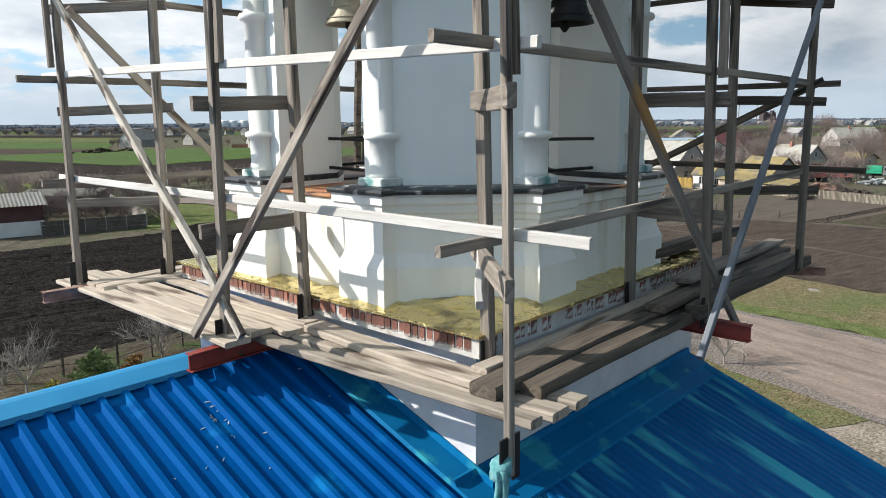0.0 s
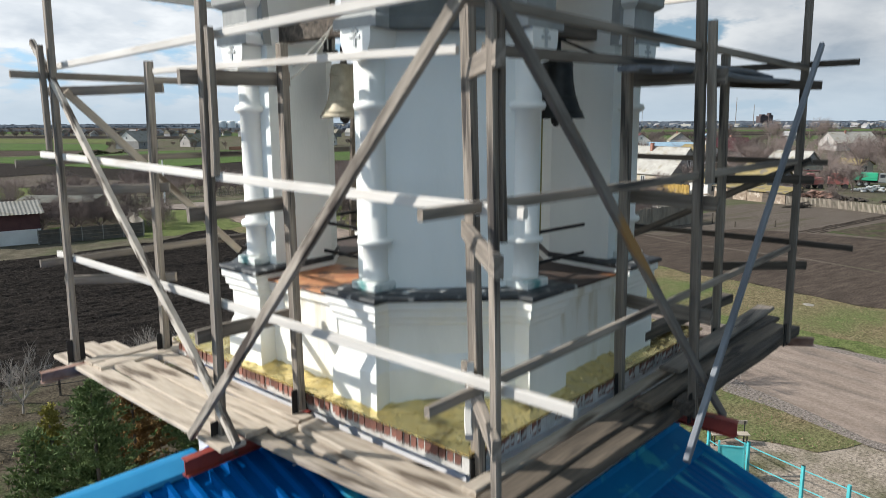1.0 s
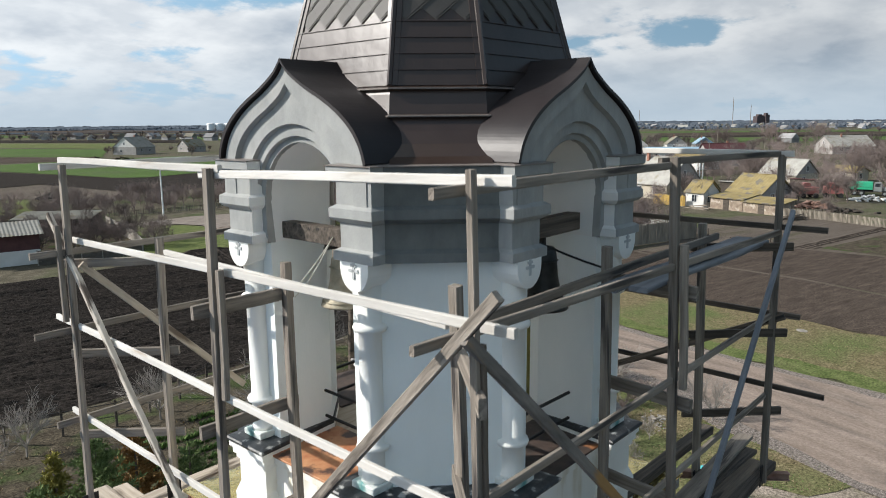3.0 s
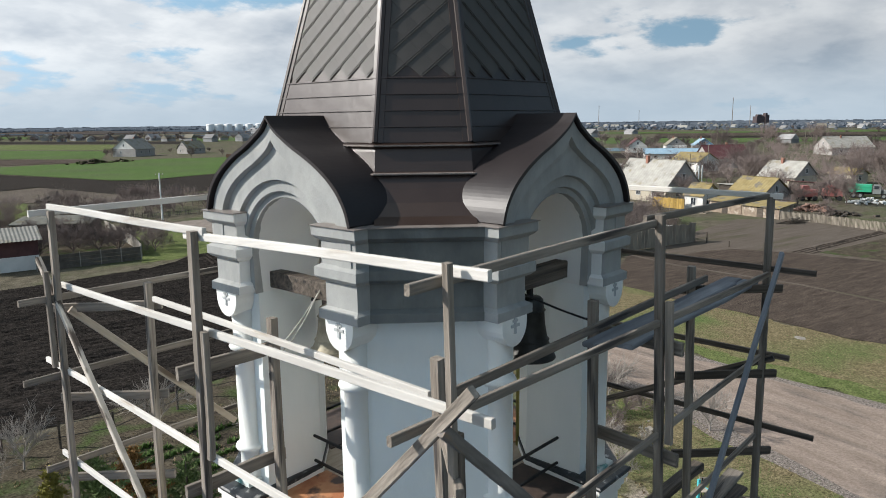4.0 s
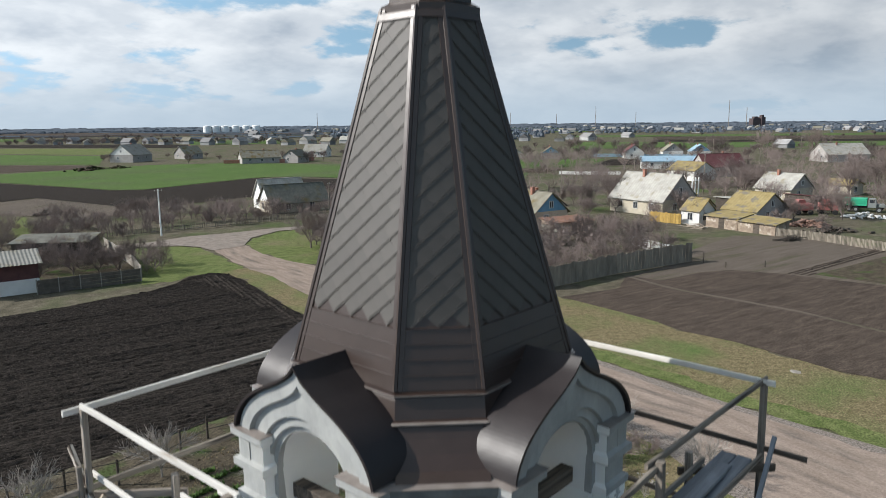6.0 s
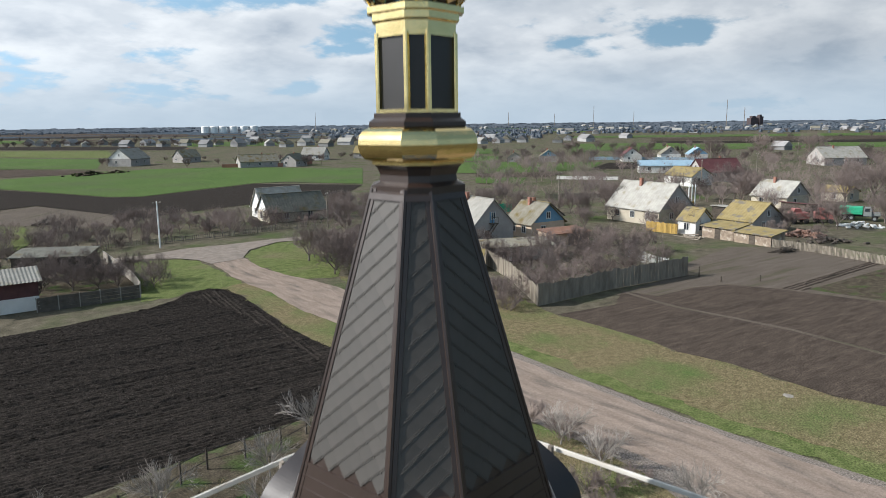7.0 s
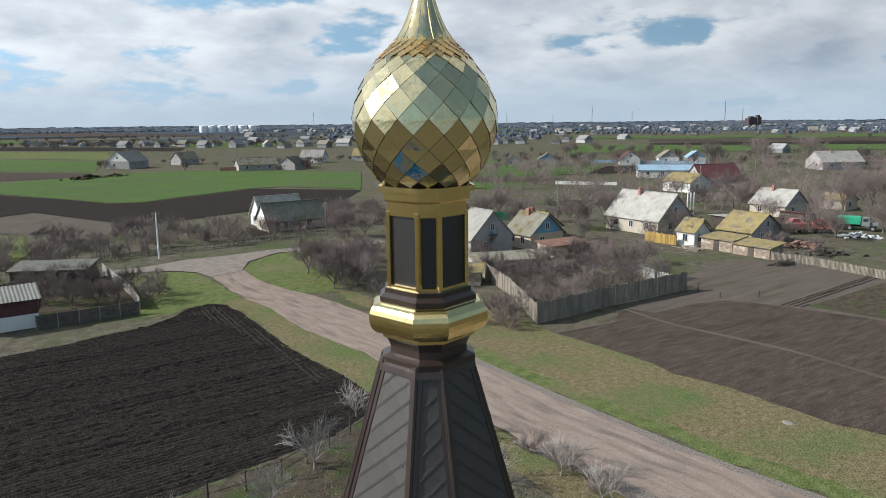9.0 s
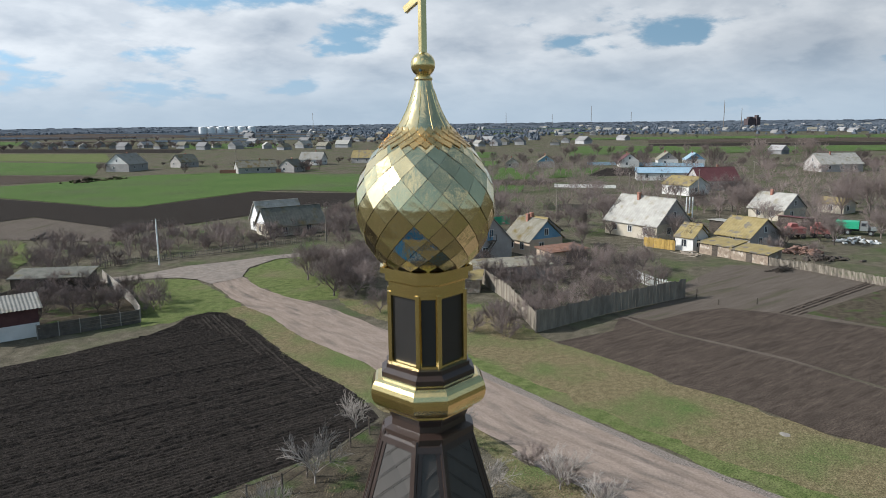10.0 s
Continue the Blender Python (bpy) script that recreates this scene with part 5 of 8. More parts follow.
# foot and head of every post
OUTER = [((-2.93, 2.84, 9.53), (-2.80, 3.04, 13.62)), ((-2.90, -0.11, 9.42), (-2.86, -0.14, 13.70)), ((-2.85, -3.03, 9.25), (-2.925, -2.985, 13.80)), ((0.27, -2.88, 9.45), (0.15, -2.79, 13.73)),
         ((3.04, -2.86, 9.50), (3.22, -2.77, 13.68)), ((3.10, 0.1, 9.5), (3.10, 0.1, 13.73)), ((3.0, 2.95, 9.5), (3.0, 2.95, 13.73)), ((0.0, 2.95, 9.5), (0.0, 2.95, 13.73))]
INNER = [((-2.12, 2.40, 9.55), (-2.12, 2.285, 12.79)), ((-2.17, -0.24, 9.56), (-2.11, -0.10, 12.80)), ((-2.02, -2.21, 9.50), (-2.26, -2.30, 12.93)), ((0.13, -2.21, 9.56), (0.0, -2.22, 12.89)),
         ((2.44, -2.24, 9.5), (2.32, -2.20, 12.85)), ((2.3, 0.1, 9.5), (2.3, 0.1, 12.77)), ((0.1, 2.25, 9.5), (0.1, 2.25, 12.77)), ((2.3, 2.3, 9.5), (2.3, 2.3, 12.77))]
for i, (foot, head) in enumerate(OUTER):
    board("post", foot, head, *((0.052, 0.048) if i == 2 else (0.078, 0.066)), "wood_grey", (1, 0, 0), "grey sawn timber post")
for foot, head in INNER:
    board("post", foot, head, 0.085, 0.075, "wood_grey", (1, 0, 0))
# doubled pieces spliced on to the corner and middle posts
board("splice", (-2.845, -3.04, 11.50), (-2.865, -3.03, 12.80), 0.05, 0.04, "wood_dark", (1, 0, 0))
board("splice", (-2.86, -0.20, 11.72), (-2.845, -0.215, 12.86), 0.06, 0.055, "wood_grey", (1, 0, 0))
board("splice", (0.20, -2.94, 11.6), (0.18, -2.90, 12.95), 0.07, 0.05, "wood_grey", (1, 0, 0))
board("splice", (-2.95, 2.97, 11.85), (-2.93, 3.02, 12.95), 0.06, 0.055, "wood_grey", (1, 0, 0))
# steel angle shoes at the feet of the posts
for (x, y, z), head in OUTER[:5]:
    for s in (-1, 1):
        bm = bmesh.new()
        beam(bm, (x + 0.058 * s, y - 0.0, z - 0.04), (x + 0.058 * s, y, z + 0.24), 0.012, 0.07, (1, 0, 0), c=0.002)
        part("steel_shoe", bm, M["iron"], scaffold, "dark steel angle shoe")
for (x, y, z), head in INNER[:5]:
    for s in (-1, 1):
        bm = bmesh.new()
        beam(bm, (x + 0.054 * s, y, z - 0.02), (x + 0.054 * s, y, z + 0.2), 0.012, 0.07, (1, 0, 0), c=0.002)
        part("steel_shoe", bm, M["iron"], scaffold)
# pale rails on the left (-x) side
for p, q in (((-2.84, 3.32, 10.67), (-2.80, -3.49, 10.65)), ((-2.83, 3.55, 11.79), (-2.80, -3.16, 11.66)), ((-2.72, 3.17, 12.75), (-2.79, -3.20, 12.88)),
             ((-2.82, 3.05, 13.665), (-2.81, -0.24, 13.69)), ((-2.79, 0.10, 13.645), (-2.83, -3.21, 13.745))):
    board("rail", p, q, 0.04, 0.066, "wood_pale", label="pale timber rail")
board("rail", (-2.20, 1.985, 12.665), (-2.20, -2.16, 12.605), 0.04, 0.06, "wood_pale")
# grey rails on the right (-y) side
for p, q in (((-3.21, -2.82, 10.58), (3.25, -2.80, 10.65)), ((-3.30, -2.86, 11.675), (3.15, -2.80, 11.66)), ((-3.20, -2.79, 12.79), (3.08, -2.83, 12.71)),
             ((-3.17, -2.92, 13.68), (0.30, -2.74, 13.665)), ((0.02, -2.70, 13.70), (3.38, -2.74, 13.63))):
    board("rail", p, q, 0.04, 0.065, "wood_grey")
board("rail", (-2.05, -2.27, 12.61), (2.55, -2.29, 12.68), 0.04, 0.08, "wood_grey")
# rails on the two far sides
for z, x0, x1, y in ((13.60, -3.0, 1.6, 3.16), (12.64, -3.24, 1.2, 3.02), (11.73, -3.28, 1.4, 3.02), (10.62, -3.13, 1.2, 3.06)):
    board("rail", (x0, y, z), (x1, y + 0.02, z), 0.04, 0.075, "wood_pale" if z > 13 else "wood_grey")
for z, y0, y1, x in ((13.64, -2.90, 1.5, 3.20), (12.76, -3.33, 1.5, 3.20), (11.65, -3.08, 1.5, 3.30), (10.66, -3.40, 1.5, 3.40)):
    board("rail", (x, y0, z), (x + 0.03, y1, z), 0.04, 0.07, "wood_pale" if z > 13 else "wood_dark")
# putlogs between the two rows of posts
for z in (10.39, 11.41, 12.49):
    board("putlog", (-3.02, -0.02, z), (-2.02, -0.06, z + 0.02), 0.05, 0.12, "wood_grey")
    board("putlog", (-2.83, 3.22, z - 0.02), (-1.99, 2.26, z + 0.02), 0.05, 0.10, "wood_grey")
    board("putlog", (0.27, -3.0, z + 0.02), (0.36, -2.08, z + 0.02), 0.05, 0.13, "wood_grey")
    board("putlog", (3.25, -2.95, z + 0.03), (2.30, -2.08, z + 0.06), 0.05, 0.10, "wood_dark")
    board("putlog", (-2.98, -3.12, z - 0.02), (-2.08, -2.12, z - 0.02), 0.05, 0.13, "wood_grey")
board("putlog", (-2.50, -2.52, 10.10), (-2.20, -2.28, 10.46), 0.05, 0.10, "wood_pale")
# braces
board("brace", (-3.10, 0.03, 9.53), (-3.0, -3.23, 13.15), 0.05, 0.075, "wood_worn", label="long diagonal brace with bark edge")
board("brace", (-3.02, -3.03, 12.87), (0.68, -3.02, 9.36), 0.045, 0.078, "wood_stain", label="long diagonal brace with orange stain")
board("brace", (-2.83, 3.50, 13.03), (-3.04, -0.58, 9.63), 0.055, 0.075, "wood_bark", warp=0.05, label="rough bleached pole brace")
board("brace", (3.16, -2.94, 12.97), (-0.40, -3.125, 9.34), 0.05, 0.07, "wood_blue", label="slim blue-grey pole brace")
board("brace", (-2.72, 3.0, 12.48), (-0.7, 3.0, 10.45), 0.04, 0.085, "wood_plank")
board("brace", (3.12, -0.6, 10.52), (3.12, -2.95, 11.68), 0.04, 0.085, "wood_dark")

# red and rusty steel outriggers under the decks
def channel(p, q, h, material, label):
    p, q = Vector(p), Vector(q)
    ob = thing("steel_outrigger", label, "beam", "steel outriggers")
    for dz, w, hh in ((0, 0.012, h), (h / 2, 0.09, 0.012), (-h / 2, 0.09, 0.012)):
        bm = bmesh.new()
        o = Vector((0, 0, dz))
        beam(bm, p + o, q + o, w, hh, c=0.002)
        part("web" if dz == 0 else "flange", bm, M[material], ob)


M["rusty"] = mat("rusty_steel", (0.16, 0.075, 0.05), (0.34, 0.22, 0.17), 6, 0.8, bump=0.3, bscale=30)
channel((-3.27, -0.16, 9.38), (-1.9, -0.10, 9.38), 0.14, "red_steel", "red oxide painted steel channel under the deck")
channel((0.42, -3.24, 9.38), (0.40, -1.9, 9.38), 0.14, "red_steel", "red oxide painted steel channel under the deck")
channel((-3.35, 2.72, 9.46), (-2.0, 2.70, 9.46), 0.11, "rusty", "rusty steel beam end beyond the deck")
channel((3.62, -3.02, 9.40), (2.6, -1.7, 9.40), 0.09, "rusty", "rusty steel beam end beyond the deck")


# loose deck planks
def plank(p, q, w, h, material, label, warp=0.03):
    bm = bmesh.new()
    p, q = Vector(p), Vector(q)
    beam(bm, p, q, w, h, (0, 0, 1), warp, 10, 0.012)
    d = (q - p).normalized()
    m = Matrix.Translation(p) @ Vector((1, 0, 0)).rotation_difference(d).to_matrix().to_4x4()
    bmesh.ops.transform(bm, matrix=m.inverted(), verts=bm.verts)
    for v in bm.verts:
        v.co.z += 0.006 * noise.noise(Vector((v.co.x * 9 + p.y, v.co.y * 20, p.x)))
    solo("plank", bm, M[material], label, "plank", "deck planks", m=m)


PL = "sandy weathered pine plank of the scaffold deck"
for x, y0, y1, w, z in ((-2.93, 3.28, -0.36, 0.24, 9.50), (-2.67, 3.34, -0.30, 0.22, 9.515), (-2.44, 3.25, -0.45, 0.20, 9.50), (-2.22, 2.4, -0.40, 0.17, 9.52)):
    plank((x + 0.02, y0, z), (x, y1, z), w, 0.05, "wood_plank", PL)
for x0, x1, y0, y1, w, z in ((-2.64, -2.52, 0.02, -3.0, 0.13, 9.465), (-2.42, -2.30, 0.1, -3.02, 0.2, 9.465), (-2.22, -2.08, -0.2, -3.04, 0.17, 9.47), (-2.30, -2.32, -0.5, -2.45, 0.22, 9.53)):
    plank((x0, y0, z), (x1, y1, z - 0.02), w, 0.065, "wood_plank", PL)
# the right-hand deck is laid mostly in the darker timbers
DK = "dark plank of the right-hand deck"
plank((-2.30, -2.34, 9.56), (1.6, -2.30, 9.56), 0.14, 0.05, "wood_plank", "tan plank beside the brick ledge")
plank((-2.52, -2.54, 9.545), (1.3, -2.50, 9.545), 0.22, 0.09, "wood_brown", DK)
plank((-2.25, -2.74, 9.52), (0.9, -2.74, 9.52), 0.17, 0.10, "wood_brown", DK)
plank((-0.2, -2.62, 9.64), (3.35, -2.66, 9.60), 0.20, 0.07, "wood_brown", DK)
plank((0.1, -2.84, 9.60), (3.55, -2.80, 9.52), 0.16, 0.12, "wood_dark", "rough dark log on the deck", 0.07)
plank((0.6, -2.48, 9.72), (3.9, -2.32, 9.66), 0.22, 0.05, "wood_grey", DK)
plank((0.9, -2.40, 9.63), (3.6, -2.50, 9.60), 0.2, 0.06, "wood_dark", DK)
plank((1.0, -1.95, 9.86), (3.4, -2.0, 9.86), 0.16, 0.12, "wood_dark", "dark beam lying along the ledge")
for y0, y1, x0, x1, z, w in ((-2.41, -2.40, -0.32, 3.12, 12.57, 0.20), (-2.625, -2.61, -0.12, 3.16, 12.565, 0.19), (-2.56, -2.50, 0.95, 2.75, 12.62, 0.16)):
    plank((x0, y0, z), (x1, y1, z), w, 0.05, "wood_blue", "blue-grey plank of the upper deck")
# far deck behind the tower
plank((-2.9, 2.62, 9.52), (1.2, 2.66, 9.52), 0.2, 0.06, "wood_plank", PL)
plank((-2.9, 2.38, 9.54), (1.2, 2.36, 9.54), 0.2, 0.06, "wood_plank", PL)

# turquoise cloth tied to the corner post
cloth = thing("tied_cloth", "turquoise cloth strip knotted round the corner post", "cloth", at=(-2.92, -3.02, 9.30))
cloth.scale = (0.72, 0.72, 0.85)
bm = bmesh.new()
lathe(bm, [(0.075, -0.03), (0.095, -0.01), (0.085, 0.03), (0.092, 0.055), (0.07, 0.075)], 12)
for v in bm.verts:
    v.co.x += 0.012 * noise.noise(v.co * 30)
    v.co.z += 0.02 * noise.noise(v.co * 22 + Vector((3, 0, 0))) + v.co.x * 0.35
part("knot", bm, M["cloth"], cloth, smooth=True)
for dx, dy, ln in ((-0.10, -0.02, 0.34), (-0.06, -0.06, 0.42), (-0.03, -0.05, 0.25)):
    bm = bmesh.new()
    rows = []
    for k in range(9):
        t = k / 8
        a, b = 0.035 * (1 - 0.3 * t), 0.012
        ox, oy, oz = dx * (0.6 + t * 0.6) + 0.02 * math.sin(5 * t), dy - 0.02 * t, 0.03 - ln * t
        rows.append([(ox - a, oy - b, oz), (ox, oy - b * 2.2, oz), (ox + a, oy - b, oz), (ox + a, oy + b, oz), (ox, oy, oz), (ox - a, oy + b, oz)])
    loft(bm, rows)
    part("tail", bm, M["cloth"], cloth, smooth=True)


# ---- village and vegetation ----
M["bark"] = mat("grey_brown_bark", (0.12, 0.10, 0.088), (0.19, 0.16, 0.14), 3, 0.95, bump=0, rand=0.25, spec=0.05)
M["twig"] = mat("bare_reddish_twigs", (0.150, 0.118, 0.108), (0.240, 0.196, 0.178), 2, 0.95, bump=0, rand=0.25, spec=0.05)
M["pale_bark"] = mat("pale_walnut_bark", (0.25, 0.22, 0.195), (0.38, 0.345, 0.31), 3, 0.95, bump=0, spec=0.05)
M["needle"] = mat("pine_needles", (0.080, 0.120, 0.046), (0.165, 0.215, 0.085), 3, 0.8, bump=0, rand=0.35, island=True, spec=0.1)
M["yellow_needle"] = mat("yellow_thuja_scales", (0.20, 0.185, 0.045), (0.30, 0.27, 0.08), 3, 0.85, bump=0, rand=0.3, island=True, spec=0.1)
M["rust_needle"] = mat("rusty_juniper_needles", (0.16, 0.085, 0.03), (0.24, 0.14, 0.05), 3, 0.85, bump=0, rand=0.3, island=True, spec=0.2)
M["leaf"] = mat("fresh_green_leaves", (0.07, 0.13, 0.03), (0.12, 0.19, 0.05), 3, 0.7, bump=0, rand=0.3, island=True, spec=0.2)
M["drygrass"] = mat("dry_reed_stems", (0.20, 0.155, 0.09), (0.30, 0.24, 0.15), 2, 0.95, bump=0, rand=0.3, island=True, spec=0.1)
M["asbestos"] = mat("weathered_fibre_cement_roof", (0.26, 0.25, 0.225), (0.36, 0.345, 0.31), 0.9, 0.9, bump=0.2, bscale=6, rand=0.2, spot=(0.22, 0.195, 0.14), spot_scale=0.5, spot_at=0.54, spot_w=0.15, spec=0.1)
M["yellow_roof"] = mat("lichen_yellow_roof", (0.22, 0.17, 0.075), (0.31, 0.25, 0.125), 0.8, 0.9, bump=0.2, bscale=6, spot=(0.17, 0.15, 0.12), spot_scale=0.6, spot_at=0.52, spec=0.1)
M["red_roof"] = mat("dark_maroon_roof", (0.085, 0.030, 0.032), (0.12, 0.045, 0.046), 0.8, 0.6, bump=0.1, spec=0.3)
M["moss_roof"] = mat("mossy_fibre_cement_roof", (0.17, 0.155, 0.115), (0.25, 0.235, 0.195), 0.9, 0.9, bump=0.2, bscale=6, rand=0.15, spot=(0.15, 0.115, 0.05), spot_scale=0.5, spot_at=0.52, spot_w=0.15, spec=0.1)
M["dark_slate_roof"] = mat("dark_weathered_sheet_roof", (0.10, 0.10, 0.085), (0.165, 0.16, 0.135), 1.2, 0.85, bump=0.2, bscale=6, spot=(0.13, 0.105, 0.05), spot_scale=0.4, spot_at=0.54, spot_w=0.15, spec=0.2)
M["rusty_roof"] = mat("rusted_sheet_roof", (0.18, 0.09, 0.06), (0.26, 0.16, 0.12), 1.2, 0.85, bump=0.2, bscale=6, spec=0.1)
M["blue_roof"] = mat("dull_blue_roof", (0.22, 0.33, 0.42), (0.30, 0.42, 0.50), 0.8, 0.6, bump=0.1, spec=0.3)
M["lime"] = mat("limewashed_house_wall", (0.58, 0.565, 0.53), (0.70, 0.685, 0.65), 0.7, 0.9, bump=0.1, bscale=10, rand=0.12, spec=0.1)
M["cream_wall"] = mat("cream_house_wall", (0.42, 0.37, 0.29), (0.52, 0.47, 0.38), 0.7, 0.9, bump=0.1, bscale=10, spec=0.1)
M["peach"] = mat("peach_house_wall", (0.46, 0.35, 0.26), (0.54, 0.43, 0.33), 0.7, 0.9, bump=0.1, bscale=10, spec=0.2)
M["grey_wall"] = mat("grey_house_wall", (0.30, 0.28, 0.265), (0.40, 0.375, 0.35), 0.7, 0.9, bump=0.1, bscale=10, spec=0.2)
M["blue_board"] = mat("blue_gable_boards", (0.13, 0.25, 0.36), (0.18, 0.32, 0.44), 1.0, 0.8, bump=0.1, spec=0.2)
M["pane"] = mat("dark_window_glass", (0.02, 0.025, 0.03), (0.045, 0.05, 0.06), 1.0, 0.1, bump=0)
M["white_paint"] = mat("white_window_paint", (0.52, 0.52, 0.50), (0.60, 0.60, 0.58), 2, 0.6, bump=0)
M["chim"] = mat("brick_chimney", (0.26, 0.11, 0.075), (0.36, 0.19, 0.14), 3, 0.9, bump=0.2)
M["concrete"] = mat("weathered_concrete", (0.22, 0.20, 0.175), (0.32, 0.295, 0.26), 1.5, 0.95, bump=0.2, bscale=10, rand=0.1, spec=0.2)
M["fence_wood"] = mat("weathered_fence_boards", (0.149, 0.128, 0.105), (0.290, 0.254, 0.203), 1.2, 0.95, bump=0.2, bscale=12, rand=0.35, island=True, spec=0.1, stretch=(1, 1, 0.3))
M["fence_panel"] = mat("stained_concrete_panels", (0.085, 0.074, 0.062), (0.15, 0.13, 0.11), 1.5, 0.95, bump=0.2, bscale=10, rand=0.15, spec=0.05)
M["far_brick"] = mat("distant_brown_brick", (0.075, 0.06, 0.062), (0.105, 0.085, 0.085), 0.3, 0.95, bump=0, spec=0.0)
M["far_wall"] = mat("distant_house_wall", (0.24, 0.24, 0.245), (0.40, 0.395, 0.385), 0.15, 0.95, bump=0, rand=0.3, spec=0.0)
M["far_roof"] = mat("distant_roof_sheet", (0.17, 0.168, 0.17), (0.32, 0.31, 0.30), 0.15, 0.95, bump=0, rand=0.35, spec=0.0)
M["yellow_fence"] = mat("ochre_fence_boards", (0.34, 0.22, 0.06), (0.44, 0.30, 0.10), 1.2, 0.9, bump=0.2, rand=0.25, island=True, spec=0.2)
M["red_machine"] = mat("faded_red_machine_paint", (0.24, 0.075, 0.068), (0.36, 0.14, 0.125), 2, 0.7, bump=0.2)
M["green_body"] = mat("green_truck_body", (0.02, 0.32, 0.17), (0.03, 0.38, 0.21), 2, 0.6, bump=0.1)
M["grey_cab"] = mat("grey_truck_cab", (0.16, 0.18, 0.175), (0.22, 0.24, 0.235), 2, 0.6, bump=0.1)
M["rubber"] = mat("tyre_rubber", (0.012, 0.012, 0.012), (0.025, 0.025, 0.025), 4, 0.9, bump=0.1)
# tree colour shifted to blue-grey to stand for haze
M["far_wood"] = mat("haze_tinted_woodland", (0.092, 0.108, 0.130), (0.112, 0.128, 0.148), 0.05, 0.95, bump=0, spec=0.0)
M["tank_white"] = mat("white_tank_paint", (0.74, 0.74, 0.72), (0.80, 0.80, 0.78), 0.1, 0.6, bump=0)


def place(x, y, deg=0.0, z=0.0):
    return Matrix.Translation((x, y, z)) @ rz(deg)


def window(parent, x, y, z, nx, ny, w=1.1, h=1.3):
    """A framed window proud of the wall at x, y, facing nx, ny."""
    m = Matrix.Translation((x, y, z)) @ Matrix.Rotation(math.atan2(ny, nx), 4, "Z")
    fr = bmesh.new()
    for a0, a1, b0, b1 in ((-w / 2, w / 2, -h / 2, -h / 2 + 0.1), (-w / 2, w / 2, h / 2 - 0.1, h / 2), (-w / 2, -w / 2 + 0.1, -h / 2, h / 2), (w / 2 - 0.1, w / 2, -h / 2, h / 2), (-0.035, 0.035, -h / 2, h / 2)):
        box(fr, -0.02, 0.07, a0, a1, b0, b1)
    win = part("window", fr, M["white_paint"], parent, m=m)
    pn = bmesh.new()
    box(pn, -0.02, 0.03, -w / 2 + 0.08, w / 2 - 0.08, -h / 2 + 0.08, h / 2 - 0.08)
    part("pane", pn, M["pane"], win)


def house(x, y, deg, L, W, hw, hr, wall, roof, gable, label, windows=2, chimney=True, over=0.35, stairs=False, group="village houses"):
    """Gabled house, ridge along its own x axis."""
    h = thing("house", label, "house", group)
    a, b = L / 2, W / 2
    bm = bmesh.new()
    box(bm, -a, a, -b, b, -0.2, hw)
    part("wall", bm, M[wall], h)
    for s in (-1, 1):
        bm = bmesh.new()
        loft(bm, [[(xx, -b, hw), (xx, b, hw), (xx, 0, hr - 0.12)] for xx in (s * (a - 0.15), s * (a + 0.003))])
        part("gable", bm, M[gable], h)
    sl = (hr - hw) / b
    bm = bmesh.new()
    t = 0.12
    sec = [(-b - over, hw - sl * over), (0, hr), (b + over, hw - sl * over), (b + over, hw - sl * over - t), (0, hr - t), (-b - over, hw - sl * over - t)]
    loft(bm, [[(xx, yy, zz) for yy, zz in sec] for xx in (-a - over, a + over)])
    # wavy sheets over the slopes, and a ridge cap
    nr = max(8, int((L + 2 * over) / 0.28))
    wave = [(-a - over + (L + 2 * over) * i / nr, 0.05 if i % 2 else 0.012) for i in range(nr + 1)]
    for s in (-1, 1):
        loft(bm, [[(xx, s * yy, zz + dz) for xx, dz in wave] for yy, zz in ((b + over + 0.06, hw - sl * (over + 0.06)), (0.0, hr))], closed=False)
    beam(bm, (-a - over, 0, hr + 0.03), (a + over, 0, hr + 0.03), 0.30, 0.07, c=0.03)
    rf = part("roof", bm, M[roof], h)
    if chimney:
        bm = bmesh.new()
        cx = a * 0.25
        box(bm, cx - 0.25, cx + 0.25, -0.3 + b * 0.15, 0.25 + b * 0.15, hr - 0.8, hr + 0.55)
        box(bm, cx - 0.3, cx + 0.3, -0.35 + b * 0.15, 0.3 + b * 0.15, hr + 0.55, hr + 0.65)
        part("chimney", bm, M["chim"], rf)
    for i in range(windows):
        xx = -a + L * (i + 0.7) / (windows + 0.4)
        window(h, xx, b, hw * 0.55, 0, 1)
        window(h, xx, -b, hw * 0.55, 0, -1)
    for s in (-1, 1):
        window(h, s * a, 0.15 * W, hw * 0.55, s, 0)
        if hr - hw > 2.2 and W >= 7:
            window(h, s * a, 0, hw + (hr - hw) * 0.35, s, 0, 0.9, 1.2)
    h.matrix_world = place(x, y, deg)
    return h


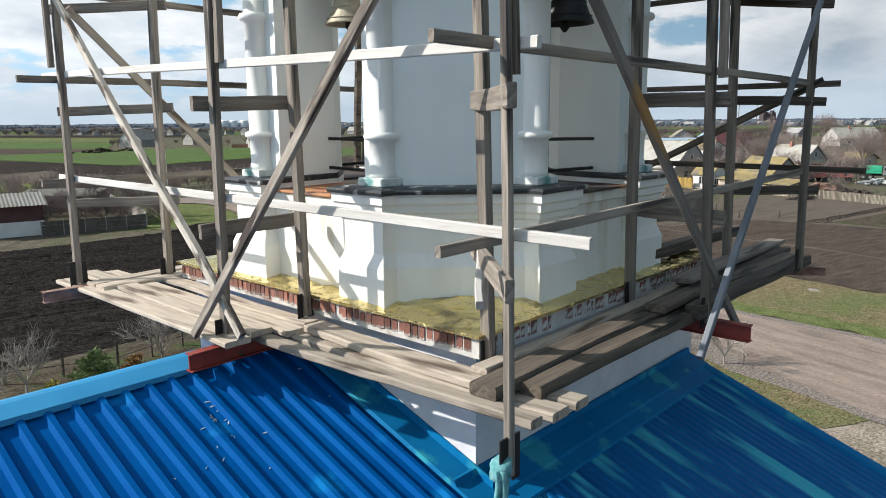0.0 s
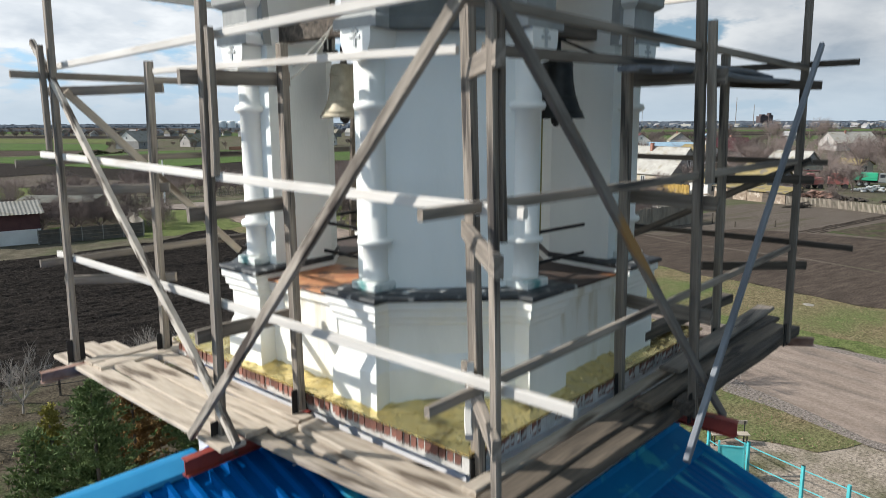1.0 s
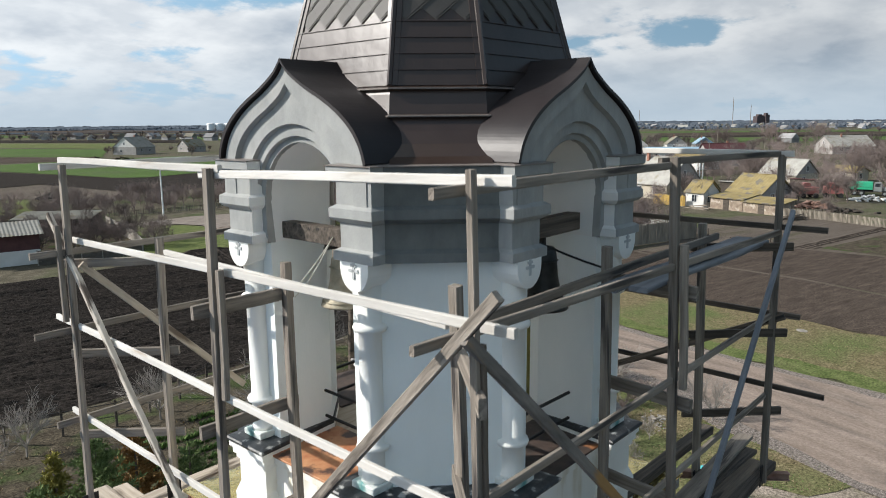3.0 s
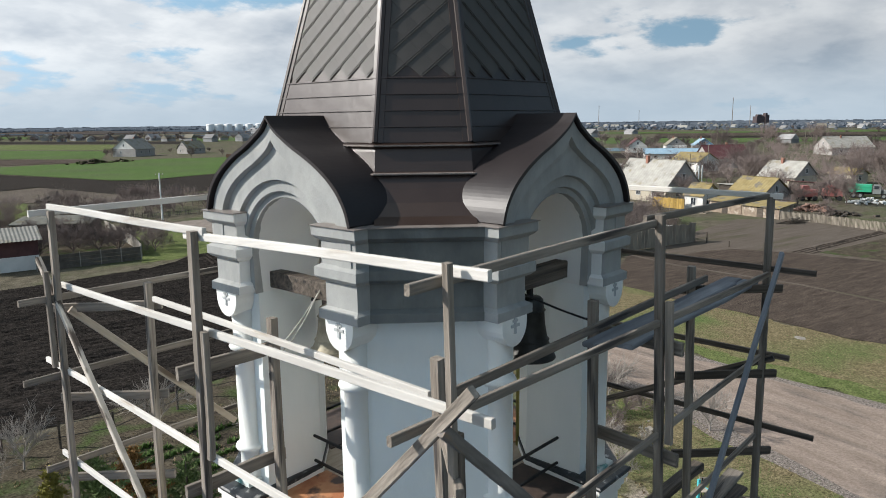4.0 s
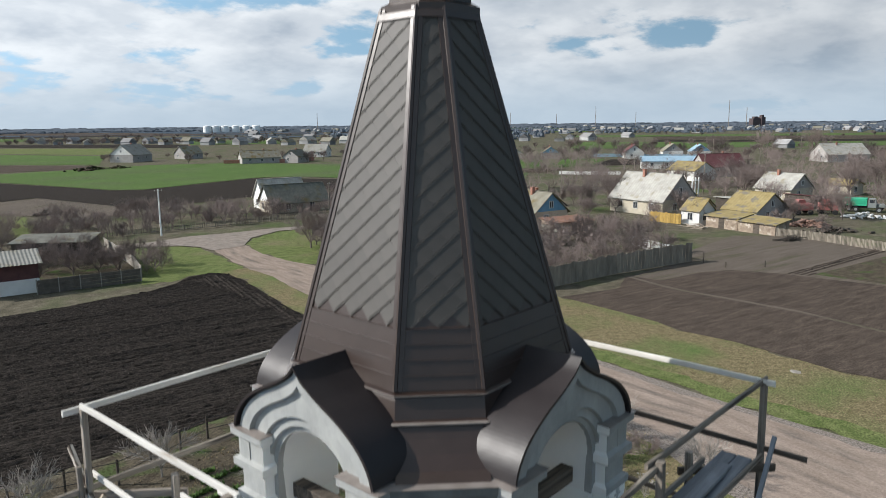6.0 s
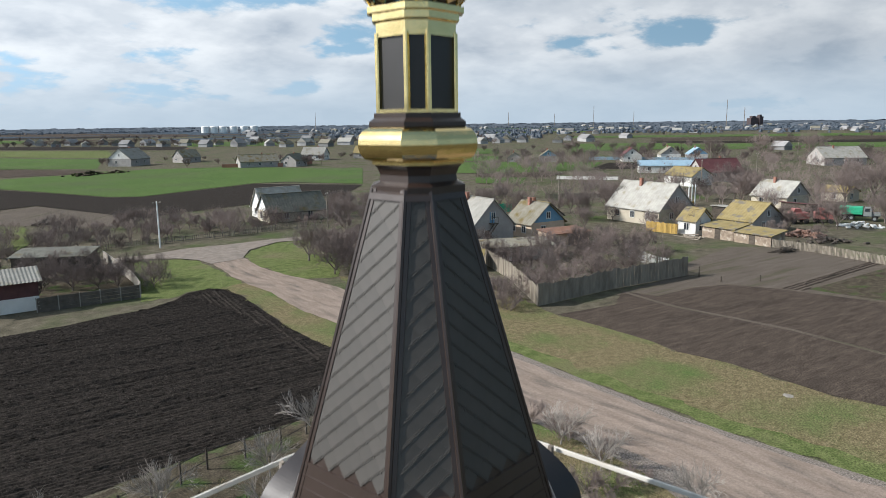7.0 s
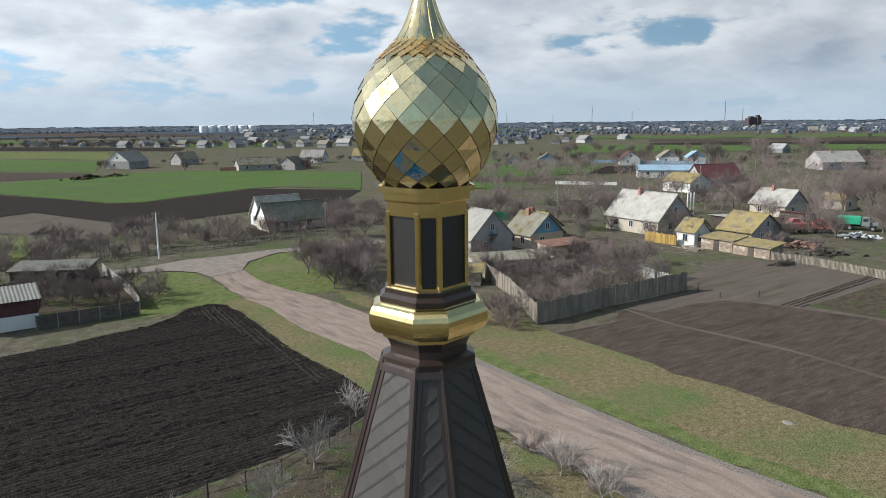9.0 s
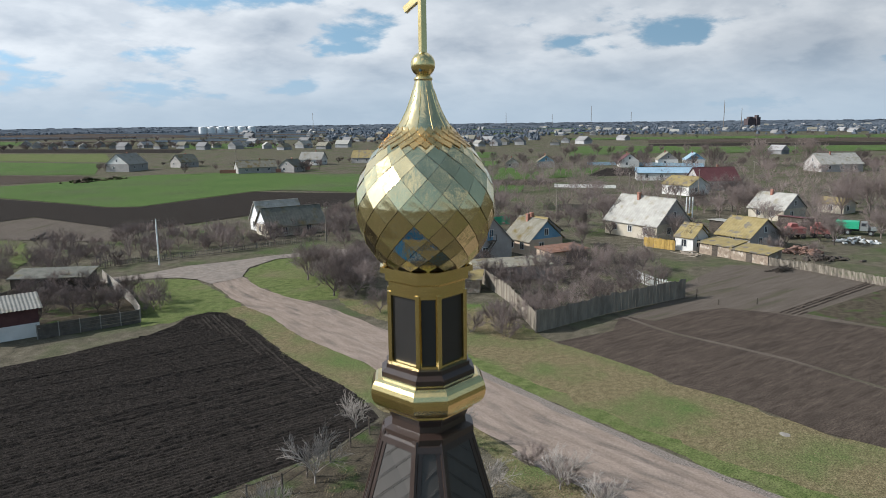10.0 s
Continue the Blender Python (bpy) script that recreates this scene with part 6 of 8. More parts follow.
U = 74  # most ridges of the village run this way
house(120.0, 53.7, U, 12.6, 9.2, 2.9, 7.3, "cream_wall", "asbestos", "grey_wall", "cream house with pale grey ribbed roof and attic window", 3)
stair_house = house(82.8, 66.0, U, 10, 8, 3.0, 7.0, "grey_wall", "asbestos", "grey_wall", "grey-pink house with pale roof and attic door", 2)
def outside_stair(h, x, y0, y1, z1):
    """A steep wooden stair and attic door on the gable wall at local x."""
    d = part("attic_door", box(bmesh.new(), x - 0.03, x + 0.05, y1 - 0.45, y1 + 0.45, z1, z1 + 1.7), M["blue_board"], h, "blue attic door")
    part("landing", box(bmesh.new(), x - 0.9, x + 0.0, y1 - 0.6, y1 + 0.6, z1 - 0.1, z1), M["wood_dark"], h)
    for dx in (-0.85, -0.15):
        bm = bmesh.new()
        beam(bm, (x + dx, y0, 0.1), (x + dx, y1 - 0.5, z1), 0.06, 0.16)
        part("stringer", bm, M["wood_dark"], h)
    n = 11
    for i in range(n):
        t = (i + 0.5) / n
        yy = y0 + (y1 - 0.5 - y0) * t
        part("stair_tread", box(bmesh.new(), x - 0.85, x - 0.15, yy - 0.12, yy + 0.12, z1 * t, z1 * t + 0.04), M["wood_grey"], h)
    for dy in (-0.55, 0.55):
        bm = bmesh.new()
        beam(bm, (x - 0.85, y1 + dy, z1), (x - 0.85, y1 + dy, z1 + 0.95), 0.06, 0.06, (1, 0, 0))
        part("rail_post", bm, M["wood_dark"], h)
    bm = bmesh.new()
    beam(bm, (x - 0.85, y1 - 0.55, z1 + 0.93), (x - 0.85, y1 + 0.55, z1 + 0.93), 0.05, 0.07)
    part("handrail", bm, M["wood_dark"], h)


house(92.7, 61.0, U, 6.6, 7, 2.6, 5.6, "peach", "moss_roof", "blue_board", "small peach house with blue boarded gable", 2)
outside_stair(stair_house, -5.0, 2.6, 0.2, 3.3)
house(101, 66, U, 6, 6.5, 2.3, 4.6, "grey_wall", "yellow_roof", "grey_wall", "low house with lichen-covered roof", 1)
house(157.5, 41.5, U, 8.2, 8.2, 2.6, 5.6, "cream_wall", "asbestos", "grey_wall", "cream house with white-grey roof", 2)
house(214, 77, -40, 13, 9, 3.2, 6.8, "grey_wall", "red_roof", "grey_wall", "house with dark maroon metal roof", 2)
house(240, 103, -60, 22, 8, 2.8, 4.4, "lime", "blue_roof", "lime", "long white building with pale blue roof", 4, False)
house(196, 78, U, 9.5, 9, 3.0, 5.2, "lime", "yellow_roof", "lime", "cream house with ochre roof", 2, False)
house(297.5, 147.5, U - 40, 10, 8.5, 3, 6.2, "lime", "red_roof", "lime", "white cottage with maroon roof", 2)
house(315, 137, U - 40, 9, 9, 3, 6.4, "lime", "moss_roof", "grey_wall", "white cottage with grey roof", 2)
house(320, 126, U - 40, 8, 8.5, 3, 6.0, "lime", "blue_roof", "blue_board", "white cottage with blue gable", 2)
house(276, 178, U - 40, 8, 8, 2.8, 5.6, "grey_wall", "moss_roof", "blue_board", "cottage with blue-green gable", 1)
house(266, 190, U - 40, 5, 6, 2.4, 4.6, "grey_wall", "moss_roof", "grey_wall", "small grey cottage with dull roof", 1)
house(316, 67, U + 60, 17, 13, 3.2, 7.2, "grey_wall", "asbestos", "grey_wall", "large house with broad pale roof", 3)
house(176, 34, U, 6, 5, 2.3, 3.4, "cream_wall", "yellow_roof", "cream_wall", "low cream outbuilding with ochre roof", 1, False)
house(80.2, 110.6, -14, 12, 6.2, 2.2, 5.3, "cream_wall", "dark_slate_roof", "tank_white", "white gabled cottage with dark ribbed slate roof", 2, False)
house(81.5, 117.0, -14, 9, 6.5, 2.4, 6.0, "lime", "asbestos", "tank_white", "white gabled cottage with grey roof behind another", 1, False)
house(151, 331, 30, 15, 12, 3.6, 8.2, "grey_wall", "asbestos", "lime", "house with pale broad roof at the field edge", 2)
house(178, 266, -20, 17, 8, 2.8, 5.6, "grey_wall", "moss_roof", "grey_wall", "long farmhouse at the field edge", 3)
house(191, 257, 20, 9, 8, 2.8, 5.6, "grey_wall", "dark_slate_roof", "grey_wall", "grey-roofed farm building beside the wheat", 2)
house(182, 334, 9, 11, 8, 3, 6.4, "grey_wall", "moss_roof", "grey_wall", "grey farmhouse with mossy roof", 2)
house(231, 292, -60, 12, 9, 3, 6.6, "lime", "asbestos", "lime", "pale farmhouse with grey-white roof", 2)
house(258, 282, -60, 12, 9, 3, 6.6, "grey_wall", "yellow_roof", "grey_wall", "farmhouse with mossy ochre roof", 2)

# yellow-roofed farm sheds
house(109.6, 40.8, U, 3.6, 3.8, 2.5, 4.1, "lime", "yellow_roof", "lime", "small lime-washed hut with yellow lichen roof", 1, False, 0.25, group="farm sheds")
house(113.8, 42.2, U, 3.4, 3.4, 2.6, 3.9, "lime", "yellow_roof", "grey_wall", "lime-washed shed with yellow lichen roof", 1, False, 0.25, group="farm sheds")
house(120.4, 35.2, U, 6.4, 8.6, 2.1, 4.8, "grey_wall", "yellow_roof", "grey_wall", "barn with broad ochre lichen-covered roof", 1, False, group="farm sheds")


def lean_to(x, y, deg, L, W, h0, h1, wall, roof, label):
    s = thing("shed", label, "shed", "farm sheds")
    bm = bmesh.new()
    loft(bm, [[(xx, -W / 2, 0), (xx, W / 2, 0), (xx, W / 2, h1), (xx, -W / 2, h0)] for xx in (-L / 2, L / 2)])
    part("wall", bm, M[wall], s)
    bm = bmesh.new()
    sl = (h1 - h0) / W
    o = 0.3
    loft(bm, [[(xx, -W / 2 - o, h0 - sl * o + 0.02), (xx, W / 2 + o, h1 + sl * o + 0.02), (xx, W / 2 + o, h1 + sl * o + 0.14), (xx, -W / 2 - o, h0 - sl * o + 0.14)] for xx in (-L / 2 - o, L / 2 + o)])
    part("roof", bm, M[roof], s)
    bm = bmesh.new()
    box(bm, -0.5, 0.5, -W / 2 - 0.05, -W / 2 + 0.03, 0.0, min(1.9, h0 - 0.1))
    part("door", bm, M["wood_dark"], s)
    s.matrix_world = place(x, y, deg)
    return s


M["patch"] = mat("patched_stone_and_board_wall", (0.20, 0.15, 0.115), (0.38, 0.31, 0.24), 1.5, 0.95, bump=0.4, bscale=4, spot=(0.48, 0.42, 0.35), spot_scale=1.2, spot_at=0.55, spec=0.1)
lean_to(108.2, 35.2, U - 180, 5.8, 3.6, 1.8, 2.3, "patch", "yellow_roof", "open patched shed with yellow lean-to roof")
lean_to(106.2, 29.3, U - 180, 6.2, 3.4, 1.6, 2.1, "patch", "yellow_roof", "low patched shed with yellow lean-to roof")
lean_to(131, 43, U, 4.5, 3.5, 2.2, 2.4, "wood_dark", "asbestos", "dark carport with flat grey roof")
lean_to(144, 34, U, 5.0, 4.0, 2.1, 2.5, "wood_dark", "red_roof", "small shed with red-brown roof")
lean_to(73.5, 52.0, -35, 11, 4, 1.9, 2.3, "grey_wall", "moss_roof", "low outhouse with pale sheet roof")
lean_to(63.8, 52.6, -55, 5, 3.6, 1.7, 2.1, "patch", "yellow_roof", "low leaning shed with yellowed roof")
lean_to(88, 52.5, -20, 7, 3.6, 1.9, 2.2, "peach", "rusty_roof", "low outhouse with rusty roof")
lean_to(30.0, 95.5, -42, 9.5, 4, 1.9, 2.4, "wood_dark", "dark_slate_roof", "long low shed with dark sheet roof beside the street")
# shed by the ploughed field
sh_ = thing("shed", "old shed with corrugated roof and red doors above whitewashed base", "shed", "farm sheds")
bm = bmesh.new()
box(bm, -3.5, 3.0, -2.5, 2.5, 0, 1.5)
part("base_wall", bm, M["lime"], sh_)
bm = bmesh.new()
box(bm, -3.5, 3.0, -2.46, 2.46, 1.5, 3.2)
M["maroon"] = mat("maroon_painted_boards", (0.075, 0.03, 0.03), (0.12, 0.05, 0.045), 1.5, 0.8, bump=0.2)
part("upper_wall", bm, M["maroon"], sh_)
bm = bmesh.new()
prof = []
for i in range(41):
    prof.append((-3.9 + 7.3 * i / 40, 0.05 * (i % 2)))
loft(bm, [[(px_, yy, zz + pz) for px_, pz in prof] for yy, zz in ((-3.1, 3.1), (0.2, 4.2))], closed=False)
loft(bm, [[(px_, yy, zz + pz) for px_, pz in prof] for yy, zz in ((0.2, 4.2), (3.1, 3.2))], closed=False)
part("roof", bm, M["asbestos"], sh_)
sh_.matrix_world = place(17.9, 76.8, -12)


# fences
def fence(pts, h, material, label, pitch=0.0, bw=0.16, posts=2.5, wire=False, pm="wood_grey", panels=False):
    f = thing("fence", label, "fence", "fences", at=(pts[0][0], pts[0][1], 0))
    o = Vector((pts[0][0], pts[0][1], 0))
    for (x0, y0), (x1, y1) in zip(pts, pts[1:]):
        a, b = Vector((x0, y0, 0)) - o, Vector((x1, y1, 0)) - o
        ln = (b - a).length
        d = (b - a) / ln
        n = max(1, round(ln / posts))
        for k in range(n + 1):
            bm = bmesh.new()
            c = a + d * (ln * k / n) - (Vector() if wire or panels else d.cross(Vector((0, 0, 1))) * 0.07)
            beam(bm, c, c + Vector((0, 0, h + 0.08)), 0.1, 0.1, d, c=0.01)
            part("post", bm, M[pm], f)
        if panels:
            for k in range(n):
                bm = bmesh.new()
                c, e = a + d * (ln * (k + 0.02) / n), a + d * (ln * (k + 0.98) / n)
                for r in range(4):
                    zz = h * (r + 0.5) / 4
                    beam(bm, c + Vector((0, 0, zz)), e + Vector((0, 0, zz)), 0.07, h / 4 - 0.02, c=0.012)
                part("panel", bm, M[material], f)
        elif wire:
            for zz in (h * 0.45, h * 0.95):
                bm = bmesh.new()
                beam(bm, a + Vector((0, 0, zz)), b + Vector((0, 0, zz)), 0.03, 0.03, c=0.006)
                part("rail", bm, M[material], f)
        else:
            m = int(ln / (bw + pitch))
            bm = bmesh.new()
            for k in range(m):
                c = a + d * (ln * (k + 0.5) / m) + Vector((0, 0, 0.05))
                hh = h * random.uniform(0.93, 1.04)
                beam(bm, c, c + Vector((0, 0, hh)), 0.03, bw, d, c=0.004)
                if bw >= 0.3:
                    part("board", bm, M[material], f)
                    bm = bmesh.new()
            if bw < 0.3:
                tagged(part("boarding", bm, M[material], f), kind="stuff")
            for zz in (h * 0.25, h * 0.8):
                bm = bmesh.new()
                off = d.cross(Vector((0, 0, 1))) * -0.05
                beam(bm, a + off + Vector((0, 0, zz)), b + off + Vector((0, 0, zz)), 0.05, 0.08, c=0.006)
                part("rail", bm, M["wood_grey"], f)
    return f


fence([(70.69, 56.4), (62.23, 43.97), (53.68, 34.18)], 2.1, "fence_wood", "weathered board fence round the orchard", 0.02)
fence([(53.68, 34.18), (65.3, 31.98), (77.42, 28.38)], 2.3, "fence_wood", "tall patched board fence round the orchard", 0.005, 0.55)
fence([(77.42, 28.38), (79.43, 33.18), (84, 39.6)], 1.5, "white_paint", "pale picket fence at the back of the orchard", 0.14, 0.14)
fence([(19.6, 72.6), (29.4, 70.4)], 1.5, "fence_panel", "dark concrete panel fence along the ploughed field", posts=2.0, pm="concrete", panels=True)
fence([(30.34, 72.21), (32.71, 79.37), (36.64, 96.28)], 1.4, "concrete", "crumbling pale wall panels beside the grass", posts=3.0, pm="concrete", panels=True)
fence([(5.62, 87.33), (21.63, 91.31), (35.63, 97.77)], 1.5, "fence_wood", "grey board fence along the street", 0.02)
fence([(-6.05, 30.18), (3.15, 28.88), (5.25, 27.98), (7.35, 27.18), (12.85, 28.58), (17.05, 27.58), (25.95, 29.58)], 1.25, "iron", "rusty post and wire fence at the field edge", posts=2.1, wire=True, pm="wood_dark")
fence([(107.61, 48.35), (106.93, 42.48)], 1.7, "yellow_fence", "ochre board fence beside the cream house", 0.02, 0.2)
fence([(103.68, 26.58), (103.08, 20.98), (100.07, 13.88), (97.56, 7.58)], 1.2, "fence_wood", "woven twig fence of the vegetable plot", 0.05, 0.12)
fence([(39.61, 105.23), (59.67, 100.75), (77.72, 98.27)], 1.0, "fence_wood", "low grey fence along the street", 0.25, 0.1)
fence([(140, 90), (160, 70), (185, 55)], 1.3, "fence_wood", "weathered grey garden board fence", 0.05, 0.14)
fence([(192, 120), (199.5, 102)], 1.1, "lime", "long low white garden wall", 0.0, 0.8)
fence([(108, 88), (115.5, 82.4)], 1.7, "green_body", "dull green sheet fence between gardens", 0.0, 0.5)
fence([(296, 168), (304, 155), (312, 118)], 1.6, "blue_roof", "pale blue painted garden fence", 0.02, 0.3)
fence([(165, 274), (190, 255), (205, 262)], 1.6, "chim", "brick-red garden wall beside farmhouse", 0.0, 0.6)
# turquoise railing by the church gate
fence([(18.9, 3.9), (18.0, 2.2), (17.4, 0.3), (16.6, -2.5)], 1.25, "teal_paint", "turquoise painted metal fence by the church", posts=1.9, wire=True, pm="teal_paint")
# low sheet gate in the turquoise fence
gate = thing("metal_gate", "turquoise painted sheet metal gate of the churchyard", "gate", at=(17.2, 2.9, 0))
for x0, x1, z0, z1, nm in ((-0.03, 0.03, 0.0, 1.45, "gate_post"), (0.78, 0.84, 0.0, 1.45, "gate_post"), (0.03, 0.78, 0.22, 0.27, "gate_frame"), (0.03, 0.78, 1.25, 1.30, "gate_frame")):
    bm = bmesh.new()
    box(bm, x0, x1, -0.03, 0.03, z0, z1, 0.006)
    part(nm, bm, M["teal_paint"], gate)
bm = bmesh.new()
box(bm, 0.03, 0.78, -0.008, 0.008, 0.27, 1.25)
part("gate_panel", bm, M["teal_paint"], gate)
gate.rotation_euler = (0, 0, radians(-62))

# bench by the fence
bn = thing("bench", "simple wooden bench with backrest on grass", "bench", at=(20.2, 3.6, 0))
for nm, p, q, w, h in (("seat", (-0.7, 0, 0.45), (0.7, 0, 0.45), 0.34, 0.04), ("backrest", (-0.7, 0.2, 0.82), (0.7, 0.2, 0.82), 0.03, 0.16)):
    bm = bmesh.new()
    beam(bm, p, q, w, h)
    part(nm, bm, M["wood_plank"], bn)
for sx in (-0.6, 0.6):
    for sy in (-0.13, 0.17):
        bm = bmesh.new()
        beam(bm, (sx, sy, 0), (sx, sy, 0.45 if sy < 0 else 0.88), 0.04, 0.04, (1, 0, 0))
        part("leg", bm, M["iron"], bn)
bn.rotation_euler.z = radians(-50)


# utility poles
def pole(x, y, h, label="pale concrete utility pole", strut=False):
    p = thing("utility_pole", label, "pole", "utility poles", at=(x, y, 0))
    bm = bmesh.new()
    lathe(bm, [(0.14, 0), (0.09, h)], 8)
    part("shaft", bm, M["tank_white"] if "pale" in label else M["wood_grey"], p)
    bm = bmesh.new()
    beam(bm, (-0.6, 0, h - 0.3), (0.6, 0, h - 0.3), 0.07, 0.07)
    arm = part("crossarm", bm, M["wood_grey"], p)
    for sx in (-0.5, 0.0, 0.5):
        bm = bmesh.new()
        lathe(bm, [(0.03, h - 0.27), (0.045, h - 0.2), (0.03, h - 0.12)], 6, sx, 0)
        part("insulator", bm, M["white_paint"], arm)
    if strut:
        bm = bmesh.new()
        beam(bm, (2.2, 0, 0), (0.05, 0, h * 0.8), 0.1, 0.1)
        part("strut", bm, M["wood_grey"], p)
    p.rotation_euler.z = radians(random.uniform(-40, 40))


pole(46.9, 99.9, 7.3)
for x, y, h, s in ((77, 95.8, 6.5, False), (131, 80.6, 7.5, False), (177.5, 86.4, 7, False), (185, 69.8, 8, False), (203, 320, 9, True), (150, 60, 7, False), (230, 70, 8, False), (178, 58, 7, False), (290, 108, 9, False), (340, 88, 9, False), (62, 330, 9, False)):
    pole(x, y, h, "grey timber utility pole", s)


# ---- bare trees ----
TWIGS = [9, 13]


SHOOTS = [2]


def limbs(bm, p, d, ln, r, depth, sides, spread, rnd):
    """One tapered limb with its own side limbs, bending a little on its way; the last ones are fine twigs."""
    if depth == 0:
        s = d.cross(Vector((0.3, 0.9, 0.2))).normalized() * r
        u = s.cross(d)
        bend = p + d * ln + Vector((rnd.gauss(0, 0.06), rnd.gauss(0, 0.06), rnd.uniform(0, 0.1))) * ln
        q = [bm.verts.new(p + s), bm.verts.new(p - s * 0.5 + u * 0.87), bm.verts.new(p - s * 0.5 - u * 0.87)]
        tip = bm.verts.new(bend)
        for i in range(3):
            bm.faces.new((q[i], q[(i + 1) % 3], tip))
        # thin side shoots
        for i in range(SHOOTS[0]):
            c = p.lerp(bend, rnd.uniform(0.15, 0.9))
            dd = (d + Vector((rnd.gauss(0, 0.6), rnd.gauss(0, 0.6), rnd.gauss(0.15, 0.5)))).normalized()
            w = dd.cross(Vector((rnd.gauss(0, 1), rnd.gauss(0, 1), rnd.gauss(0, 1)))).normalized() * r * 0.8
            bm.faces.new((bm.verts.new(c + w), bm.verts.new(c - w), bm.verts.new(c + dd * ln * rnd.uniform(0.4, 0.8))))
        return
    seg = 3 if depth > 1 else 2
    pts, dirs = [p.copy()], [d.copy()]
    for k in range(seg):
        d = (d + Vector((rnd.uniform(-1, 1), rnd.uniform(-1, 1), rnd.uniform(-0.5, 0.9))) * 0.18).normalized()
        p = p + d * (ln / seg)
        pts.append(p.copy())
        dirs.append(d.copy())
    rings = []
    for k, (c, dd) in enumerate(zip(pts, dirs)):
        s = dd.cross(Vector((0.3, 0.9, 0.2))).normalized()
        u = s.cross(dd)
        rr = r * (1 - 0.55 * k / seg)
        rings.append([c + (s * math.cos(2 * math.pi * i / sides) + u * math.sin(2 * math.pi * i / sides)) * rr for i in range(sides)])
    loft(bm, rings, caps=False)
    n = rnd.randint(4, 5) if depth > 1 else rnd.randint(*TWIGS)
    for i in range(n):
        t = rnd.uniform(0.25, 1.0) if i else 1.0
        k = min(seg - 1, int(t * seg))
        c = pts[k].lerp(pts[k + 1], t * seg - k)
        a = rnd.uniform(0, 2 * math.pi)
        dd = dirs[k]
        s = dd.cross(Vector((math.cos(a), math.sin(a), 0.31))).normalized()
        nd = (dd + s * rnd.uniform(0.55, 1.0) * spread + Vector((0, 0, 0.18))).normalized()
        limbs(bm, c, nd, ln * rnd.uniform(0.55, 0.8), max(r * 0.5, 0.013) if depth > 1 else 0.011, depth - 1, 3, spread, rnd)


def bare_tree(seed, h, spread, depth, label, twig="twig", bark="bark", stems=1, trunk=0.22, thick=1.0):
    rnd = random.Random(seed)
    t = thing("tree", label, "tree", "bare trees")
    crown = bmesh.new()
    for sidx in range(stems):
        tb = bmesh.new()
        lean = Vector((rnd.uniform(-0.12, 0.12), rnd.uniform(-0.12, 0.12), 1)).normalized() if stems == 1 else Vector((rnd.uniform(-0.7, 0.7), rnd.uniform(-0.7, 0.7), 1)).normalized()
        base = Vector((0, 0, -0.1)) if stems == 1 else Vector((rnd.uniform(-0.3, 0.3), rnd.uniform(-0.3, 0.3), -0.1))
        th = h * trunk
        r0 = 0.021 * h * thick / (1 if stems == 1 else 2)
        tip = base + lean * th
        rings = []
        for k in range(4):
            c = base.lerp(tip, k / 3)
            rr = r0 * (1.15 - 0.35 * k / 3)
            rings.append([c + Vector((math.cos(2 * math.pi * i / 6), math.sin(2 * math.pi * i / 6), 0)) * rr for i in range(6)])
        loft(tb, rings)
        part("trunk", tb, M[bark], t)
        n = rnd.randint(6, 8) if stems == 1 else 2
        for i in range(n):
            a = 2 * math.pi * i / n + rnd.uniform(-0.3, 0.3)
            d = (lean + Vector((math.cos(a), math.sin(a), 0)) * spread * rnd.uniform(0.5, 1.0)).normalized()
            limbs(crown, tip - lean * th * rnd.uniform(0, 0.25), d, h * rnd.uniform(0.32, 0.42), r0 * 0.55, depth, 4, spread, rnd)
    part("crown", crown, M[twig], t)
    return t


protos = [bare_tree(1, 4.6, 1.15, 3, "bare spreading fruit tree with reddish twigs", trunk=0.13), bare_tree(2, 4.2, 1.35, 3, "bare spreading fruit tree with reddish twigs", trunk=0.12),
          bare_tree(3, 6.2, 0.9, 3, "bare tree with dense fine twigs", trunk=0.16), bare_tree(4, 2.6, 0.8, 2, "bare shrub with many stems", stems=6, trunk=0.1), bare_tree(5, 3.2, 0.9, 2, "bare shrub with many stems", stems=7, trunk=0.08)]
TWIGS[:] = [3, 4]
SHOOTS[0] = 0
pale = bare_tree(6, 2.9, 0.95, 3, "young pale-barked bare tree in the garden", "pale_bark", "pale_bark", thick=0.8)
pale2 = bare_tree(7, 3.2, 0.8, 3, "young pale-barked bare tree in the garden", "pale_bark", "pale_bark", thick=0.8)
TWIGS[:] = [9, 13]
SHOOTS[0] = 2
rt = random.Random(11)


def plant(src, x, y, s=1.0):
    m = Matrix.Translation((x, y, 0)) @ rz(rt.uniform(0, 360))
    c = copy_thing(src, m)
    c.scale = (s, s, s * rt.uniform(0.9, 1.1))
    return c


first = [(protos[0], 66, 44), (protos[1], 62, 52), (protos[2], 160, 60), (protos[3], 44, 108), (protos[4], 52, 109), (pale, 3.4, 27.0), (pale2, 9.1, 26.4)]
for src, x, y in first:
    src.location = (x, y, 0)
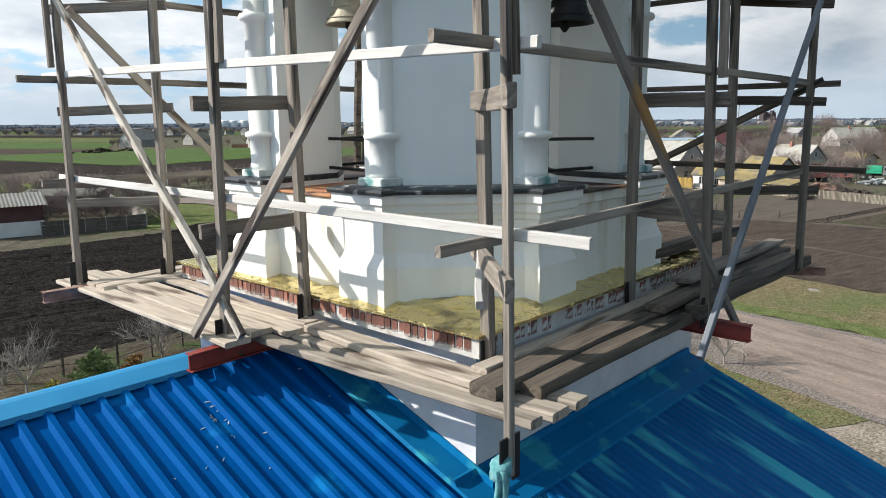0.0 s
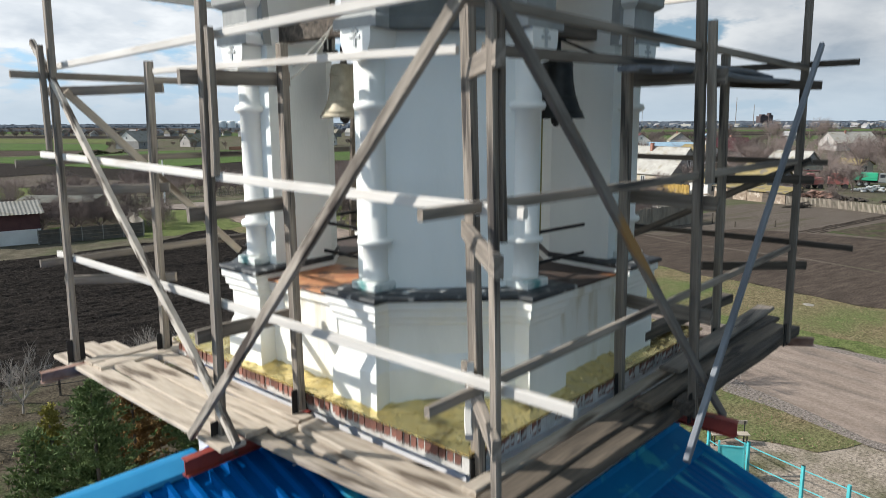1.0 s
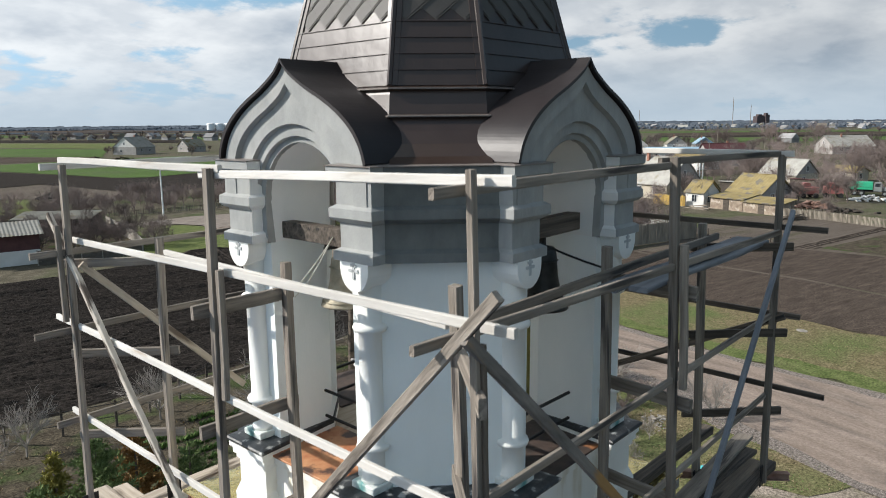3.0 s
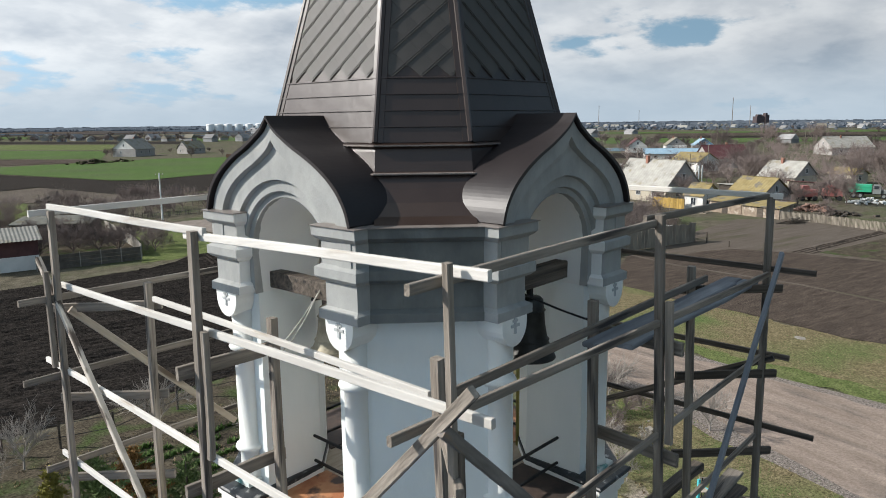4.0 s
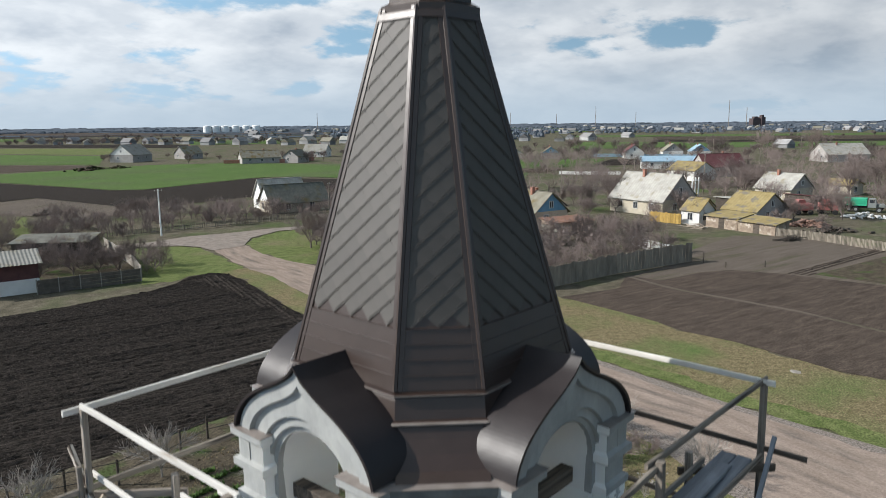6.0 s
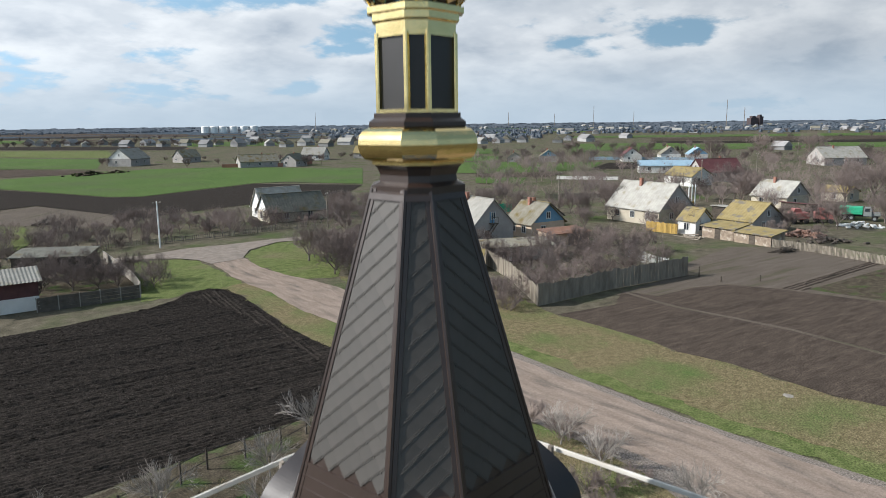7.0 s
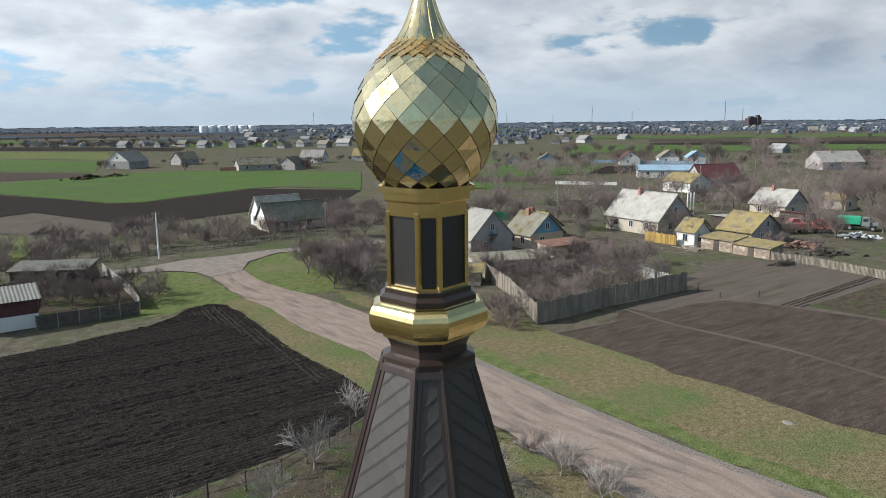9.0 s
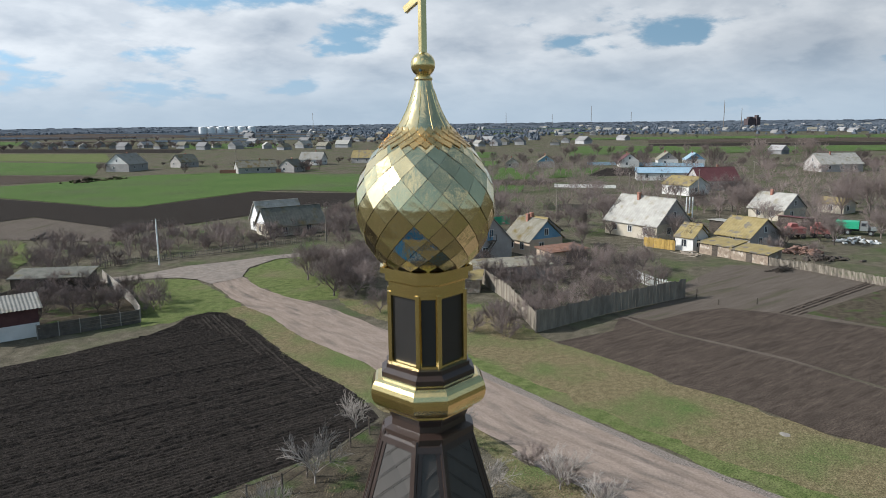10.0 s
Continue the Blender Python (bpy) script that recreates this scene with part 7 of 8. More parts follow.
# orchard inside the board fence
for x, y in ((73, 56), (67, 47), (70, 42), (70, 37), (78, 42), (80, 50), (74, 47), (64, 40), (60, 39.5), (84, 38), (76, 36), (80, 33), (86, 44), (72, 33.5), (66, 35.5), (84, 47), (77, 53), (90, 40), (62, 36.5), (69, 51), (75, 42), (82, 42), (87, 49), (91, 46), (58, 37.5)):
    plant(rt.choice(protos[:2]), x + rt.uniform(-1, 1), y + rt.uniform(-1, 1), rt.uniform(0.85, 1.15))
for x, y in ((50.4, 35.6), (49.6, 39.8), (53, 37.5), (54.5, 40), (57, 41)):
    plant(protos[3], x, y, rt.uniform(1.1, 1.5))
# clump at the street corner
for x, y in ((51, 63), (53, 65), (55.5, 66.2), (52.8, 61), (57, 69), (54.4, 62.5), (58, 66)):
    plant(rt.choice(protos[:2]), x, y, rt.uniform(1.15, 1.35))
# street corner and gardens
for x, y in ((55, 72), (59, 72.5), (63.8, 72.2), (57, 75), (61, 77), (66, 74), (70, 80), (75, 88), (68, 68), (72, 72), (80, 93), (62, 69), (48.5, 51.6), (66, 62)):
    plant(rt.choice(protos[:3]), x + rt.uniform(-1, 1), y + rt.uniform(-1, 1), rt.uniform(0.75, 1.1))
for x, y in ((26, 80), (31, 80), (34.0, 82), (29.4, 93), (24, 84), (33, 74.5), (20, 86), (16, 90), (27, 88), (22, 79), (28, 83.5), (30, 77), (25, 90), (31.5, 87), (21, 92), (18, 83), (34.5, 77.5), (28.5, 79)):
    plant(rt.choice(protos[:2]), x, y, rt.uniform(0.7, 1.0))
def thicket(name, spots, sources, label):
    """Many bare trees joined into one stand."""
    data = []
    for src in sources:
        vs, fs = [], []
        for ch in src.children:
            o = len(vs)
            vs += [tuple(v.co) for v in ch.data.vertices]
            fs += [tuple(i + o for i in p.vertices) for p in ch.data.polygons]
        data.append((np.array(vs), fs))
    av, af, n = [], [], 0
    for x, y, sc in spots:
        v, f = data[rt.randrange(len(data))]
        a = rt.uniform(0, 6.283)
        c, si = math.cos(a) * sc, math.sin(a) * sc
        w = np.column_stack((v[:, 0] * c - v[:, 1] * si + x, v[:, 0] * si + v[:, 1] * c + y, v[:, 2] * sc * rt.uniform(0.85, 1.1)))
        av.append(w)
        af += [tuple(i + n for i in q) for q in f]
        n += len(v)
    me = bpy.data.meshes.new(name)
    me.from_pydata(np.concatenate(av).tolist(), [], af)
    me.materials.append(M["twig"])
    tagged(new(name, me), label, "trees", kind="stuff")


SHOOTS[0] = 1
light = [bare_tree(40 + i, 5.0, 1.0, 2, "bare tree", thick=0.8) for i in range(3)]
spots = []
for i in range(340):
    t = rt.random()
    spots.append((8 + 100 * t + rt.uniform(-4, 4), 116 - 12 * t + rt.uniform(-8, 20), rt.uniform(0.45, 0.95)))
thicket("scrub", spots, light + protos[4:5], "dense belt of bare scrub and young trees behind the street")
for i in range(14):
    plant(rt.choice(protos[:3]), 80 + rt.uniform(0, 50), 95 + rt.uniform(-14, 26), rt.uniform(0.7, 1.0))
# village gardens
spots = []
for i in range(320):
    off, d = rt.uniform(3, 36), rt.uniform(112, 340)
    b = radians(48.4 + off)
    x, y = d * math.sin(b), d * math.cos(b)
    if d < 150 and rt.random() < 0.4:
        plant(rt.choice(protos[:3]), x, y, rt.uniform(0.7, 1.1))
    elif d >= 150:
        spots.append((x, y, rt.uniform(0.8, 1.4)))
for i in range(420):
    off, d = rt.uniform(-34, 34), rt.uniform(265, 1000)
    if off < -2 and d < 640 or off > 4 and 480 < d < 950:
        continue
    b = radians(48.4 + off)
    spots.append((d * math.sin(b), d * math.cos(b), rt.uniform(1.0, 1.8)))
near = [q for q in spots if math.hypot(q[0], q[1]) < 330]
away = [(x, y, s * 2.4) for x, y, s in spots if math.hypot(x, y) >= 330]
thicket("village_trees", near, light, "bare garden trees among the distant houses")
tiny = [bare_tree(60 + i, 2.0, 0.8, 2, "bare tree", thick=0.7) for i in range(3)]
for i in range(380):
    off, d = rt.uniform(-34, 34), 330 + 900 * rt.random() ** 1.5
    b = radians(48.4 + off)
    x, y = d * math.sin(b), d * math.cos(b)
    if noise.noise(Vector((x * 0.006, y * 0.006, 2.0))) < 0.0 or off < -2 and d < 640:
        continue
    away.append((x, y, rt.uniform(2.0, 3.6)))
# trees round the farmhouses and along the far street
for x, y in ((151, 331), (178, 266), (191, 257), (182, 334), (231, 292), (258, 282)):
    for i in range(9):
        away.append((x + rt.gauss(4, 9), y + rt.gauss(7, 6), rt.uniform(1.5, 3.0)))
for i in range(20):
    x, y = 256 + 7.4 * i, 745 - 13.8 * i
    for j in range(6):
        away.append((x + rt.gauss(8, 12), y + rt.gauss(16, 14), rt.uniform(1.6, 3.2)))
thicket("village_trees", away, tiny, "hazy bare trees among the farther houses")
for o in light + tiny:
    for ch in list(o.children):
        bpy.data.objects.remove(ch)
    bpy.data.objects.remove(o)
for x, y, s in ((160, 47, 1.3), (163, 53, 1.5), (158, 50, 1.4), (172, 32, 1.3), (180, 28, 1.5), (176, 24, 1.4), (186, 34, 1.5), (120, 62, 1.4), (112, 63, 1.0), (330, 100, 2.2), (350, 85, 2.2), (300, 110, 1.8)):
    plant(protos[2], x, y, s)
for x, y, s in ((118, 24, 0.6), (110, 22, 0.5)):
    plant(protos[0], x, y, s)
# near garden and roadside
for x, y, s in ((14.6, 25.2, 1.1), (19.1, 27.1, 1.2), (1.0, 24.5, 1.0), (12, 22, 1.0), (22, 22, 1.0), (26, 31, 1.0)):
    plant(rt.choice((pale, pale2)), x, y, s)
for x, y, s in ((28.0, 15.3, 1.0), (26.6, 11.9, 0.85), (26.2, 6.3, 0.9), (24.5, 18, 0.9), (28, 24, 1.0)):
    plant(pale2, x, y, s)
for x, y, s in ((20.0, 7.8, 0.5), (20.9, 8.5, 0.55), (21.6, 9.2, 0.5), (19.3, 7.0, 0.45), (22.3, 7.6, 0.4)):
    plant(pale, x, y, s)
for x, y, s in ((25.2, 10.6, 0.75), (26.4, 9.6, 0.6), (27.6, 12.5, 0.8), (28.6, 15.5, 0.85), (24.2, 11.5, 0.7), (29.6, 18.5, 0.8), (22.5, 9.5, 0.5), (23.2, 9.9, 0.55)):
    plant(protos[3], x, y, s)


# ---- pine, juniper, garden greens ----
def conifer(x, y, h, r, material, label, whorls, seed):
    """Leader, whorls of drooping limbs and needle sprays along every limb."""
    rnd = random.Random(seed)
    c = thing({"needle": "pine_tree", "yellow_needle": "thuja"}.get(material, "juniper"), label, "tree", at=(x, y, 0))
    bm = bmesh.new()
    lathe(bm, [(0.07, -0.05), (0.05, h * 0.6), (0.012, h * 0.97)], 7)
    part("trunk", bm, M["bark"], c)
    vs, fs = [], []
    for k in range(whorls):
        t = (k + rnd.uniform(-0.3, 0.3)) / whorls
        t = min(max(t, 0.02), 0.985)
        for j in range(rnd.randint(5, 8)):
            a = rnd.uniform(0, 2 * math.pi)
            ln = (r * (1 - t) ** 0.8 + 0.10) * rnd.uniform(0.6, 1.15)
            root = Vector((0, 0, h * t))
            tip = root + Vector((math.cos(a) * ln, math.sin(a) * ln, ln * rnd.uniform(0.15, 0.75)))
            m = max(4, int(ln / 0.035))
            for q in range(m):
                u = (q + rnd.random()) / m
                if u < 0.12:
                    continue
                p = root.lerp(tip, u) + Vector((rnd.gauss(0, 0.04), rnd.gauss(0, 0.04), 0.10 * math.sin(3.1 * u)))
                for e in range(3):
                    out = ((tip - root).normalized() * 0.6 + Vector((rnd.gauss(0, 0.6), rnd.gauss(0, 0.6), rnd.gauss(0.35, 0.5)))).normalized()
                    nl = rnd.uniform(0.10, 0.20)
                    s = out.cross(Vector((rnd.gauss(0, 1), rnd.gauss(0, 1), rnd.gauss(0, 1)))).normalized() * nl * 0.17
                    n0 = len(vs)
                    vs += [p - s, p + s, p + out * nl]
                    fs.append((n0, n0 + 1, n0 + 2))
    me = bpy.data.meshes.new("crown")
    me.from_pydata(vs, [], fs)
    me.materials.append(M[material])
    again("crown", me, c, Matrix.Identity(4))
    return c


conifer(2.2, 16.3, 4.5, 1.9, "needle", "bushy young green pine beside the church", 34, 5)
conifer(0.9, 17.6, 2.9, 1.2, "needle", "small green pine beside the church", 18, 9)
conifer(2.9, 22.3, 1.8, 0.55, "yellow_needle", "slender yellow-green thuja in the garden", 18, 12)
conifer(4.3, 18.4, 3.3, 1.4, "rust_needle", "rusty brown juniper beside the pine", 22, 7)
conifer(5.9, 17.6, 2.6, 1.4, "needle", "low dark green juniper", 16, 8)


def tufts(name, x0, x1, y0, y1, n, size, material, label, seed, rows=0, poly=None):
    rnd = random.Random(seed)
    vs, fs = [], []
    for i in range(n):
        x, y = rnd.uniform(x0, x1), rnd.uniform(y0, y1)
        if rows:
            y = y0 + (y1 - y0) * (rnd.randrange(rows) + 0.5) / rows + rnd.uniform(-0.12, 0.12)
        if poly and not inside(x, y, poly):
            continue
        if noise.noise(Vector((x * 0.7, y * 0.7, seed))) < -0.05:
            continue
        for k in range(3):
            a = rnd.uniform(0, 6.28)
            s = size * rnd.uniform(0.5, 1.2)
            b0 = len(vs)
            vs += [(x - 0.25 * s * math.sin(a), y + 0.25 * s * math.cos(a), 0.02), (x + 0.25 * s * math.sin(a), y - 0.25 * s * math.cos(a), 0.02), (x + 0.6 * s * math.cos(a), y + 0.6 * s * math.sin(a), s)]
            fs.append((b0, b0 + 1, b0 + 2))
    me = bpy.data.meshes.new(name)
    me.from_pydata(vs, [], fs)
    me.materials.append(M[material])
    tagged(new(name, me), label, "plants", kind="stuff")


CHURCH_GRASS = [(17.45, 4.58), (21, 3.9), (21.3, 2.4), (21.8, 0.9), (23.2, -0.1), (24.2, 0.3), (24.7, 2.1), (25.7, 4), (26.2, 6), (28, 9.2), (29, 13.6), (29.8, 20), (26.95, 18.58), (24.95, 11.58), (20.95, 8.58)]
VERGE = [(36.8, 2.58), (37.6, 11), (39.8, 21), (41.7, 29), (46.6, 46), (47.8, 56), (50.2, 61.2), (59.92, 45.56), (53.48, 34.08), (52.3, 31.2), (51, 24.4), (50, 20.1), (48.7, 17.1), (48.5, 12.6), (47.2, 8), (46.4, 5.6), (46.4, 1.9), (42.6, -8.42), (36, -8.42)]
tufts("garden_greens", 5.5, 13, 20.5, 25.5, 2600, 0.22, "leaf", "rows of fresh green garden plants", 3, 6)
tufts("dry_grass", -4, 30, 10, 27, 14000, 0.11, "drygrass", "tufts of dry grass in the garden", 4)
tufts("verge_grass", 35, 60, -8, 60, 22000, 0.085, "drygrass", "tufts of dry roadside grass", 5, 0, VERGE)
tufts("green_grass", 35, 60, -8, 60, 16000, 0.075, "leaf", "fresh grass along the roadside", 6, 0, VERGE)
tufts("green_grass", 17, 32, 0, 20, 9000, 0.09, "leaf", "fresh grass patches by the church", 7, 0, CHURCH_GRASS)
tufts("dry_grass", 17, 32, 0, 20, 9000, 0.10, "drygrass", "dry grass patches by the church", 8, 0, CHURCH_GRASS)

# ---- truck and machinery ----
tr = thing("truck", "parked old truck with green body and grey cab", "truck")
bm = bmesh.new()
box(bm, -3.2, 0.6, -1.2, 1.2, 1.15, 2.5, 0.05)
part("cargo_body", bm, M["green_body"], tr, "green cargo body")
for zz in (1.6, 2.05):
    bm = bmesh.new()
    box(bm, -3.25, 0.65, -1.24, 1.24, zz, zz + 0.08)
    part("body_rib", bm, M["green_body"], tr)
bm = bmesh.new()
loft(bm, [[(0.75, y, 0.9), (2.1, y, 0.9), (2.1, y, 1.7), (1.9, y, 2.45), (0.85, y, 2.45)] for y in (-1.05, 1.05)])
part("cab", bm, M["grey_cab"], tr, "grey cab")
bm = bmesh.new()
box(bm, 2.1, 3.5, -0.75, 0.75, 0.9, 1.6, 0.1)
part("bonnet", bm, M["grey_cab"], tr)
bm = bmesh.new()
box(bm, 1.0, 1.8, -1.07, 1.07, 1.75, 2.3)
part("cab_window", bm, M["pane"], tr)
bm = bmesh.new()
box(bm, -3.1, 3.3, -0.5, 0.5, 0.75, 1.1)
part("chassis", bm, M["iron"], tr)
for wx in (-2.2, -1.1, 2.6):
    for wy in (-1.0, 1.0):
        bm = bmesh.new()
        loft(bm, [[(wx + 0.5 * math.cos(2 * math.pi * i / 16), wy + dy, 0.5 + 0.5 * math.sin(2 * math.pi * i / 16)) for i in range(16)] for dy in (-0.16, 0.16)])
        w_ = part("wheel", bm, M["rubber"], tr, "black tyre")
        bm = bmesh.new()
        loft(bm, [[(wx + 0.26 * math.cos(2 * math.pi * i / 12), wy + dy, 0.5 + 0.26 * math.sin(2 * math.pi * i / 12)) for i in range(12)] for dy in (-0.18, 0.18)])
        part("rim", bm, M["grey_cab"], w_)
tr.matrix_world = place(143, 23.4, -82)
for x, y, dg in ((132.5, 31, -50), (135.5, 27.5, -70)):
    hv = thing("farm_machine", "faded red rusting farm machine", "machine", "farm machines")
    bm = bmesh.new()
    box(bm, -1.6, 1.6, -1.0, 1.0, 0.7, 2.0, 0.12)
    part("housing", bm, M["red_machine"], hv)
    bm = bmesh.new()
    loft(bm, [[(-1.2, y_, 2.0), (0.4, y_, 2.0), (0.1, y_, 2.7), (-0.9, y_, 2.7)] for y_ in (-0.7, 0.7)])
    part("hopper", bm, M["red_machine"], hv)
    for wx in (-1.1, 1.1):
        for wy in (-1.05, 1.05):
            bm = bmesh.new()
            loft(bm, [[(wx + 0.45 * math.cos(2 * math.pi * i / 14), wy + dy, 0.45 + 0.45 * math.sin(2 * math.pi * i / 14)) for i in range(14)] for dy in (-0.12, 0.12)])
            part("wheel", bm, M["rubber"], hv)
    hv.matrix_world = place(x, y, dg)


def rubble(x, y, deg, n, sx, sy, s0, s1, material, label, seed):
    """A heap of broken lumps, tilted at random."""
    rnd = random.Random(seed)
    bm = bmesh.new()
    for i in range(n):
        px_, py_ = rnd.gauss(0, sx), rnd.gauss(0, sy)
        s = rnd.uniform(s0, s1)
        lump = bmesh.new()
        box(lump, -s, s, -s * 0.6, s * 0.6, -s * 0.4, s * 0.4, s * 0.2)
        high = max(0.0, 1 - math.hypot(px_ / (2 * sx), py_ / (2 * sy))) * 2.2 * s1
        m = Matrix.Translation((px_, py_, s * 0.3 + high * rnd.random())) @ Matrix.Rotation(rnd.uniform(-0.6, 0.6), 4, "X") @ Matrix.Rotation(rnd.uniform(-0.6, 0.6), 4, "Y") @ rz(rnd.uniform(0, 180))
        bmesh.ops.transform(lump, matrix=m, verts=lump.verts)
        me = bpy.data.meshes.new("lump")
        lump.to_mesh(me)
        lump.free()
        bm.from_mesh(me)
        bpy.data.meshes.remove(me)
    tagged(solo("rubble", bm, M[material], label, "rubble", m=place(x, y, deg)), kind="stuff")


rubble(133.5, 21.5, -60, 60, 1.8, 0.8, 0.15, 0.45, "white_paint", "heap of white broken blocks", 3)
rubble(24.3, 8.3, 20, 60, 0.5, 0.25, 0.03, 0.10, "concrete", "small heap of pale rubble in the grass", 4)
rubble(110, 279, 10, 60, 4.0, 1.6, 0.3, 0.9, "garden", "dug earth heap at the field edge", 5)
rubble(122, 281, 10, 40, 3.0, 1.2, 0.2, 0.6, "garden", "dark scrap heap at the field edge", 6)
rubble(117.5, 25.8, -40, 70, 1.8, 1.0, 0.15, 0.5, "rusty", "heap of rusty scrap beside the barn", 7)
rubble(113.5, 21.5, -60, 50, 1.6, 0.8, 0.15, 0.45, "wood_dark", "dark heap of old farm gear", 8)
rubble(45, 142.5, 30, 40, 1.2, 0.8, 0.15, 0.5, "wood_dark", "dark compost heap in the field", 9)


def woodpile(x, y, deg, n, ln, label, material, seed):
    """Poles and cut branches thrown in a heap."""
    rnd = random.Random(seed)
    bm = bmesh.new()
    for i in range(n):
        a = rnd.gauss(0, 0.35)
        c = Vector((rnd.gauss(0, 0.7), rnd.gauss(0, 0.5), 0.08 + 0.75 * rnd.random() * (1 - i / n)))
        d = Vector((math.cos(a), math.sin(a), rnd.uniform(-0.12, 0.12))) * ln * rnd.uniform(0.3, 0.55)
        c.z = max(c.z, abs(d.z) + 0.05)
        beam(bm, c - d, c + d, rnd.uniform(0.04, 0.09), rnd.uniform(0.04, 0.09), c=0.01)
    tagged(solo("woodpile", bm, M[material], label, "woodpile", "woodpiles", m=place(x, y, deg)), kind="stuff")


woodpile(95, 44.5, 10, 60, 4.5, "heap of cut pale branches behind the orchard", "wood_grey", 3)
woodpile(84, 45.3, -20, 40, 3.5, "heap of cut branches in the orchard", "wood_grey", 4)
woodpile(104.6, 39.2, 70, 30, 2.5, "stacked boards beside the yellow hut", "wood_plank", 5)
woodpile(101, 24, -20, 50, 3.0, "bundled vine cuttings beside the garden fence", "wood_dark", 6)
for x, y, h in ((77.6, 27.0, 1.3), (76.4, 23.9, 0.7), (79.5, 20.5, 0.8)):
    bm = bmesh.new()
    beam(bm, (0, 0, -0.1), (0.03, 0.02, h), 0.16, 0.16, (1, 0, 0), 0.02, 3, 0.03)
    solo("stump_post", bm, M["wood_dark"], "short dark post at the garden corner", "post", "garden posts", m=place(x, y, 20))
# gas riser with yellow pipes
gr = thing("gas_riser", "pale gas riser posts with yellow pipes", "pipes", at=(146.4, 56.4, 0))
for dx in (-0.7, 0.0, 0.7):
    bm = bmesh.new()
    lathe(bm, [(0.14, 0), (0.14, 4.6), (0.05, 4.75)], 8, dx, dx * -0.6)
    part("riser", bm, M["tank_white"], gr)
bm = bmesh.new()
box(bm, -1.2, 1.2, -0.3, 0.3, 0.5, 1.1, 0.05)
part("valve_box", bm, M["yellow_fence"], gr, "yellow valve box")
bm = bmesh.new()
lathe(bm, [(0.42, 0.0), (0.34, 0.06), (0.18, 0.10), (0.05, 0.11)], 14)
for v in bm.verts:
    v.co += Vector((noise.noise(v.co * 3), noise.noise(v.co * 3 + Vector((5, 0, 0))), 0.2 * noise.noise(v.co * 4))) * 0.12
solo("ash_patch", bm, M["concrete"], "small pale ash heap on the grass", "heap", m=place(44.4, 7.4))

# ---- far village ----
FAR = []
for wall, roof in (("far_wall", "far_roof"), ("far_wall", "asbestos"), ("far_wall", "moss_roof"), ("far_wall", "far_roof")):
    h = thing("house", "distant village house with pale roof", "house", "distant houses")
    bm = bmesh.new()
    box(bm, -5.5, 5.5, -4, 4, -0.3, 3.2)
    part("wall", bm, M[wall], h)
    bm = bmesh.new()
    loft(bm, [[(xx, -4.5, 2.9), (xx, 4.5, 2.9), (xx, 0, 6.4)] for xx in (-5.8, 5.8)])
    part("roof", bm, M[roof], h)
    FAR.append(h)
rf_ = random.Random(21)
# a street of cottages across the fields, then the scattered town
ROW = [(269.2, 803.8), (259.7, 746.6), (253, 691.8), (282.4, 731.5), (273.9, 678.2), (305.6, 716), (295.6, 663.1), (284.7, 620.6), (317.8, 647.8), (308, 600.2), (340.9, 631), (325.4, 593.9), (317.7, 546.6), (348, 576.2), (338.7, 530.1), (370.1, 560.4), (359.4, 514.9), (348.9, 476.7), (382.6, 494.3), (371.8, 454.6), (407.1, 471), (411.3, 336.4), (475.9, 375.7), (493.3, 370.8), (524.6, 330.6), (584.6, 357.4), (560.2, 323.7), (671.8, 342.8), (447.5, 126.5), (551.1, 456.8), (645.1, 435.6)]
spots = [(x, y, rf_.uniform(0.85, 1.1)) for x, y in ROW]
while len(spots) < 185:
    off, d = rf_.uniform(-33, 33), 620 + 1500 * rf_.random() ** 1.2
    b = radians(48.4 + off)
    x, y = d * math.sin(b), d * math.cos(b)
    if off < -16 or off > 8 and d < 960 or off < 0 and d < 760:
        continue
    if noise.noise(Vector((x * 0.006, y * 0.006, 2.0))) > 0.0:
        spots.append((x, y, rf_.uniform(0.75, 1.15)))
for k, (x, y, sc) in enumerate(spots):
    m = place(x, y, rf_.choice((20, 110, 65)) + rf_.uniform(-8, 8))
    if k < len(FAR):
        FAR[k].matrix_world = m
    else:
        c = copy_thing(rf_.choice(FAR), m)
        c.scale = (sc * rf_.uniform(0.8, 1.25), sc, sc * rf_.uniform(0.85, 1.0))

# bands of fields out on the plain
def band(o0, o1, d0, d1, z, material, label):
    pts = []
    for i in range(7):
        b = radians(48.4 + o0 + (o1 - o0) * i / 6)
        pts.append((d1 * math.sin(b), d1 * math.cos(b)))
    for i in range(6, -1, -1):
        b = radians(48.4 + o0 + (o1 - o0) * i / 6)
        pts.append((d0 * math.sin(b), d0 * math.cos(b)))
    flat("field", pts, z, M[material], label, "field", 40)


# the outer plain carries its haze as a bluish base colour
band(-45, 45, 1200, 4880, 0.35, "far", "far plain with blue-grey haze in its colour")
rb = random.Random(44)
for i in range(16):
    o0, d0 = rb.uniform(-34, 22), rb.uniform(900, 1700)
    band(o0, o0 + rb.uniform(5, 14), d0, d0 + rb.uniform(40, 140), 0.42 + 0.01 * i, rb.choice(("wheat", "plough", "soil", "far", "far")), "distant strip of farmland")

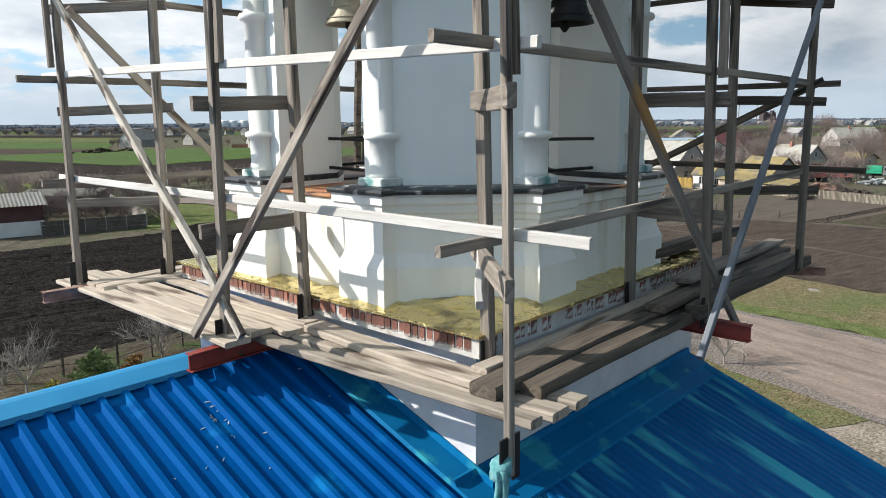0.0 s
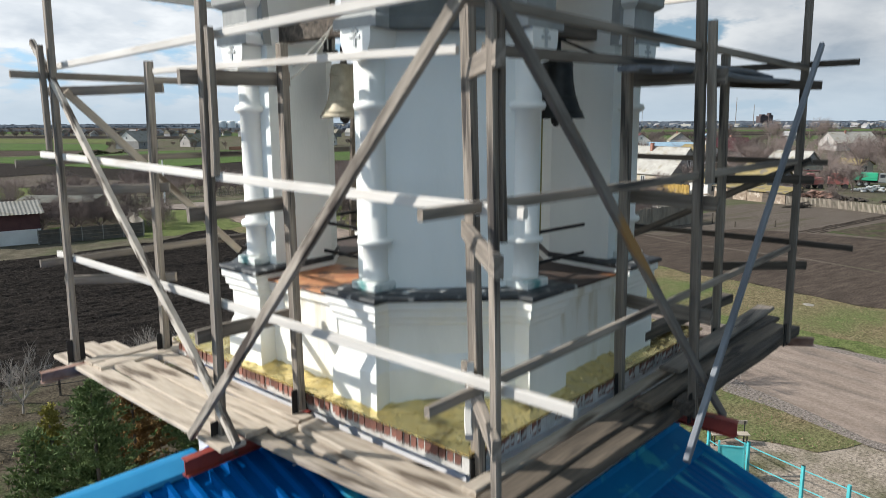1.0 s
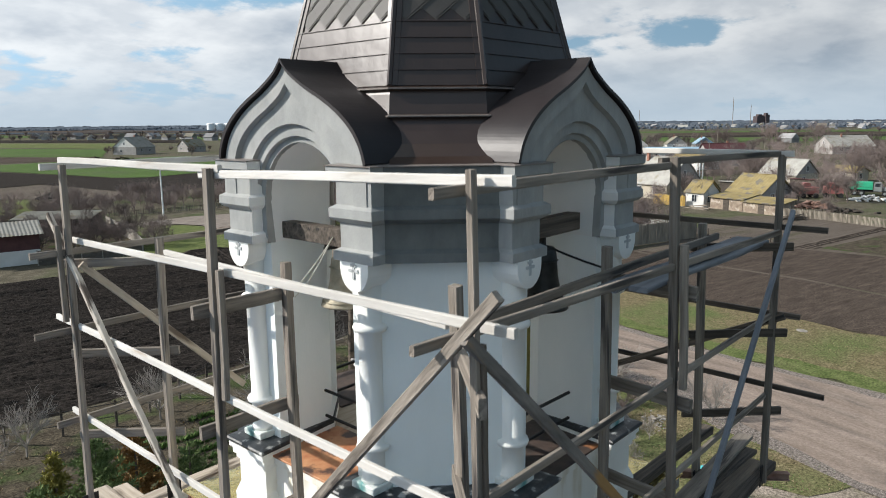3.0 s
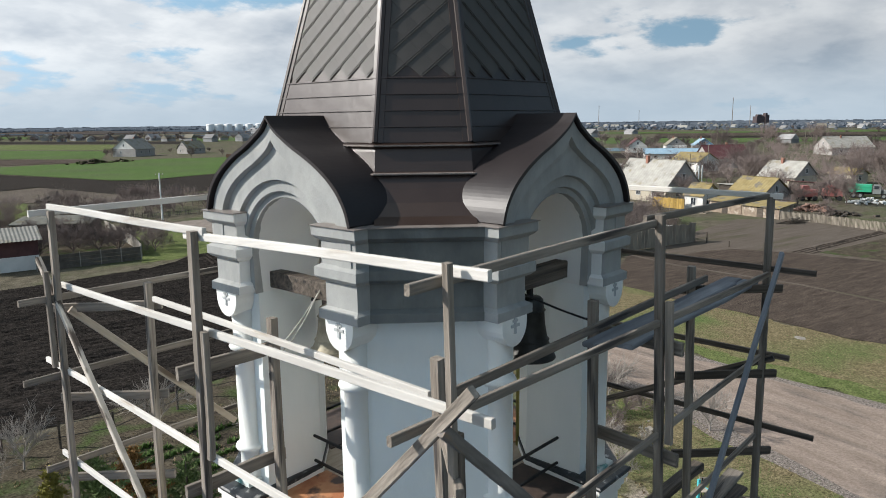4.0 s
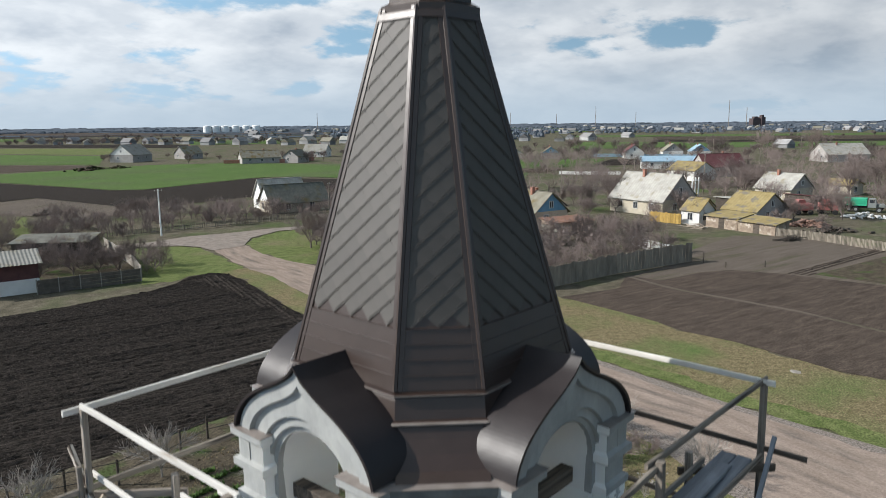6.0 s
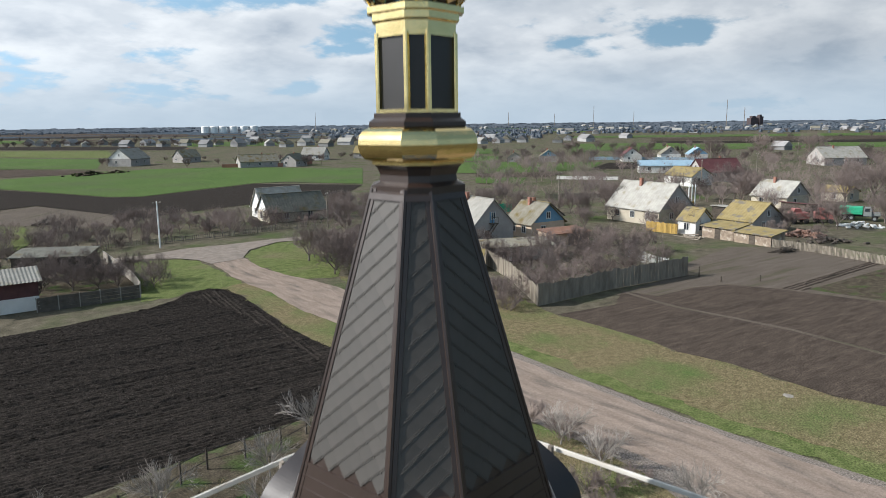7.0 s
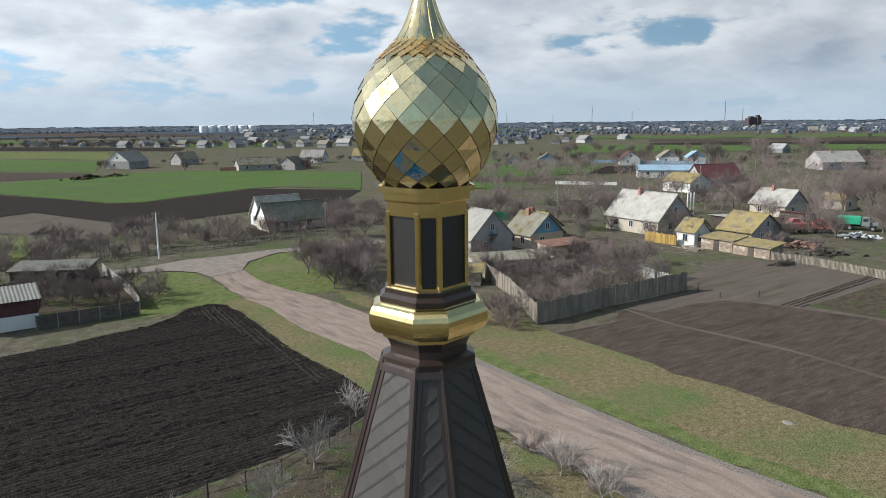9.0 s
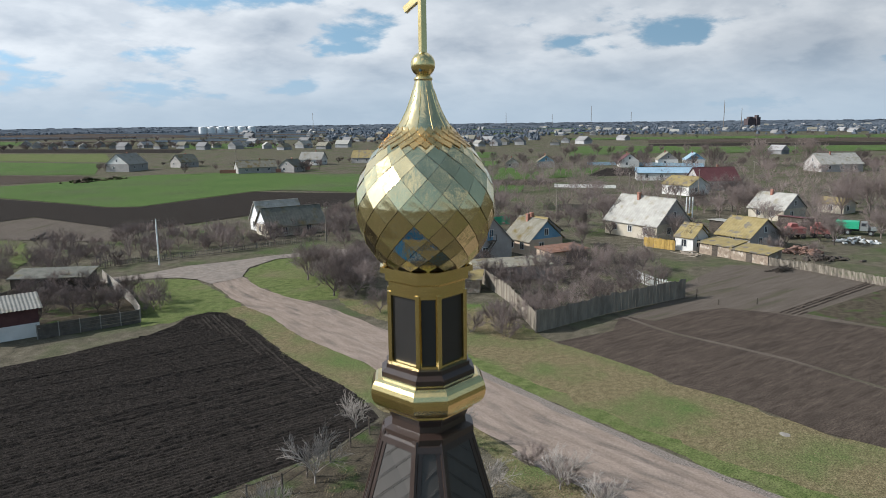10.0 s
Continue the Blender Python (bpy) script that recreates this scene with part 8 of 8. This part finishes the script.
# woods along the skyline
wv, wf = [], []
rw = random.Random(31)
ico = [(0.0, 0.0, 1.0), (0.9, 0.0, 0.5), (0.28, 0.85, 0.5), (-0.73, 0.53, 0.5), (-0.73, -0.53, 0.5), (0.28, -0.85, 0.5), (1.0, 0.2, -0.2), (0.1, 1.0, -0.2), (-0.95, 0.4, -0.2), (-0.6, -0.8, -0.2), (0.5, -0.9, -0.2)]
icf = [(0, 1, 2), (0, 2, 3), (0, 3, 4), (0, 4, 5), (0, 5, 1), (1, 6, 2), (2, 6, 7), (2, 7, 3), (3, 7, 8), (3, 8, 4), (4, 8, 9), (4, 9, 5), (5, 9, 10), (5, 10, 1), (1, 10, 6)]
for i in range(15000):
    off = rw.uniform(-42, 42)
    town = i % 5 < 3
    d = rw.uniform(640, 2000) if town else rw.choice((rw.uniform(1900, 2700), rw.uniform(2700, 4600)))
    b = radians(48.4 + off)
    x, y = d * math.sin(b), d * math.cos(b)
    if town and (noise.noise(Vector((x * 0.005, y * 0.005, 2.0))) + 0.5 * noise.noise(Vector((x * 0.02, y * 0.02, 8.0))) < 0.02 or off < -9 and d < 1750 or off > 8 and d < 960 or off < 0 and d < 760):
        continue
    if not town and noise.noise(Vector((off * 0.22, d * 0.009, 0))) < -0.10:
        continue
    # crowns of town trees; farther out whole low belts
    s = rw.uniform(1.3, 3.2) if town else rw.uniform(3.0, 7.0) * (1 + d / 1600)
    h = rw.uniform(2.6, 5.4) if town else rw.uniform(1.7, 3.0) * (0.7 + 0.6 * noise.noise(Vector((x * 0.01, y * 0.01, 5)))) * (1 + max(0, d - 1900) / 2000)
    b0 = len(wv)
    wv += [(x + px_ * s * rw.uniform(0.7, 1.6), y + py_ * s * rw.uniform(0.7, 1.6), max(0, h * 0.45 + pz_ * h * rw.uniform(0.4, 1.0))) for px_, py_, pz_ in ico]
    wf += [tuple(q + b0 for q in f) for f in icf]
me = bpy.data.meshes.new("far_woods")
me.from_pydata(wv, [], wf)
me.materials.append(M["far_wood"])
tagged(new("far_woods", me), "distant belts of bare woodland along the skyline, tinted blue for haze", "woods", kind="stuff")

# storage tanks, masts and a tower block on the skyline
for off in (-18.05, -17.42, -16.75, -15.98, -15.2, -14.47):
    b = radians(48.4 + off)
    d = 1640
    bm = bmesh.new()
    lathe(bm, [(8.6, 0), (8.6, 13.4), (8.0, 14.2), (1, 15.2)], 20)
    solo("storage_tank", bm, M["tank_white"], "white cylindrical storage tank on the plain", "tank", "storage tanks", m=place(d * math.sin(b), d * math.cos(b)))
for off, d, h, w in ((21.7, 1400, 52, 0.5), (22.9, 1500, 40, 0.5), (-9.8, 1900, 45, 0.6), (12.0, 2200, 60, 0.8), (5.4, 2300, 45, 0.8), (9, 2400, 40, 0.8), (15, 2500, 45, 0.8)):
    b = radians(48.4 + off)
    ms = thing("mast", "slender lattice mast on the skyline", "mast", "masts", at=(d * math.sin(b), d * math.cos(b), 0))
    for dx, dy in ((-w, -w), (w, -w), (0, w)):
        bm = bmesh.new()
        beam(bm, (dx, dy, 0), (dx * 0.3, dy * 0.3, h), 0.35, 0.35, (1, 0, 0))
        part("leg", bm, M["wood_grey"], ms)
    for zz in range(4, int(h), 6):
        bm = bmesh.new()
        beam(bm, (-w, -w, zz), (w, -w, zz + 3), 0.2, 0.2)
        part("strut", bm, M["wood_grey"], ms)
for off, d, hh, ww in ((23.45, 1700, 19, 17), (23.9, 1705, 22, 9)):
    b = radians(48.4 + off)
    bm = bmesh.new()
    box(bm, -ww / 2, ww / 2, -8, 8, 0, hh)
    box(bm, -ww / 4, ww / 4, -5, 5, hh, hh + 4)
    solo("mill_building", bm, M["far_brick"], "tall brick mill building on the skyline", "building", m=place(d * math.sin(b), d * math.cos(b), -40))
